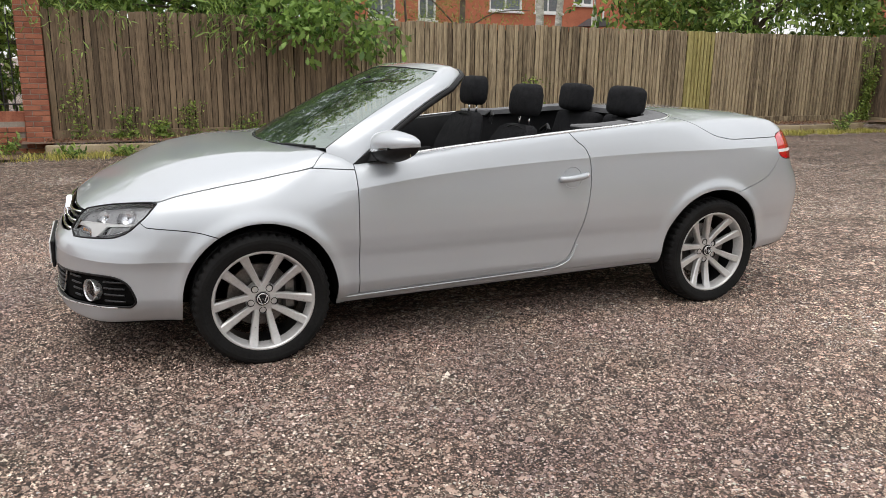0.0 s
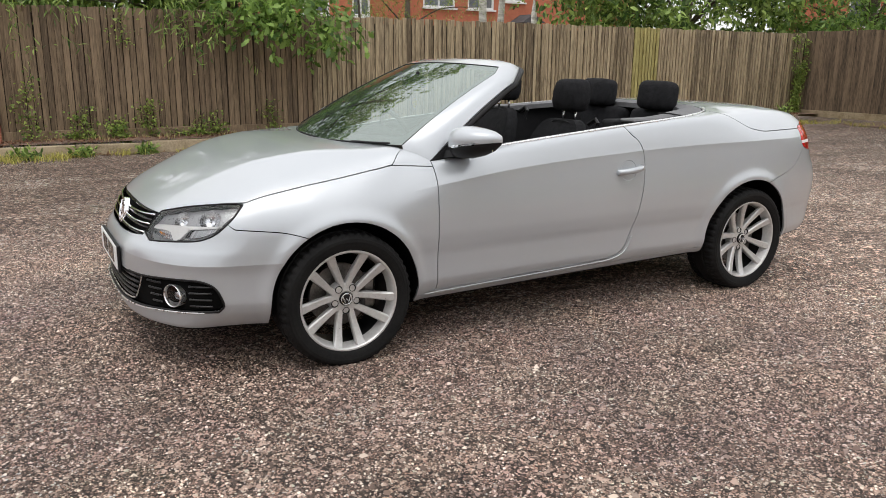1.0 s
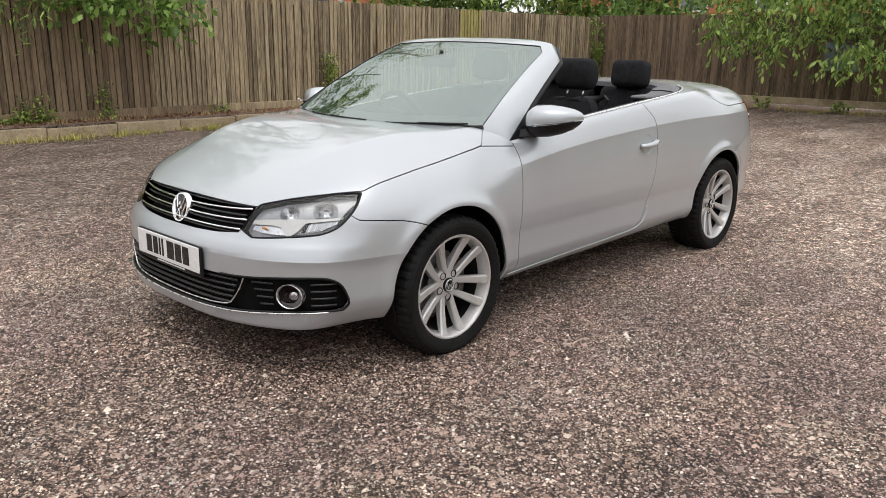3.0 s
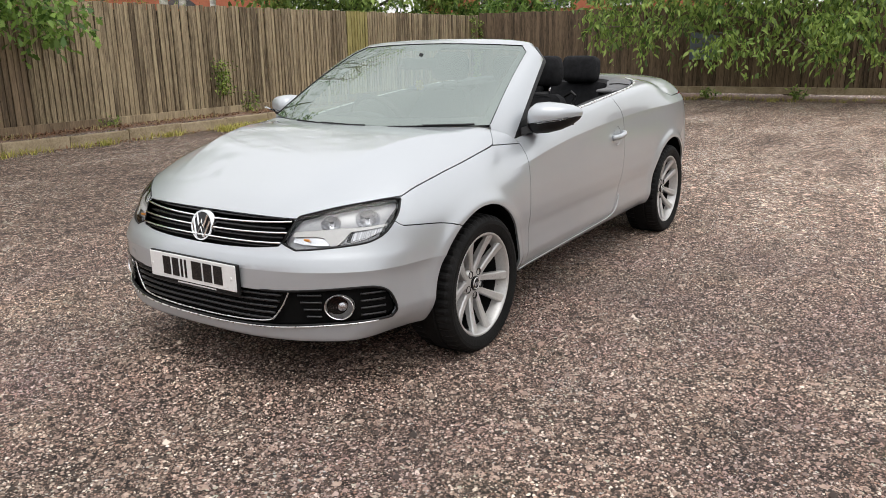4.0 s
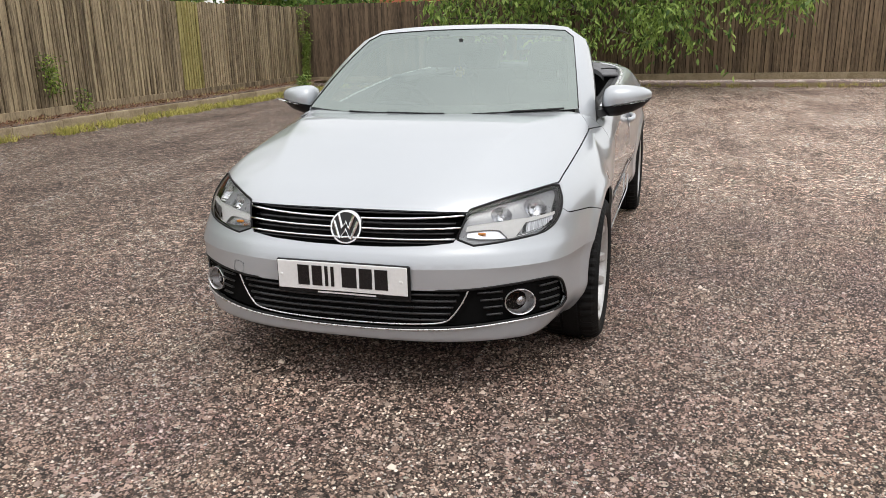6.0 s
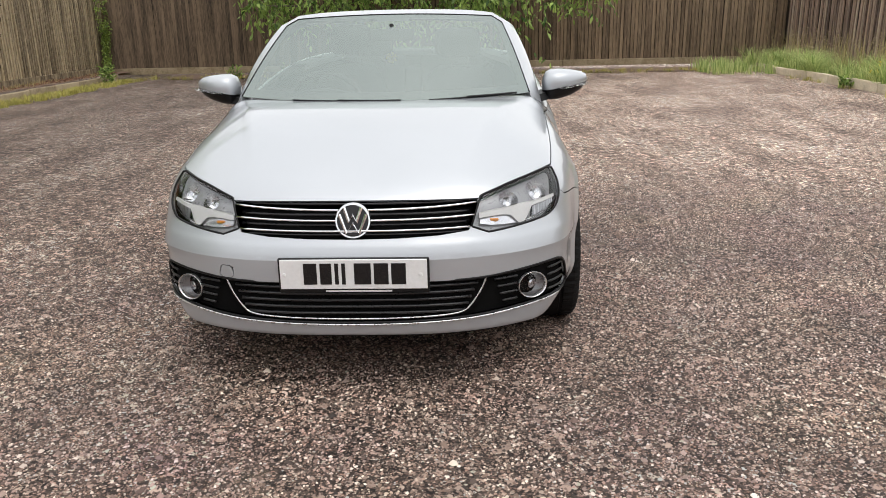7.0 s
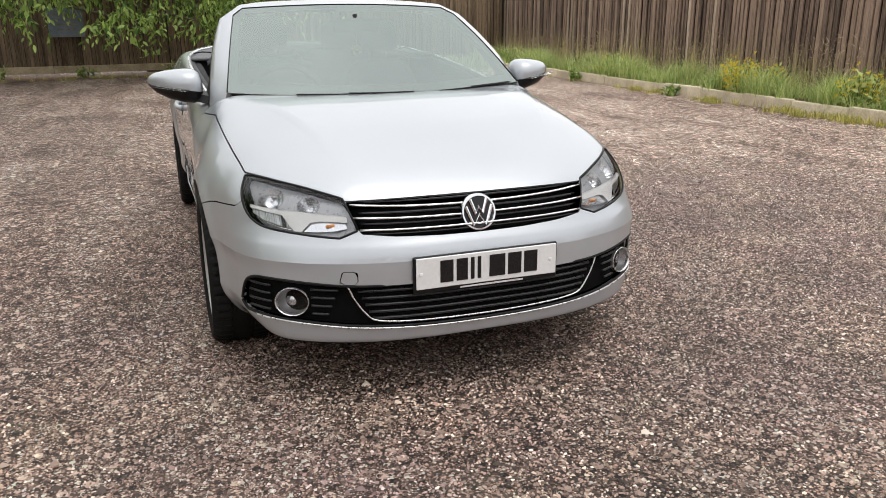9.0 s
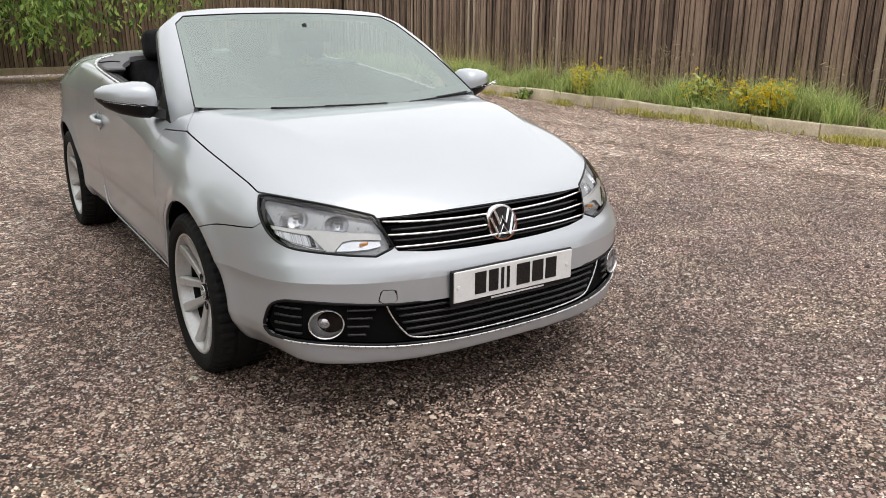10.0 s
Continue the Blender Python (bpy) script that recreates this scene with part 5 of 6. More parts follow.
# belt trim round the cockpit
for s in (-1, 1):
    edge = [(x, s * a) for x, a in outline([(-0.78, 0.728), (-0.4, 0.748), (0.0, 0.762), (0.4, 0.762), (0.75, 0.737), (1.0, 0.672), (1.13, 0.566)], closed=False, n=6)]
    part("belt_trim", tube(bmesh.new(), on_top(edge, 0.002), 0.0075, 8), SATIN, car, "bright belt-line trim", smooth=True)
    part("window_seal", tube(bmesh.new(), [(x, y - s * 0.022, z - 0.006) for x, y, z in on_top(edge[:26], 0.0)], 0.014, 8), BLACK, car, "black window seal", smooth=True)
    # mirror
    rows = []
    for y, cx, cz, rx, rz in ((0.775, -0.685, 0.955, 0.03, 0.03), (0.79, -0.69, 0.968, 0.075, 0.058), (0.815, -0.69, 0.973, 0.088, 0.067), (0.86, -0.685, 0.976, 0.09, 0.066), (0.92, -0.67, 0.98, 0.082, 0.056), (0.965, -0.652, 0.985, 0.066, 0.042), (0.995, -0.638, 0.989, 0.042, 0.024), (1.006, -0.63, 0.99, 0.016, 0.01)):
        ring = []
        for k in range(24):
            t = 2 * math.pi * k / 24
            c, sn = math.cos(t), math.sin(t)
            px = abs(c) ** 0.75 * (1 if c > 0 else -1) * (0.62 if c > 0 else 1.15)
            ring.append(Vector((cx + 0.018 + rx * px, s * (y - 0.008), cz + rz * abs(sn) ** 0.85 * (1 if sn > 0 else -1.25))))
        rows.append(ring)
    bm = loft(bmesh.new(), rows)
    low = bmesh.new()
    loft(low, rows)
    halve = lambda b, above: bmesh.ops.bisect_plane(b, geom=b.verts[:] + b.edges[:] + b.faces[:], plane_co=(-0.68, s * 0.86, 0.956 if above else 0.954), plane_no=(0, -s * 0.16, 1), clear_inner=above, clear_outer=not above)
    halve(bm, True)
    halve(low, False)
    mirror = part("door_mirror", bm, PAINT, car, "silver door mirror cap over a black base", smooth=True, angle=50)
    part("mirror_base", low, BLACK, mirror, "black mirror lower half", smooth=True, angle=50)
    part("mirror_foot", loft(bmesh.new(), [[Vector((x, s * y, z)) for x, z in ((-0.78 + d, 0.885 + h), (-0.64, 0.9 + h), (-0.64, 0.93 + h), (-0.76 + d, 0.92 + h))] for y, d, h in ((0.73, 0.0, 0.0), (0.78, 0.02, 0.01), (0.83, 0.06, 0.022))]), BLACK, mirror, "black mirror foot", smooth=True, angle=40)
    part("indicator", tube(bmesh.new(), [Vector((-0.68 - 0.098 + 0.7 * (y - 0.86) ** 2 * (1 if y < 0.86 else 3.5), s * y, 0.948 + 0.16 * (y - 0.82))) for y in np.linspace(0.83, 0.985, 9)], 0.006, 6), CLEAR, mirror, "clear indicator strip", smooth=True)
    part("mirror_glass", box(bmesh.new(), (0.004, 0.17, 0.09), (-0.63, s * 0.885, 0.978), 0.001, turn=Matrix.Rotation(s * 0.08, 4, "Z")), CHROME, mirror, "mirror glass")
    part("sail_panel", loft(bmesh.new(), [[Vector(q) for q in ((-0.845, s * (0.752 + d), 0.878), (-0.63, s * (0.748 + d), 0.9), (-0.63, s * (0.744 + d), 0.93), (-0.655, s * (0.722 + d), 1.0))] for d in (-0.012, 0.006)]), BLACK, car, "black triangular panel at the mirror")
    # handle in its bowl
    bowl, fc = [], []
    for i in range(7):
        for k in range(28):
            r, t = 0.056 * i / 6, 2 * math.pi * k / 28
            bowl.append((0.322 + r * math.cos(t), 0.775 + r * math.sin(t) * 0.98, i / 6))
    pos = on_side([(x, z) for x, z, _ in bowl], s)
    bowl = [(x, y - s * 0.016 * (1 - q**3) + s * 0.0025, z) for (x, y, z), (_, _, q) in zip(pos, bowl)]
    fc = [(i * 28 + k, i * 28 + (k + 1) % 28, (i + 1) * 28 + (k + 1) % 28, (i + 1) * 28 + k) for i in range(6) for k in range(28)]
    hx = [(x, z) for x, z in zip(np.linspace(0.245, 0.41, 12), np.linspace(0.768, 0.786, 12))]
    bar = [Vector(q) + Vector((0, s * h, 0)) for q, h in zip(on_side(hx, s), (0.002, 0.014, 0.024, 0.028, 0.03, 0.03, 0.03, 0.03, 0.028, 0.025, 0.018, 0.002))]
    handle = part("door_handle", tube(bmesh.new(), bar, 0.0155, 10), PAINT, car, "silver pull handle", smooth=True)
    part("lock_cap", lathe(bmesh.new(), [(0.0, 0.003), (0.009, 0.003), (0.0105, 0.0)], "y", 14)[0], SATIN, handle, smooth=True).matrix_local = pose(0.398, bar[-2].y + s * 0.012, 0.786) @ Matrix.Diagonal((1, s, 1, 1))
    put_mesh("handle_bowl", bowl, fc if s > 0 else [q[::-1] for q in fc], PAINT, handle, smooth=True)


# ---- the cockpit ----
def cushion(name, size, at, material, parent, turn=None, bevel=0.04, label=""):
    return part(name, box(bmesh.new(), size, at, bevel, turn, 4), material, parent, label, smooth=True)


part("floor_tub", box(bmesh.new(), (2.1, 1.4, 0.03), (0.2, 0, 0.3), 0.005), VINYL, car, "dark carpeted floor")
for s in (-1, 1):
    rows = []
    for x in np.linspace(-0.8, 1.15, 24):
        a = float(curve(x, ((-0.8, 0.7), (-0.4, 0.728), (0.0, 0.742), (0.4, 0.742), (0.75, 0.715), (1.0, 0.65), (1.15, 0.5))))
        zt = float(curve(x, TOP)) - 0.012
        rows.append([Vector((x, s * a, zt)), Vector((x, s * (a - 0.045), zt - 0.005)), Vector((x, s * (a - 0.07), zt - 0.1)), Vector((x, s * (a - 0.05), zt - 0.3)), Vector((x, s * (a - 0.05), 0.3))])
    part("door_card", loft(bmesh.new(), rows, closed=False), VINYL, car, "dark grey inner door trim", smooth=True, angle=40)
    cushion("armrest", (0.5, 0.07, 0.06), (-0.1, s * 0.66, 0.76), VINYL, car, bevel=0.02)
dash = part("dashboard", loft(bmesh.new(), [[Vector((x, y, z)) for x, z in ((-0.86, 0.55), (-0.56, 0.55), (-0.55, 0.8), (-0.62, 0.895 + 0.012 * math.cos(y * 2)), (-0.8, 0.905), (-0.86, 0.88))] for y in np.linspace(-0.69, 0.69, 15)]), DASH, car, "black dashboard", smooth=True, angle=40)
part("instrument_hood", loft(bmesh.new(), [[Vector((x, y, 0.885 + h * c)) for x, c in ((-0.78, 0.3), (-0.7, 1.0), (-0.57, 1.05), (-0.55, 0.0), (-0.75, 0.0))] for y, h in ((0.17, 0.01), (0.22, 0.05), (0.36, 0.068), (0.5, 0.05), (0.55, 0.01))]), DASH, dash, "instrument hood", smooth=True, angle=60)
bm = bmesh.new()
ring = [(0, 0.185 * math.cos(t), 0.185 * math.sin(t)) for t in np.linspace(0, 2 * math.pi, 41)]
tube(bm, ring, 0.015, 10)
column = part("steering_wheel", bm, DASH, car, "black steering wheel on the driver's side", smooth=True)
column.matrix_local = pose(-0.44, 0.36, 0.86, 0, -24, 0)
part("wheel_boss", lathe(bmesh.new(), [(0.0, 0.02), (0.05, 0.018), (0.075, 0.0), (0.06, -0.05)], "x", 24)[0], DASH, column, smooth=True)
for a in (0, 180, 270):
    t = radians(a)
    part("wheel_spoke", tube(bmesh.new(), [(0, 0.05 * math.cos(t), 0.05 * math.sin(t)), (0, 0.18 * math.cos(t), 0.18 * math.sin(t))], 0.016, 8), DASH, column)
cushion("centre_console", (0.9, 0.2, 0.22), (-0.15, 0, 0.45), VINYL, car, bevel=0.03)


def front_seat(y, lift):
    seat = new("front_seat")
    seat.parent = car
    seat.location = (-0.035, y, lift)
    tagged(seat, "charcoal cloth bucket seat with headrest")
    cushion("seat_cushion", (0.5, 0.48, 0.14), (-0.12, 0, 0.46), CLOTH, seat, Matrix.Rotation(radians(-8), 4, "Y"), 0.05)
    rows = []
    for t, w, th in ((0, 0.4, 0.12), (0.15, 0.46, 0.14), (0.4, 0.48, 0.13), (0.65, 0.47, 0.12), (0.85, 0.4, 0.1), (0.96, 0.32, 0.08), (1.0, 0.24, 0.04)):
        cx, cz = 0.1 + 0.22 * t, 0.48 + 0.53 * t
        ring = []
        for k in range(20):
            a = 2 * math.pi * k / 20
            c, sn = math.cos(a), math.sin(a)
            yy = w / 2 * abs(c) ** 0.6 * (1 if c > 0 else -1)
            xx = th / 2 * abs(sn) ** 0.6 * (1 if sn > 0 else -1)
            if sn < 0:
                xx -= 0.035 * abs(c) ** 3
            ring.append(Vector((cx + xx, yy, cz)))
        rows.append(ring)
    back = part("backrest", loft(bmesh.new(), rows), CLOTH, seat, "charcoal cloth backrest", smooth=True, angle=60)
    part("piping", tube(bmesh.new(), [(0.27 + 0.02 * abs(q), 0.2 * q, 1.005 - 0.16 * abs(q) ** 3) for q in np.linspace(-1, 1, 13)], 0.004, 6), VINYL, back)
    head = new("headrest")
    head.parent = seat
    rows = []
    for t, w, th in ((0, 0.2, 0.05), (0.08, 0.245, 0.085), (0.3, 0.265, 0.105), (0.65, 0.255, 0.11), (0.88, 0.225, 0.1), (0.97, 0.19, 0.075), (1.0, 0.13, 0.03)):
        ring = []
        for k in range(24):
            a = 2 * math.pi * k / 24
            c, sn = math.cos(a), math.sin(a)
            ring.append(Vector((0.325 + 0.02 * t + th / 2 * abs(sn) ** 0.55 * (1 if sn > 0 else -1) + 0.02 * abs(c) ** 4, w / 2 * abs(c) ** 0.55 * (1 if c > 0 else -1), 1.058 + 0.178 * t)))
        rows.append(ring)
    part("headrest_pad", loft(bmesh.new(), rows), CLOTH, head, "rounded charcoal headrest", smooth=True, angle=60)
    for p in (-0.055, 0.055):
        part("headrest_post", tube(bmesh.new(), [(0.335, p, 0.98), (0.337, p, 1.08)], 0.0065, 8), CHROME, head, "chrome headrest post", smooth=True)
    part("belt_guide", tube(bmesh.new(), [(0.36, -0.2, 0.95), (0.37, -0.21, 1.0), (0.38, -0.18, 1.02), (0.37, -0.13, 0.99)], 0.012, 6), BLACK, seat)
    return seat


front_seat(-0.335, 0.0)
front_seat(0.335, 0.03)
for y in (-0.275, 0.275):
    seat = new("rear_seat")
    seat.parent = car
    seat.location = (0, y, 0)
    tagged(seat, "charcoal cloth rear seat with headrest")
    cushion("seat_cushion", (0.45, 0.46, 0.14), (0.72, 0, 0.5), CLOTH, seat, bevel=0.05)
    cushion("backrest", (0.13, 0.46, 0.55), (1.02, 0, 0.77), CLOTH, seat, Matrix.Rotation(radians(16), 4, "Y"), 0.05)
    cushion("headrest", (0.15, 0.25, 0.18), (1.04, 0, 1.13), CLOTH, seat, Matrix.Rotation(radians(8), 4, "Y"), 0.06, "rounded charcoal headrest")
cushion("rear_console", (0.3, 0.12, 0.5), (1.03, 0, 0.72), VINYL, car, bevel=0.03)
cushion("cabin_bulkhead", (0.1, 1.15, 0.5), (1.12, 0, 0.66), VINYL, car, bevel=0.03)

# folded-roof cover round the rear seats
rows = []
for q in np.linspace(0, 1, 41):
    t = -1 + 2 * q
    o = outline([(0.42, -0.74), (0.75, -0.715), (1.0, -0.65), (1.13, -0.54), (1.187, -0.34), (1.2, 0.0), (1.187, 0.34), (1.13, 0.54), (1.0, 0.65), (0.75, 0.715), (0.42, 0.74)], closed=False, n=8)
    i = outline([(0.42, -0.66), (0.7, -0.6), (0.9, -0.52), (1.02, -0.48), (1.09, -0.3), (1.1, 0.0), (1.09, 0.3), (1.02, 0.48), (0.9, 0.52), (0.7, 0.6), (0.42, 0.66)], closed=False, n=8)
    k = int(round(q * (len(o) - 1)))
    (ox, oy), (ix, iy) = o[k], i[k]
    zo, zi = float(curve(ox, TOP)) - 0.012, float(curve(ix, TOP)) - 0.004
    rows.append([Vector((ox, oy, zo)), Vector(((ox * 2 + ix) / 3, (oy * 2 + iy) / 3, zo + 0.012)), Vector(((ox + ix * 2) / 3, (oy + iy * 2) / 3, zi + 0.012)), Vector((ix, iy, zi)), Vector((ix, iy, zi - 0.03))])
cover = part("roof_cover", loft(bmesh.new(), rows, closed=False), TONNEAU, car, "dark grey cover over the folded roof", smooth=True, angle=40)
for s in (-1, 1):
    part("cover_flap", box(bmesh.new(), (0.24, 0.1, 0.02), (0.52, s * 0.69, 1.025), 0.008, Matrix.Rotation(s * -0.08, 4, "Z")), TONNEAU, cover, "grey hinged flap")
    part("cover_joint", tube(bmesh.new(), [(0.72, s * 0.61, 1.05), (0.76, s * 0.66, 1.052), (0.8, s * 0.71, 1.043)], 0.004, 6), BLACK, cover)

# mirror and trinket at the windscreen
rv = part("interior_mirror", box(bmesh.new(), (0.03, 0.24, 0.06), (-0.53, 0.0, 1.215), 0.015, segments=3), BLACK, car, "black interior mirror", smooth=True)
part("mirror_stalk", tube(bmesh.new(), [(-0.53, 0, 1.22), (-0.5, 0, 1.265)], 0.012, 8), BLACK, rv)
trinket = part("hanging_trinket", lathe(bmesh.new(), [(0.0, 0.006), (0.012, 0.006), (0.014, 0.004), (0.0, -0.006)], "x", 12, (-0.525, 0.004, 1.1))[0], PETAL, car, "yellow flower-shaped air freshener on a cord")
for k in range(7):
    t = 2 * math.pi * k / 7
    part("petal", lathe(bmesh.new(), [(0.0, 0.003), (0.009, 0.002), (0.0, -0.003)], "x", 8, (-0.525, 0.004 + 0.02 * math.cos(t), 1.1 + 0.02 * math.sin(t)))[0], PETAL, trinket)
part("cord", tube(bmesh.new(), [(-0.525, 0.004, 1.11), (-0.528, 0.002, 1.2)], 0.0012, 5), TWIG, trinket)


# ---- kerbs and planting beds ----
def kerb(start, end, label, seed, material):
    """A row of concrete edging stones, each a little out of line."""
    rng = random.Random(seed)
    a, b = Vector((*start, 0)), Vector((*end, 0))
    n = max(int((b - a).length / 0.915), 1)
    d = (b - a) / n
    yaw = math.atan2(d.y, d.x)
    row = tagged(new("kerb"), label, "kerb", kind="structure")
    me = bpy.data.meshes.new("edging_stone")
    bm = box(bmesh.new(), (d.length - 0.012, 0.085, 0.24), (0, 0, 0), 0.016, segments=2)
    bm.to_mesh(me)
    bm.free()
    me.materials.append(material)
    for i in range(n):
        ob = new("edging_stone", me)
        ob.parent = row
        c = a + d * (i + 0.5)
        ob.matrix_local = pose(c.x, c.y, 0.035 + rng.uniform(-0.012, 0.012), rng.uniform(-2, 2), rng.uniform(-0.8, 0.8), math.degrees(yaw) + rng.uniform(-0.6, 0.6))
    return row


kerb((-2.6, 7.8), (13.4, 7.8), "worn concrete kerb along the planting bed", 4, OLD_CONCRETE)
kerb((13.8, -6.97), (-5.5, -6.97), "worn concrete kerb along the grass verge", 6, CONCRETE)
sheet("bed_north", -2.9, 14.3, 7.825, 8.34, 0.172, SOIL, "leaf-strewn soil bed at the fence", 120, 6, 0.03)
sheet("verge_south", -6.0, 15.3, -8.09, -7.01, 0.12, SOIL, "earth verge under long grass", 90, 6, 0.04)
sheet("bed_west", -6.0, -2.9, 7.3, 8.6, 0.03, SOIL, "soil in front of the low brick wall", 20, 8, 0.04)


sheet("bed_east", 13.75, 15.3, -6.9, 6.95, 0.014, SOIL, "dark leaf litter at the foot of the fence", 8, 60, 0.02)


# ---- foliage ----
OAK_SHAPE = [(0, 0), (0.16, 0.2), (0.1, 0.34), (0.3, 0.45), (0.2, 0.58), (0.34, 0.74), (0.18, 0.82), (0.12, 0.98), (0, 1.05), (-0.12, 0.98), (-0.18, 0.82), (-0.34, 0.74), (-0.2, 0.58), (-0.3, 0.45), (-0.1, 0.34), (-0.16, 0.2)]
POINTED = [(0, 0), (0.14, 0.2), (0.2, 0.45), (0.13, 0.75), (0, 1.0), (-0.13, 0.75), (-0.2, 0.45), (-0.14, 0.2)]
NARROW = [(0, 0), (0.07, 0.3), (0.06, 0.65), (0, 1.0), (-0.06, 0.65), (-0.07, 0.3)]
HEART = [(0, 0), (0.28, 0.1), (0.42, 0.35), (0.22, 0.55), (0, 1.0), (-0.22, 0.55), (-0.42, 0.35), (-0.28, 0.1)]


def leaves(name, at, toward, size, shape, material, parent, label, rng, droop=0.4):
    """Many single leaves in one mesh: each a bent blade at a point, aimed roughly one way."""
    at, toward = np.array(at), np.array(toward)
    n, k = len(at), len(shape)
    d = toward + rng.normal(0, 0.55, (n, 3))
    d[:, 2] -= droop
    d /= np.linalg.norm(d, axis=1, keepdims=True) + 1e-9
    side = np.cross(d, rng.normal(0, 1, (n, 3)) * (0.7, 0.7, 0.5) + (0, 0, 1.0))
    side /= np.linalg.norm(side, axis=1, keepdims=True) + 1e-9
    up = np.cross(side, d)
    s = (size * rng.uniform(0.55, 1.25, n))[:, None]
    pts = np.zeros((n, k, 3))
    for j, (u, v) in enumerate(shape):
        pts[:, j] = at + side * (u * s) + d * (v * s) + up * (s * (0.35 * abs(u) - 0.22 * v * v))
    me = bpy.data.meshes.new(name)
    me.vertices.add(n * k)
    me.vertices.foreach_set("co", pts.ravel())
    me.loops.add(n * k)
    me.loops.foreach_set("vertex_index", np.arange(n * k, dtype=np.int32))
    me.polygons.add(n)
    me.polygons.foreach_set("loop_start", np.arange(0, n * k, k, dtype=np.int32))
    me.update(calc_edges=True)
    me.materials.append(material)
    ob = new(name, me)
    if parent is not None:
        ob.parent = parent
    return tagged(ob, label)


def sprays(rng, tips, per, length, spread):
    """Leaf points along short twigs that hang round each tip."""
    at, toward = [], []
    for c in tips:
        for _ in range(per):
            d = rng.normal(0, 1, 3)
            d[2] = d[2] * 0.5 - 0.35
            d /= np.linalg.norm(d)
            start = np.array(c) + rng.normal(0, spread, 3)
            m = rng.integers(5, 11)
            for t in np.linspace(0.15, 1, m):
                at.append(start + d * length * t + np.array((0, 0, -0.25 * length * t * t)))
                toward.append(d * 0.5 + rng.normal(0, 0.6, 3))
    return at, toward


def tree(name, base, top, tips, label, leaf, shape, size, per=6, length=0.45, spread=0.25, bark=None, girth=0.16, seed=1, droop=0.4, lean=(0, 0)):
    """A tapered trunk, a limb to every cluster, and a crown of single leaves."""
    rng = np.random.default_rng(seed)
    t = thing(name, label, "tree", at=base)
    b = np.array(base, float)
    bm = bmesh.new()
    trunk = [(0, 0, -0.1), (lean[0] * 0.3, lean[1] * 0.3, top * 0.3), (lean[0] * 0.6 + 0.06, lean[1] * 0.6, top * 0.6), (lean[0], lean[1], top)]
    line = outline(trunk, closed=False, n=4)
    tube(bm, line, girth, 10, taper=girth * 0.35)
    part("trunk", bm, bark or BARK, t, smooth=True)
    for c in tips[:: max(1, len(tips) // 22)]:
        c = np.array(c) - b
        want = c[2] - 0.45 * np.hypot(c[0], c[1]) - 0.3
        k = line[min(range(len(line)), key=lambda i: abs(line[i][2] - max(want, 0.25 * top)))]
        mid = (k + c) / 2 + np.array((rng.normal(0, 0.12), rng.normal(0, 0.12), 0.22))
        part("limb", tube(bmesh.new(), outline([k, mid, c], closed=False, n=4), girth * 0.28, 6, taper=0.008), bark or BARK, t, smooth=True)
    at, toward = sprays(rng, [np.array(c) - b for c in tips], per, length, spread)
    leaves("crown", at, toward, size, shape, leaf, t, "", rng, droop)
    return t


def cloud(rng, centre, radii, n):
    """Points spread through a lumpy ball."""
    out = []
    while len(out) < n:
        q = rng.uniform(-1, 1, 3)
        r = np.linalg.norm(q)
        if 0.35 < r < 1:
            out.append(tuple(np.array(centre) + q * radii))
    return out


R, TALL = np.random.default_rng(11), np.random.default_rng(12)
# the oak behind the north fence, with a bough hanging over it
bough = [(0.75, 7.95, 2.2), (1.0, 7.7, 2.1), (1.3, 7.6, 2.05), (1.55, 7.65, 1.95), (1.8, 7.7, 2.1), (1.95, 7.75, 1.8), (2.1, 7.8, 1.68), (0.9, 7.8, 1.95), (1.25, 7.7, 1.9), (0.6, 8.0, 1.95), (1.6, 7.8, 2.15), (2.2, 7.9, 2.15), (1.1, 7.9, 2.3)]
tree("oak_tree", (1.2, 10.4, 0), 7.5, bough + cloud(R, (1.2, 10.0, 5.2), (3.2, 2.0, 3.0), 110) + cloud(R, (-0.2, 9.2, 2.5), (2.6, 0.6, 0.7), 34), "leafy oak with a bough hanging over the fence", OAK_LEAF, OAK_SHAPE, 0.13, per=11, length=0.38, spread=0.2, girth=0.2, seed=2)
# shrubs and a willowy tree by the brick pier
tree("willow_shrub", (-1.9, 9.6, 0), 2.6, cloud(R, (-2.4, 8.7, 2.3), (0.9, 0.6, 0.4), 22) + [(-2.1, 8.1, 2.0), (-1.75, 8.15, 1.95)], "thin-leaved willow shrub trailing pale twigs over the fence", CHERRY_LEAF, NARROW, 0.13, per=14, length=0.4, bark=TWIG, girth=0.05, seed=4)
tree("buddleia_shrub", (0.1, 9.2, 0), 2.3, cloud(R, (0.2, 8.7, 2.2), (0.5, 0.4, 0.35), 15) + [(0.1, 8.05, 1.9), (0.3, 8.1, 1.85), (-0.1, 8.2, 2.0)], "grey-green shrub with narrow leaves leaning over the fence", CHERRY_LEAF, NARROW, 0.15, per=14, length=0.35, bark=TWIG, girth=0.04, seed=5)
tree("tall_tree", (-3.6, 12.5, 0), 8.0, cloud(R, (-2.4, 11.6, 4.4), (5.2, 2.0, 4.4), 260), "dense green tree behind the railings", OAK_LEAF, POINTED, 0.2, per=10, length=0.5, spread=0.35, girth=0.22, seed=6)
tree("hedge_shrub", (-4.2, 10.2, 0), 2.4, cloud(R, (-4.6, 9.7, 1.6), (2.6, 0.9, 1.7), 150), "dense dark shrubs behind the railings", IVY_LEAF, POINTED, 0.13, per=9, length=0.4, girth=0.05, seed=14)
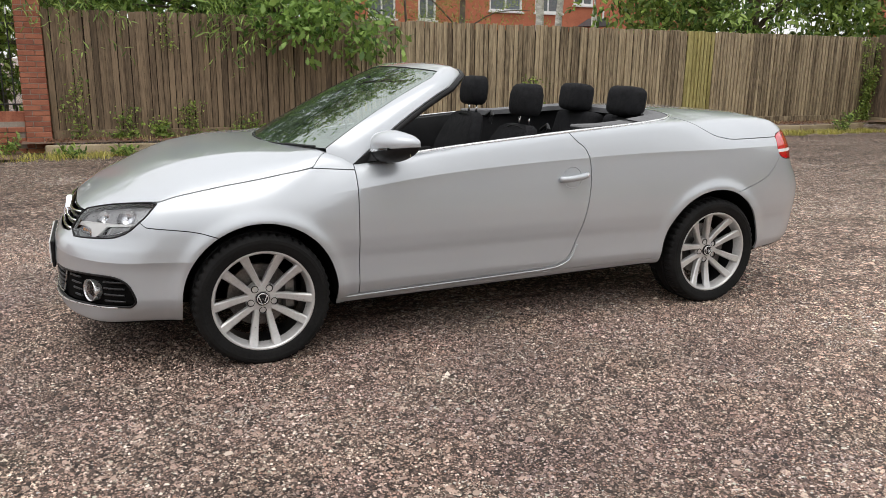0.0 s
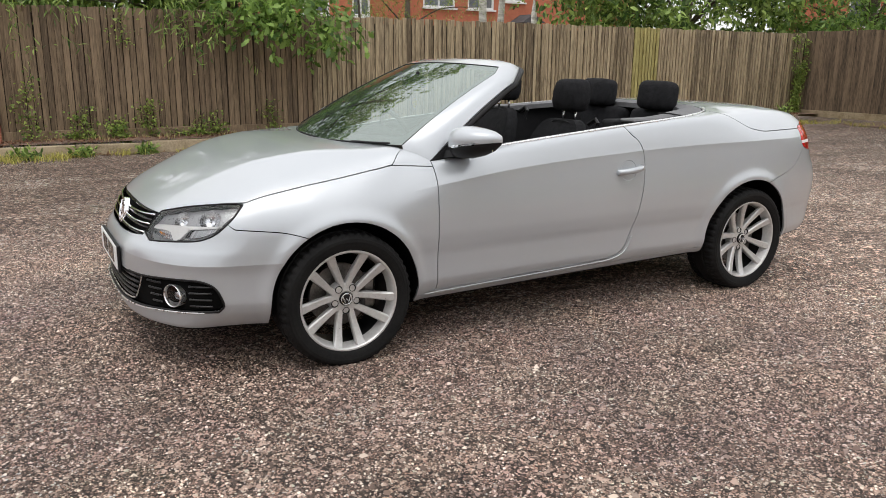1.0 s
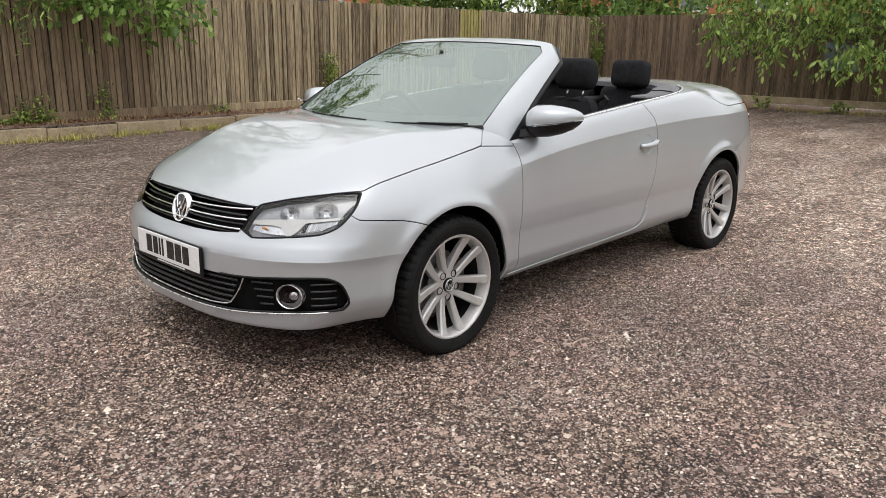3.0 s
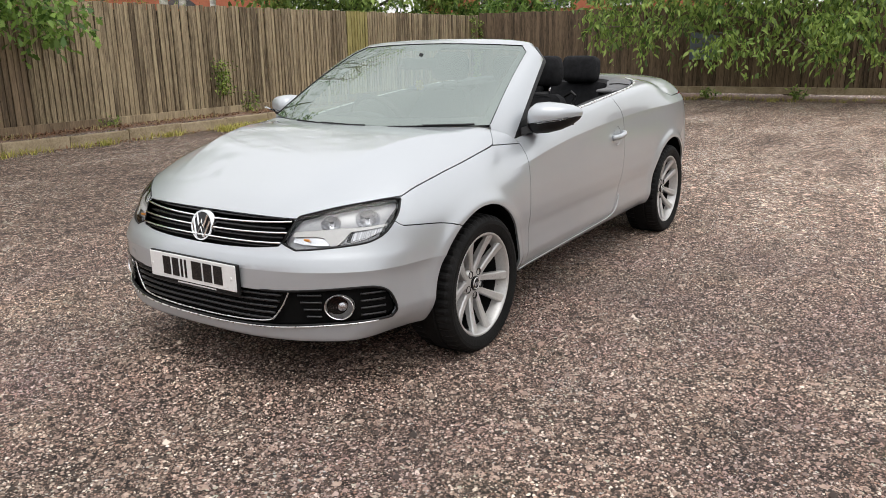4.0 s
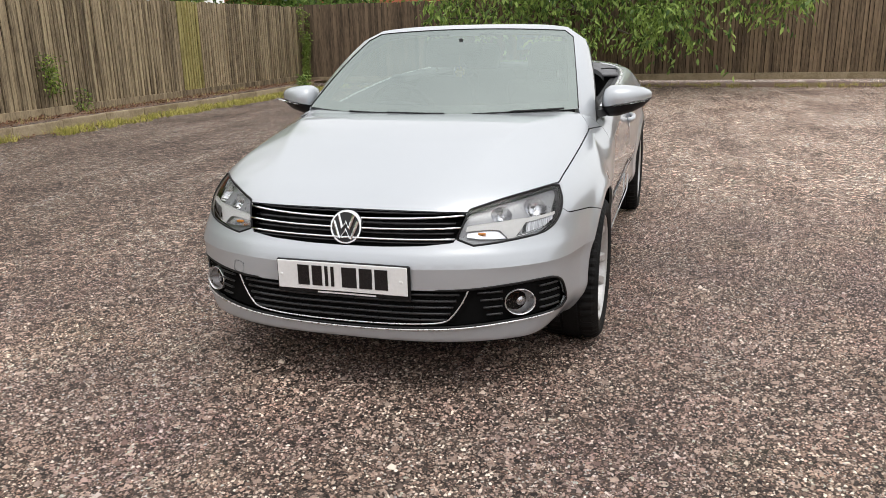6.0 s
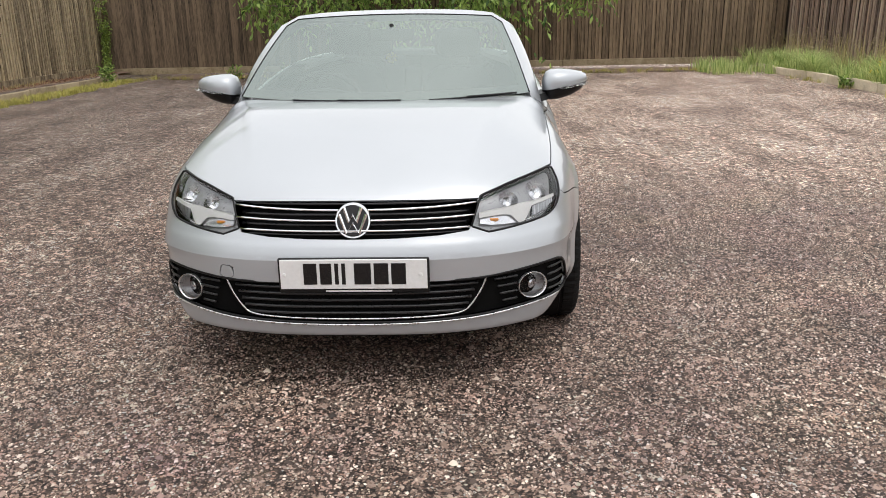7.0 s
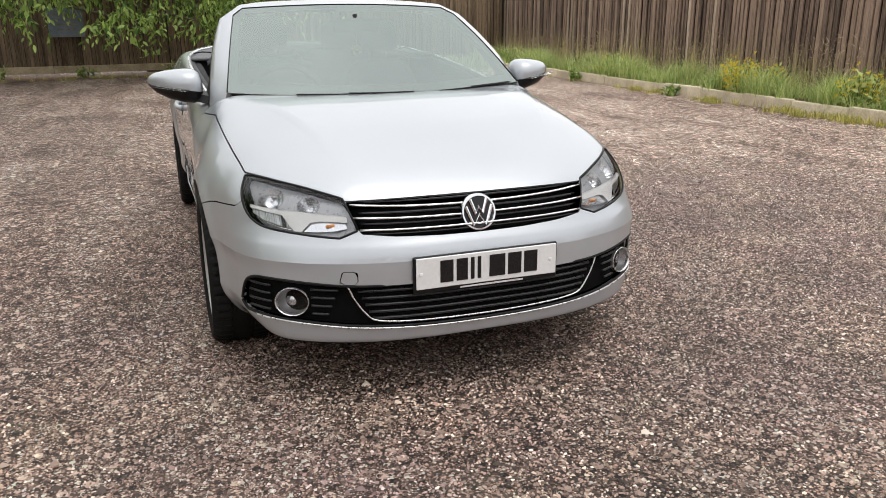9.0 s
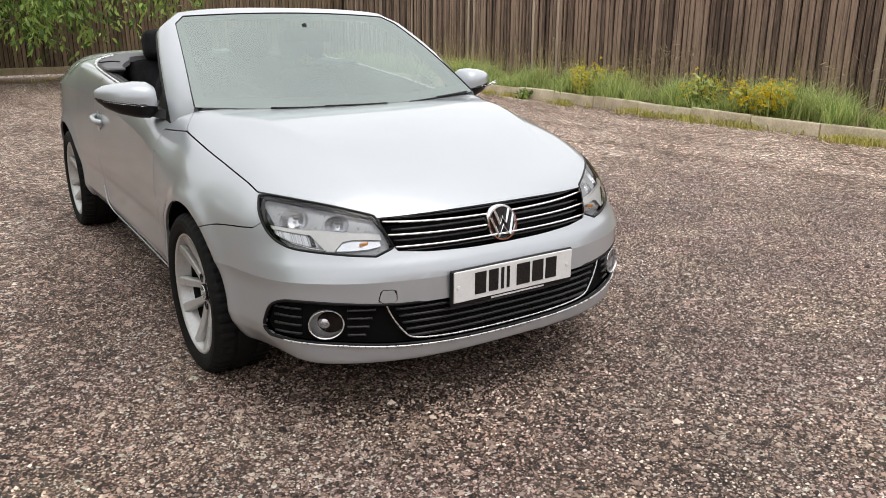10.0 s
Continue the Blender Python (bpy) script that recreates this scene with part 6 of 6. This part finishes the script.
tree("laurel_shrub", (3.6, 10.2, 0), 2.6, cloud(R, (-0.4, 10.2, 2.2), (3.4, 0.7, 0.9), 70), "dense dark shrubs behind the fence", IVY_LEAF, POINTED, 0.15, per=9, length=0.4, girth=0.05, seed=15)
# open pine in front of the house
tree("pine_tree", (6.6, 14.0, 0), 9.5, cloud(R, (6.4, 13.6, 3.2), (2.2, 1.0, 1.4), 60) + cloud(TALL, (4.4, 13.4, 6.4), (2.8, 1.6, 3.6), 100), "open pine with dark branches in front of the house", IVY_LEAF, NARROW, 0.1, per=16, length=0.3, girth=0.09, seed=7, droop=0.0)
# birches
for x, y, lx, g, hgt in ((9.0, 14.2, -0.3, 0.13, 11.0), (9.35, 14.2, 0.75, 0.11, 11.5), (11.2, 15.0, -0.1, 0.1, 12.0)):
    tagged(tree("birch_tree", (x, y, 0), hgt, cloud(R, (x, y, 7.0), (1.6, 1.4, 1.4), 14) + cloud(TALL, (x + 0.6, y - 1.0, 9.0), (2.8, 2.4, 4.2), 46), "silver birch with white peeling bark and hanging sprays", OAK_LEAF, POINTED, 0.1, per=8, length=0.7, droop=0.9, bark=BIRCH, girth=g, seed=int(x * 9), lean=(lx, 0)), group="birches")
# broad willow-leaved tree and backing shrubs towards the corner
tree("broad_tree", (14.5, 12.4, 0), 10.0, cloud(R, (13.8, 11.6, 3.4), (4.6, 1.8, 2.4), 230) + cloud(TALL, (13.6, 11.8, 8.6), (3.2, 1.8, 3.4), 70), "broad tree with hanging narrow leaves", CHERRY_LEAF, POINTED, 0.19, per=11, length=0.5, spread=0.3, girth=0.2, seed=8)
tree("corner_tree", (18.5, 9.5, 0), 5.0, cloud(R, (18.0, 9.0, 3.5), (2.2, 3.2, 2.4), 120), "dense green tree beyond the corner of the fences", OAK_LEAF, POINTED, 0.19, per=10, length=0.5, spread=0.3, girth=0.2, seed=18)
# cherry tree behind the east fence with low hanging branches
drape = []
for k in range(140):
    y = R.uniform(-3.6, 4.2)
    low = 1.55 - 0.55 * math.sin((y + 3.6) / 7.8 * math.pi) + (0.35 if y < -1.5 else 0)
    drape.append((R.uniform(11.3, 13.2), y, max(R.uniform(low, 3.2), 0.95)))
tree("cherry_tree", (15.9, 0.8, 0), 4.6, drape + cloud(R, (13.6, 0.5, 3.8), (2.4, 4.4, 1.5), 60) + cloud(TALL, (13.5, 0.3, 2.75), (0.9, 4.2, 0.75), 70), "cherry tree with drooping leafy branches over the fence", CHERRY_LEAF, POINTED, 0.13, per=11, length=0.42, spread=0.18, girth=0.2, seed=9, droop=1.1)


# ---- fallen leaves on the bed ----
LITTER = leafy("dead_leaf_brown", (0.09, 0.045, 0.025), (0.42, 0.24, 0.15), rough=0.8)
L = np.random.default_rng(33)
fallen = np.column_stack([L.uniform(-2.6, 13.9, 5200), 7.87 + 0.44 * L.uniform(0, 1, 5200) ** 0.8, L.uniform(0.165, 0.195, 5200)])
strewn = np.column_stack([L.uniform(-2.8, 12.0, 700), 7.74 - np.abs(L.normal(0, 0.12, 700)), np.full(700, 0.012)])
fallen = np.vstack([fallen, strewn])
tagged(leaves("leaf_litter", fallen, np.column_stack([L.normal(0, 1, (len(fallen), 2)), np.full(len(fallen), 0.1)]), 0.05, POINTED, LITTER, None, "", L, 0.0), "brown fallen leaves strewn along the bed", "leaf litter", kind="stuff")

# ---- ivy on the fence ----
def ivy(x, foot, top, width, n, seed):
    rng = np.random.default_rng(seed)
    t = thing("ivy", "small-leaved ivy climbing the fence boards", "ivy", at=(x, 8.3, 0.16))
    at, toward = [], []
    stems = max(2, int(width / 0.12))
    for k in range(stems):
        h = rng.uniform(0.45, 1.0) * (top - foot)
        sway = rng.uniform(-width, width) / 2
        line = [(sway * q + 0.05 * math.sin(q * 7 + k), -0.02, foot + h * q - 0.12) for q in np.linspace(0, 1, 9)]
        part("stem", tube(bmesh.new(), line, 0.006, 5), BARK, t)
        for _ in range(n * 3 // stems):
            q = rng.uniform(0, 1)
            p = line[int(q * 8)]
            at.append((p[0] + rng.normal(0, 0.085), -0.03 - abs(rng.normal(0, 0.04)), p[2] + rng.normal(0, 0.05)))
            toward.append((rng.normal(0, 0.4), -0.8, 0.1))
    leaves("ivy_leaves", at, toward, 0.048, HEART, IVY_LEAF, t, "", rng, 0.3)


for x, foot, top, w, n, sd in ((-2.2, 0.1, 1.2, 0.2, 80, 1), (-1.45, 0.1, 0.95, 0.18, 60, 2), (-0.98, 0.1, 0.62, 0.35, 110, 3), (-0.62, 0.1, 0.72, 0.25, 90, 4), (-1.6, 0.1, 0.3, 0.7, 80, 21), (0.0, 0.1, 0.28, 0.9, 90, 22), (0.12, 0.1, 0.52, 0.16, 40, 5), (0.4, 0.1, 0.62, 0.2, 50, 6), (1.25, 0.1, 0.85, 0.12, 60, 7), (3.0, 0.1, 0.3, 0.5, 24, 8), (5.35, 0.5, 1.15, 0.3, 110, 9), (5.9, 0.1, 0.5, 0.4, 40, 12), (13.95, 0.2, 2.1, 0.6, 640, 10), (-0.9, 1.45, 2.05, 0.15, 30, 13)):
    ivy(x, foot, top, w, n, sd)


# ---- grass, weeds and flowers ----
def blades(name, at, height, width, material, label, rng, category="grass", lean=0.35, mound=0.0):
    at = np.array(at)
    n = len(at)
    h = height * rng.uniform(0.45, 1.3, n) * (1 + mound * np.sin(at[:, 0] * 3.7 + 1.4 * np.sin(at[:, 0] * 1.9) + at[:, 1] * 2.3))
    yaw = rng.uniform(0, 2 * np.pi, n)
    d = np.stack([np.cos(yaw), np.sin(yaw), np.zeros(n)], -1) * (lean * rng.uniform(0.2, 1.6, n) * h)[:, None]
    s = np.stack([-np.sin(yaw), np.cos(yaw), np.zeros(n)], -1) * (width * rng.uniform(0.6, 1.3, n))[:, None]
    up = np.stack([np.zeros(n), np.zeros(n), h], -1)
    rows = [at - s, at + s, at + up * 0.55 + d * 0.3 + s * 0.8, at + up * 0.55 + d * 0.3 - s * 0.8, at + up * 0.9 + d]
    v = np.stack(rows, 1).reshape(-1, 3)
    loops = (np.arange(n)[:, None] * 5 + np.array([0, 1, 2, 3, 3, 2, 4])).ravel()
    me = bpy.data.meshes.new(name)
    me.vertices.add(len(v))
    me.vertices.foreach_set("co", v.ravel())
    me.loops.add(len(loops))
    me.loops.foreach_set("vertex_index", loops.astype(np.int32))
    me.polygons.add(2 * n)
    me.polygons.foreach_set("loop_start", (np.arange(n)[:, None] * 7 + np.array([0, 4])).ravel().astype(np.int32))
    me.update(calc_edges=True)
    me.materials.append(material)
    return tagged(new(name, me), label, category, kind="stuff")


def clumps(rng, n, each, x0, x1, y0, y1, z, spread=0.07):
    c = np.stack([rng.uniform(x0, x1, n), rng.uniform(y0, y1, n)], -1)
    p = np.repeat(c, each, 0) + rng.normal(0, spread, (n * each, 2))
    p[:, 1] = np.clip(p[:, 1], y0 - 0.05, y1 + 0.05)
    return np.column_stack([p, np.full(len(p), z)])


G = np.random.default_rng(21)
verge = clumps(G, 520, 44, -3.0, 14.9, -8.0, -7.0, 0.08, 0.06)
blades("long_grass", verge, 0.33, 0.0055, GRASS, "long green and straw-coloured grass on the verge", G, lean=0.95, mound=0.45)
blades("seeding_grass", clumps(G, 150, 12, -2.0, 14.5, -8.0, -7.3, 0.11), 0.78, 0.0028, STRAW, "tall dry grass stems gone to seed", G, lean=0.25)
heads = clumps(G, 120, 16, -2.0, 14.5, -8.0, -7.3, 0.11, 0.16)
heads[:, 2] += G.uniform(0.3, 0.85, len(heads)) * (0.75 + 0.25 * np.sin(heads[:, 0] * 2.1))
tagged(leaves("seed_heads", heads, np.column_stack([G.normal(0, 0.6, (len(heads), 2)), np.full(len(heads), 0.8)]), 0.075, NARROW, SEED, None, "", G, 0.3), "brownish seed heads of tall grass on the verge", "grass", kind="stuff")
spill = np.vstack([clumps(G, 7, 36, x - 0.3, x + 0.35, -7.0, -6.62, 0.0) for x in (5.1, 3.45, 3.0, 2.5, 1.9, 0.55, 0.2, 6.8, -0.6)])
blades("kerb_grass", np.vstack([clumps(G, 46, 24, -2.8, 4, 7.5, 7.73, 0.0), clumps(G, 190, 26, 4.5, 13.5, 7.25, 7.73, 0.0), clumps(G, 30, 18, -4.0, -1.5, 7.2, 7.7, 0.0), clumps(G, 20, 20, -1.5, 12.5, -6.95, -6.72, 0.0), spill, clumps(G, 110, 16, 13.6, 14.3, -6.5, 7.5, 0.0)]), 0.095, 0.005, KERB_WEED, "weedy yellow-green grass at the foot of the kerb", G, lean=0.8)
blades("bed_grass", clumps(G, 60, 14, -2.6, 13.8, 7.95, 8.27, 0.16), 0.09, 0.005, STRAW, "sparse yellowed grass in the bed", G)
blades("corner_grass", clumps(G, 60, 26, 12.6, 15.0, -7.0, -5.6, 0.0), 0.28, 0.006, GRASS, "long grass in the corner of the yard", G)


def weed(x, y, z, n, radius, high, seed, flowers=0):
    rng = np.random.default_rng(seed)
    t = thing("flowering_weed" if flowers else "leafy_weed", "bushy weed with yellow flower heads on the verge" if flowers else "low broad-leaved weed by the kerb", "weed", at=(x, y, z))
    at, toward, tips = [], [], []
    for k in range(max(5, n // 14)):
        a, r = rng.uniform(0, 2 * np.pi), radius * math.sqrt(rng.uniform(0, 1))
        tip = np.array((r * math.cos(a), r * math.sin(a), high * rng.uniform(0.5, 1.0)))
        part("stem", tube(bmesh.new(), [(tip[0] * 0.3, tip[1] * 0.3, -0.02), tuple(tip * (0.7, 0.7, 0.6)), tuple(tip)], 0.004, 5), IVY_STEM, t)
        tips.append(tip)
        for q in rng.uniform(0.1, 1, 14):
            at.append(tip * (0.3 + 0.7 * q, 0.3 + 0.7 * q, q) + rng.normal(0, 0.03, 3))
            toward.append((tip[0], tip[1], 0.2))
    tagged(leaves("leaf_mass", at, toward, 0.09, POINTED, GRASS if flowers else CHERRY_LEAF, t, "", rng, 0.0), kind="stuff")
    if flowers:
        c = [np.array(tips[i % len(tips)]) * (1, 1, rng.uniform(0.45, 1.0)) + rng.normal(0, 0.06, 3) for i in range(flowers)]
        at = [p + (0, 0, 0.02) for p in c for _ in range(6)]
        toward = [(math.cos(a), math.sin(a), 0.5) for _ in c for a in np.linspace(0, 5.2, 6)]
        tagged(leaves("bloom", at, toward, 0.036, POINTED, PETAL, t, "", rng, 0.0), "yellow flower heads", kind="stuff")


IVY_STEM = surface("green_stem", (0.05, 0.08, 0.02), (0.1, 0.14, 0.04), scale=20, rough=0.7)
for k, (x, y, fl) in enumerate(((5.0, -7.18, 170), (5.35, -7.45, 120), (4.75, -7.5, 110), (1.75, -7.15, 300), (2.05, -7.25, 200), (2.8, -7.1, 70), (2.95, -7.4, 40), (8.6, -7.3, 40), (0.2, -7.4, 40))):
    weed(x, y, 0.08, 150, 0.27, 0.48, 40 + k, fl)
for k, (x, y, z) in enumerate(((6.1, -6.78, 0.0), (9.2, -6.85, 0.05), (-1.55, 7.6, 0.0), (-0.75, 7.62, 0.0), (-2.3, 7.58, 0.0), (-3.4, 7.4, 0.0), (-3.1, 7.9, 0.05), (13.2, 8.0, 0.15), (12.6, 7.6, 0.0), (-3.8, 7.0, 0.0), (-4.4, 7.5, 0.0), (14.0, 5.2, 0.0), (14.1, 3.9, 0.0), (14.0, 2.2, 0.0), (14.2, 0.4, 0.0))):
    weed(x, y, z, 120, 0.22 if k > 1 else 0.16, 0.13 if k < 5 else 0.3, 70 + k)

# ---- brick pier, low wall and railings by the fence ----
rng = random.Random(8)
brick = bpy.data.meshes.new("brick")
bm = box(bmesh.new(), (0.215, 0.1025, 0.065), (0, 0, 0), 0.004)
bm.to_mesh(brick)
bm.free()
brick.materials.append(BRICK)
pier = tagged(new("wall_pier"), "red brick gate pier beside the fence", "pier", kind="structure")
part("mortar_core", box(bmesh.new(), (0.305, 0.305, 2.3), (-2.68, 8.38, 1.15)), MORTAR, pier)
low_wall = tagged(new("wall_low"), "low red brick wall under iron railings", "wall", kind="structure")
part("mortar_core", box(bmesh.new(), (3.4, 0.2, 0.44), (-4.55, 8.38, 0.22)), MORTAR, low_wall)
for c in range(30):
    z = 0.035 + c * 0.075
    for k in range(4):
        a = 90 * k
        ob = new("brick", brick)
        ob.parent = pier
        flip = 1 if c % 2 else -1
        off = Matrix.Rotation(radians(a), 4, "Z") @ Matrix.Translation((flip * 0.0563, -0.1125, 0))
        ob.matrix_local = Matrix.Translation((-2.68, 8.38, z)) @ off @ pose(0, rng.uniform(-0.002, 0.002), 0, 0, 0, rng.uniform(-0.4, 0.4))
for c in range(6):
    for k in range(15):
        ob = new("brick", brick)
        ob.parent = low_wall
        top = c == 5
        if top:
            ob.matrix_local = pose(-2.9 - k * 0.075, 8.38, 0.475, 0, 90, 90)
        else:
            ob.matrix_local = pose(-2.96 - k * 0.225 - (0.1125 if c % 2 else 0), 8.29 + rng.uniform(-0.002, 0.002), 0.035 + c * 0.075)
rail = thing("iron_railing", "black iron railing with pale spear tips on the low wall", "railing", at=(-4.4, 8.4, 0.53))
for z in (0.15, 1.25):
    part("rail", box(bmesh.new(), (3.1, 0.03, 0.02), (0, 0, z), 0.003), IRON, rail)
for k in range(22):
    x = 1.45 - k * 0.135
    bar = part("bar", tube(bmesh.new(), [(x, 0, -0.02), (x, 0, 1.38)], 0.009, 6), IRON, rail)
    part("spear_tip", lathe(bmesh.new(), [(0.01, 1.37), (0.014, 1.4), (0.0, 1.5)], "z", 6, (x, 0, 0))[0], WHITE_PAINT, bar, "pale spear tip")

# ---- sign on the east fence ----
sign = thing("sign_board", "faded blue-grey notice board fixed to the fence", "sign", at=(14.55, 2.5, 1.15))
part("panel", box(bmesh.new(), (0.03, 0.7, 0.6), (-0.04, 0, 0), 0.004), SIGN_BLUE, sign)
for z, w in ((0.16, 0.5), (0.06, 0.44), (-0.04, 0.5), (-0.14, 0.36)):
    part("writing_bar", box(bmesh.new(), (0.004, w, 0.035), (-0.057, 0, z)), STEEL, sign)


# ---- the house behind the fence ----
house = thing("house", "two-storey red brick house with white windows behind the trees", "house", at=(15, 25, 0))
HX0, HX1 = 7.2, 24.3
openings = [(8.3, 2.9, 1.1, 1.35), (10.15, 2.9, 0.75, 1.35), (13.6, 3.35, 1.5, 1.2), (15.6, 3.35, 1.3, 1.2), (17.3, 3.72, 1.0, 1.1), (22.7, 3.55, 0.5, 1.1)]
openings.sort()
bm = bmesh.new()
x = HX0
for ox, oz, w, h in openings:
    box(bm, (ox - w / 2 - x, 0.3, 7.0), ((ox - w / 2 + x) / 2 - 15, 0, 3.5))
    box(bm, (w, 0.3, oz), (ox - 15, 0, oz / 2))
    box(bm, (w, 0.3, 7.0 - oz - h), (ox - 15, 0, (7.0 + oz + h) / 2))
    x = ox + w / 2
box(bm, (HX1 - x, 0.3, 7.0), ((HX1 + x) / 2 - 15, 0, 3.5))
part("wall", bm, FAR_BRICK, house, "red brick wall")
for x in (HX1 - 15.15, HX0 - 14.85):
    part("side_wall", box(bmesh.new(), (0.3, 8, 7.0), (x, 4.15, 3.5)), FAR_BRICK, house)
part("roof", loft(bmesh.new(), [[Vector((x - 15, y, z)) for y, z in ((-0.5, 6.9), (4, 9.6), (8.6, 6.9))] for x in (HX0 - 0.3, HX1 + 0.3)]), SLATE, house, "dark slate roof")
for ox, oz, w, h in openings:
    win = new("window")
    win.parent = house
    win.location = (ox - 15, -0.08, oz)
    bm = bmesh.new()
    for sx in (-1, 1):
        box(bm, (0.08, 0.1, h), (sx * (w / 2 - 0.04), 0, h / 2), 0.006)
    for z in (0.04, h - 0.04):
        box(bm, (w - 0.16, 0.1, 0.08), (0, 0, z), 0.006)
    box(bm, (0.06, 0.09, h - 0.16), (0, 0, h / 2), 0.006)
    part("frame", bm, WHITE_PAINT, win, "white window frame")
    part("sill", box(bmesh.new(), (w + 0.12, 0.18, 0.07), (0, -0.08, -0.035), 0.008), WHITE_PAINT, win)
    for sx in (-1, 1):
        part("pane", box(bmesh.new(), (w / 2 - 0.11, 0.02, h - 0.16), (sx * (w / 4 - 0.025), 0.02, h / 2)), PANE, win)
part("downpipe", tube(bmesh.new(), [(HX1 - 15.1, -0.2, 0), (HX1 - 15.1, -0.2, 6.9)], 0.05, 8), IRON, house)
part("porch_roof", loft(bmesh.new(), [[Vector((2.6 - 0.6, y, 2.85)), Vector((2.6, y, 3.2)), Vector((2.6 + 0.6, y, 2.85))] for y in (-1.2, -0.15)]), SLATE, house, "small gabled porch roof")
part("finial", tube(bmesh.new(), [(2.6, -1.2, 3.15), (2.6, -1.2, 3.45)], 0.04, 6), WHITE_PAINT, house)
other = thing("far_house", "red brick house beyond the east fence", "house", at=(26, 12, 0))
part("wall", box(bmesh.new(), (6, 12, 6.5), (3, 0, 3.25)), FAR_BRICK, other)
part("roof", loft(bmesh.new(), [[Vector((x, y, z)) for x, z in ((-0.4, 6.4), (3, 9), (6.4, 6.4))] for y in (-6.3, 6.3)]), SLATE, other)
for y in (-3.4, -0.4, 2.6):
    win = new("window")
    win.parent = other
    win.location = (-0.02, y, 2.6)
    part("frame", box(bmesh.new(), (0.08, 1.2, 1.3), (0, 0, 0.65), 0.01), WHITE_PAINT, win)
    part("pane", box(bmesh.new(), (0.1, 1.04, 1.14), (0, 0, 0.65)), PANE, win)


# ---- loose chippings on the yard where one walks ----
def chippings(name, n, seed, small, big, label):
    rng = np.random.default_rng(seed)
    x, y = rng.uniform(-5.8, 2.8, n * 6), rng.uniform(-5.2, 3.4, n * 6)
    reach = np.hypot(x + 1.6, y + 1.0) + rng.normal(0, 0.3, len(x))
    want = np.clip((4.0 - reach) / 1.4, 0, 1) * (1 - 0.8 * np.clip((y - 0.6) / 0.8, 0, 1) * np.clip((x + 2.6) / 2.4, 0, 1)) * np.where(x > 1.6, 0.6, 1)
    keep = np.nonzero(((np.abs(x) > 1.6) | (np.abs(y) > 0.4)) & (rng.uniform(0, 1, len(x)) < want))[0][:n]
    x, y = x[keep], y[keep]
    n = len(x)
    size = small + (big - small) * rng.uniform(0, 1, n) ** 1.8
    ico = np.array([(0, 0, 1), (0.9, 0, 0.25), (0.28, 0.86, 0.2), (-0.73, 0.53, 0.3), (-0.73, -0.53, 0.22), (0.28, -0.86, 0.28)]) - (0, 0, 0.25)
    tri = np.array([(0, 1, 2), (0, 2, 3), (0, 3, 4), (0, 4, 5), (0, 5, 1)])
    p = ico[None] * rng.uniform(0.7, 1.25, (n, 6, 1)) * size[:, None, None] * np.stack([rng.uniform(0.8, 1.4, n), rng.uniform(0.7, 1.0, n), rng.uniform(0.75, 1.2, n)], -1)[:, None, :]
    t = rng.uniform(0, 2 * np.pi, n)
    c, s = np.cos(t)[:, None], np.sin(t)[:, None]
    q = np.stack([p[..., 0] * c - p[..., 1] * s + x[:, None], p[..., 0] * s + p[..., 1] * c + y[:, None], p[..., 2] + (size * rng.uniform(-0.1, 0.3, n))[:, None]], -1)
    f = (np.arange(n)[:, None, None] * 6 + tri[None]).reshape(-1)
    me = bpy.data.meshes.new(name)
    me.vertices.add(n * 6)
    me.vertices.foreach_set("co", q.ravel())
    me.loops.add(len(f))
    me.loops.foreach_set("vertex_index", f.astype(np.int32))
    me.polygons.add(len(f) // 3)
    me.polygons.foreach_set("loop_start", np.arange(0, len(f), 3, dtype=np.int32))
    me.update(calc_edges=True)
    me.materials.append(STONES)
    me.shade_smooth()
    return tagged(new(name, me), label, "gravel", kind="stuff")


chippings("loose_gravel", 300000, 31, 0.0034, 0.0086, "pale, pink and grey loose chippings")
chippings("loose_pebbles", 1800, 37, 0.01, 0.019, "larger pale pebbles scattered on the chippings")
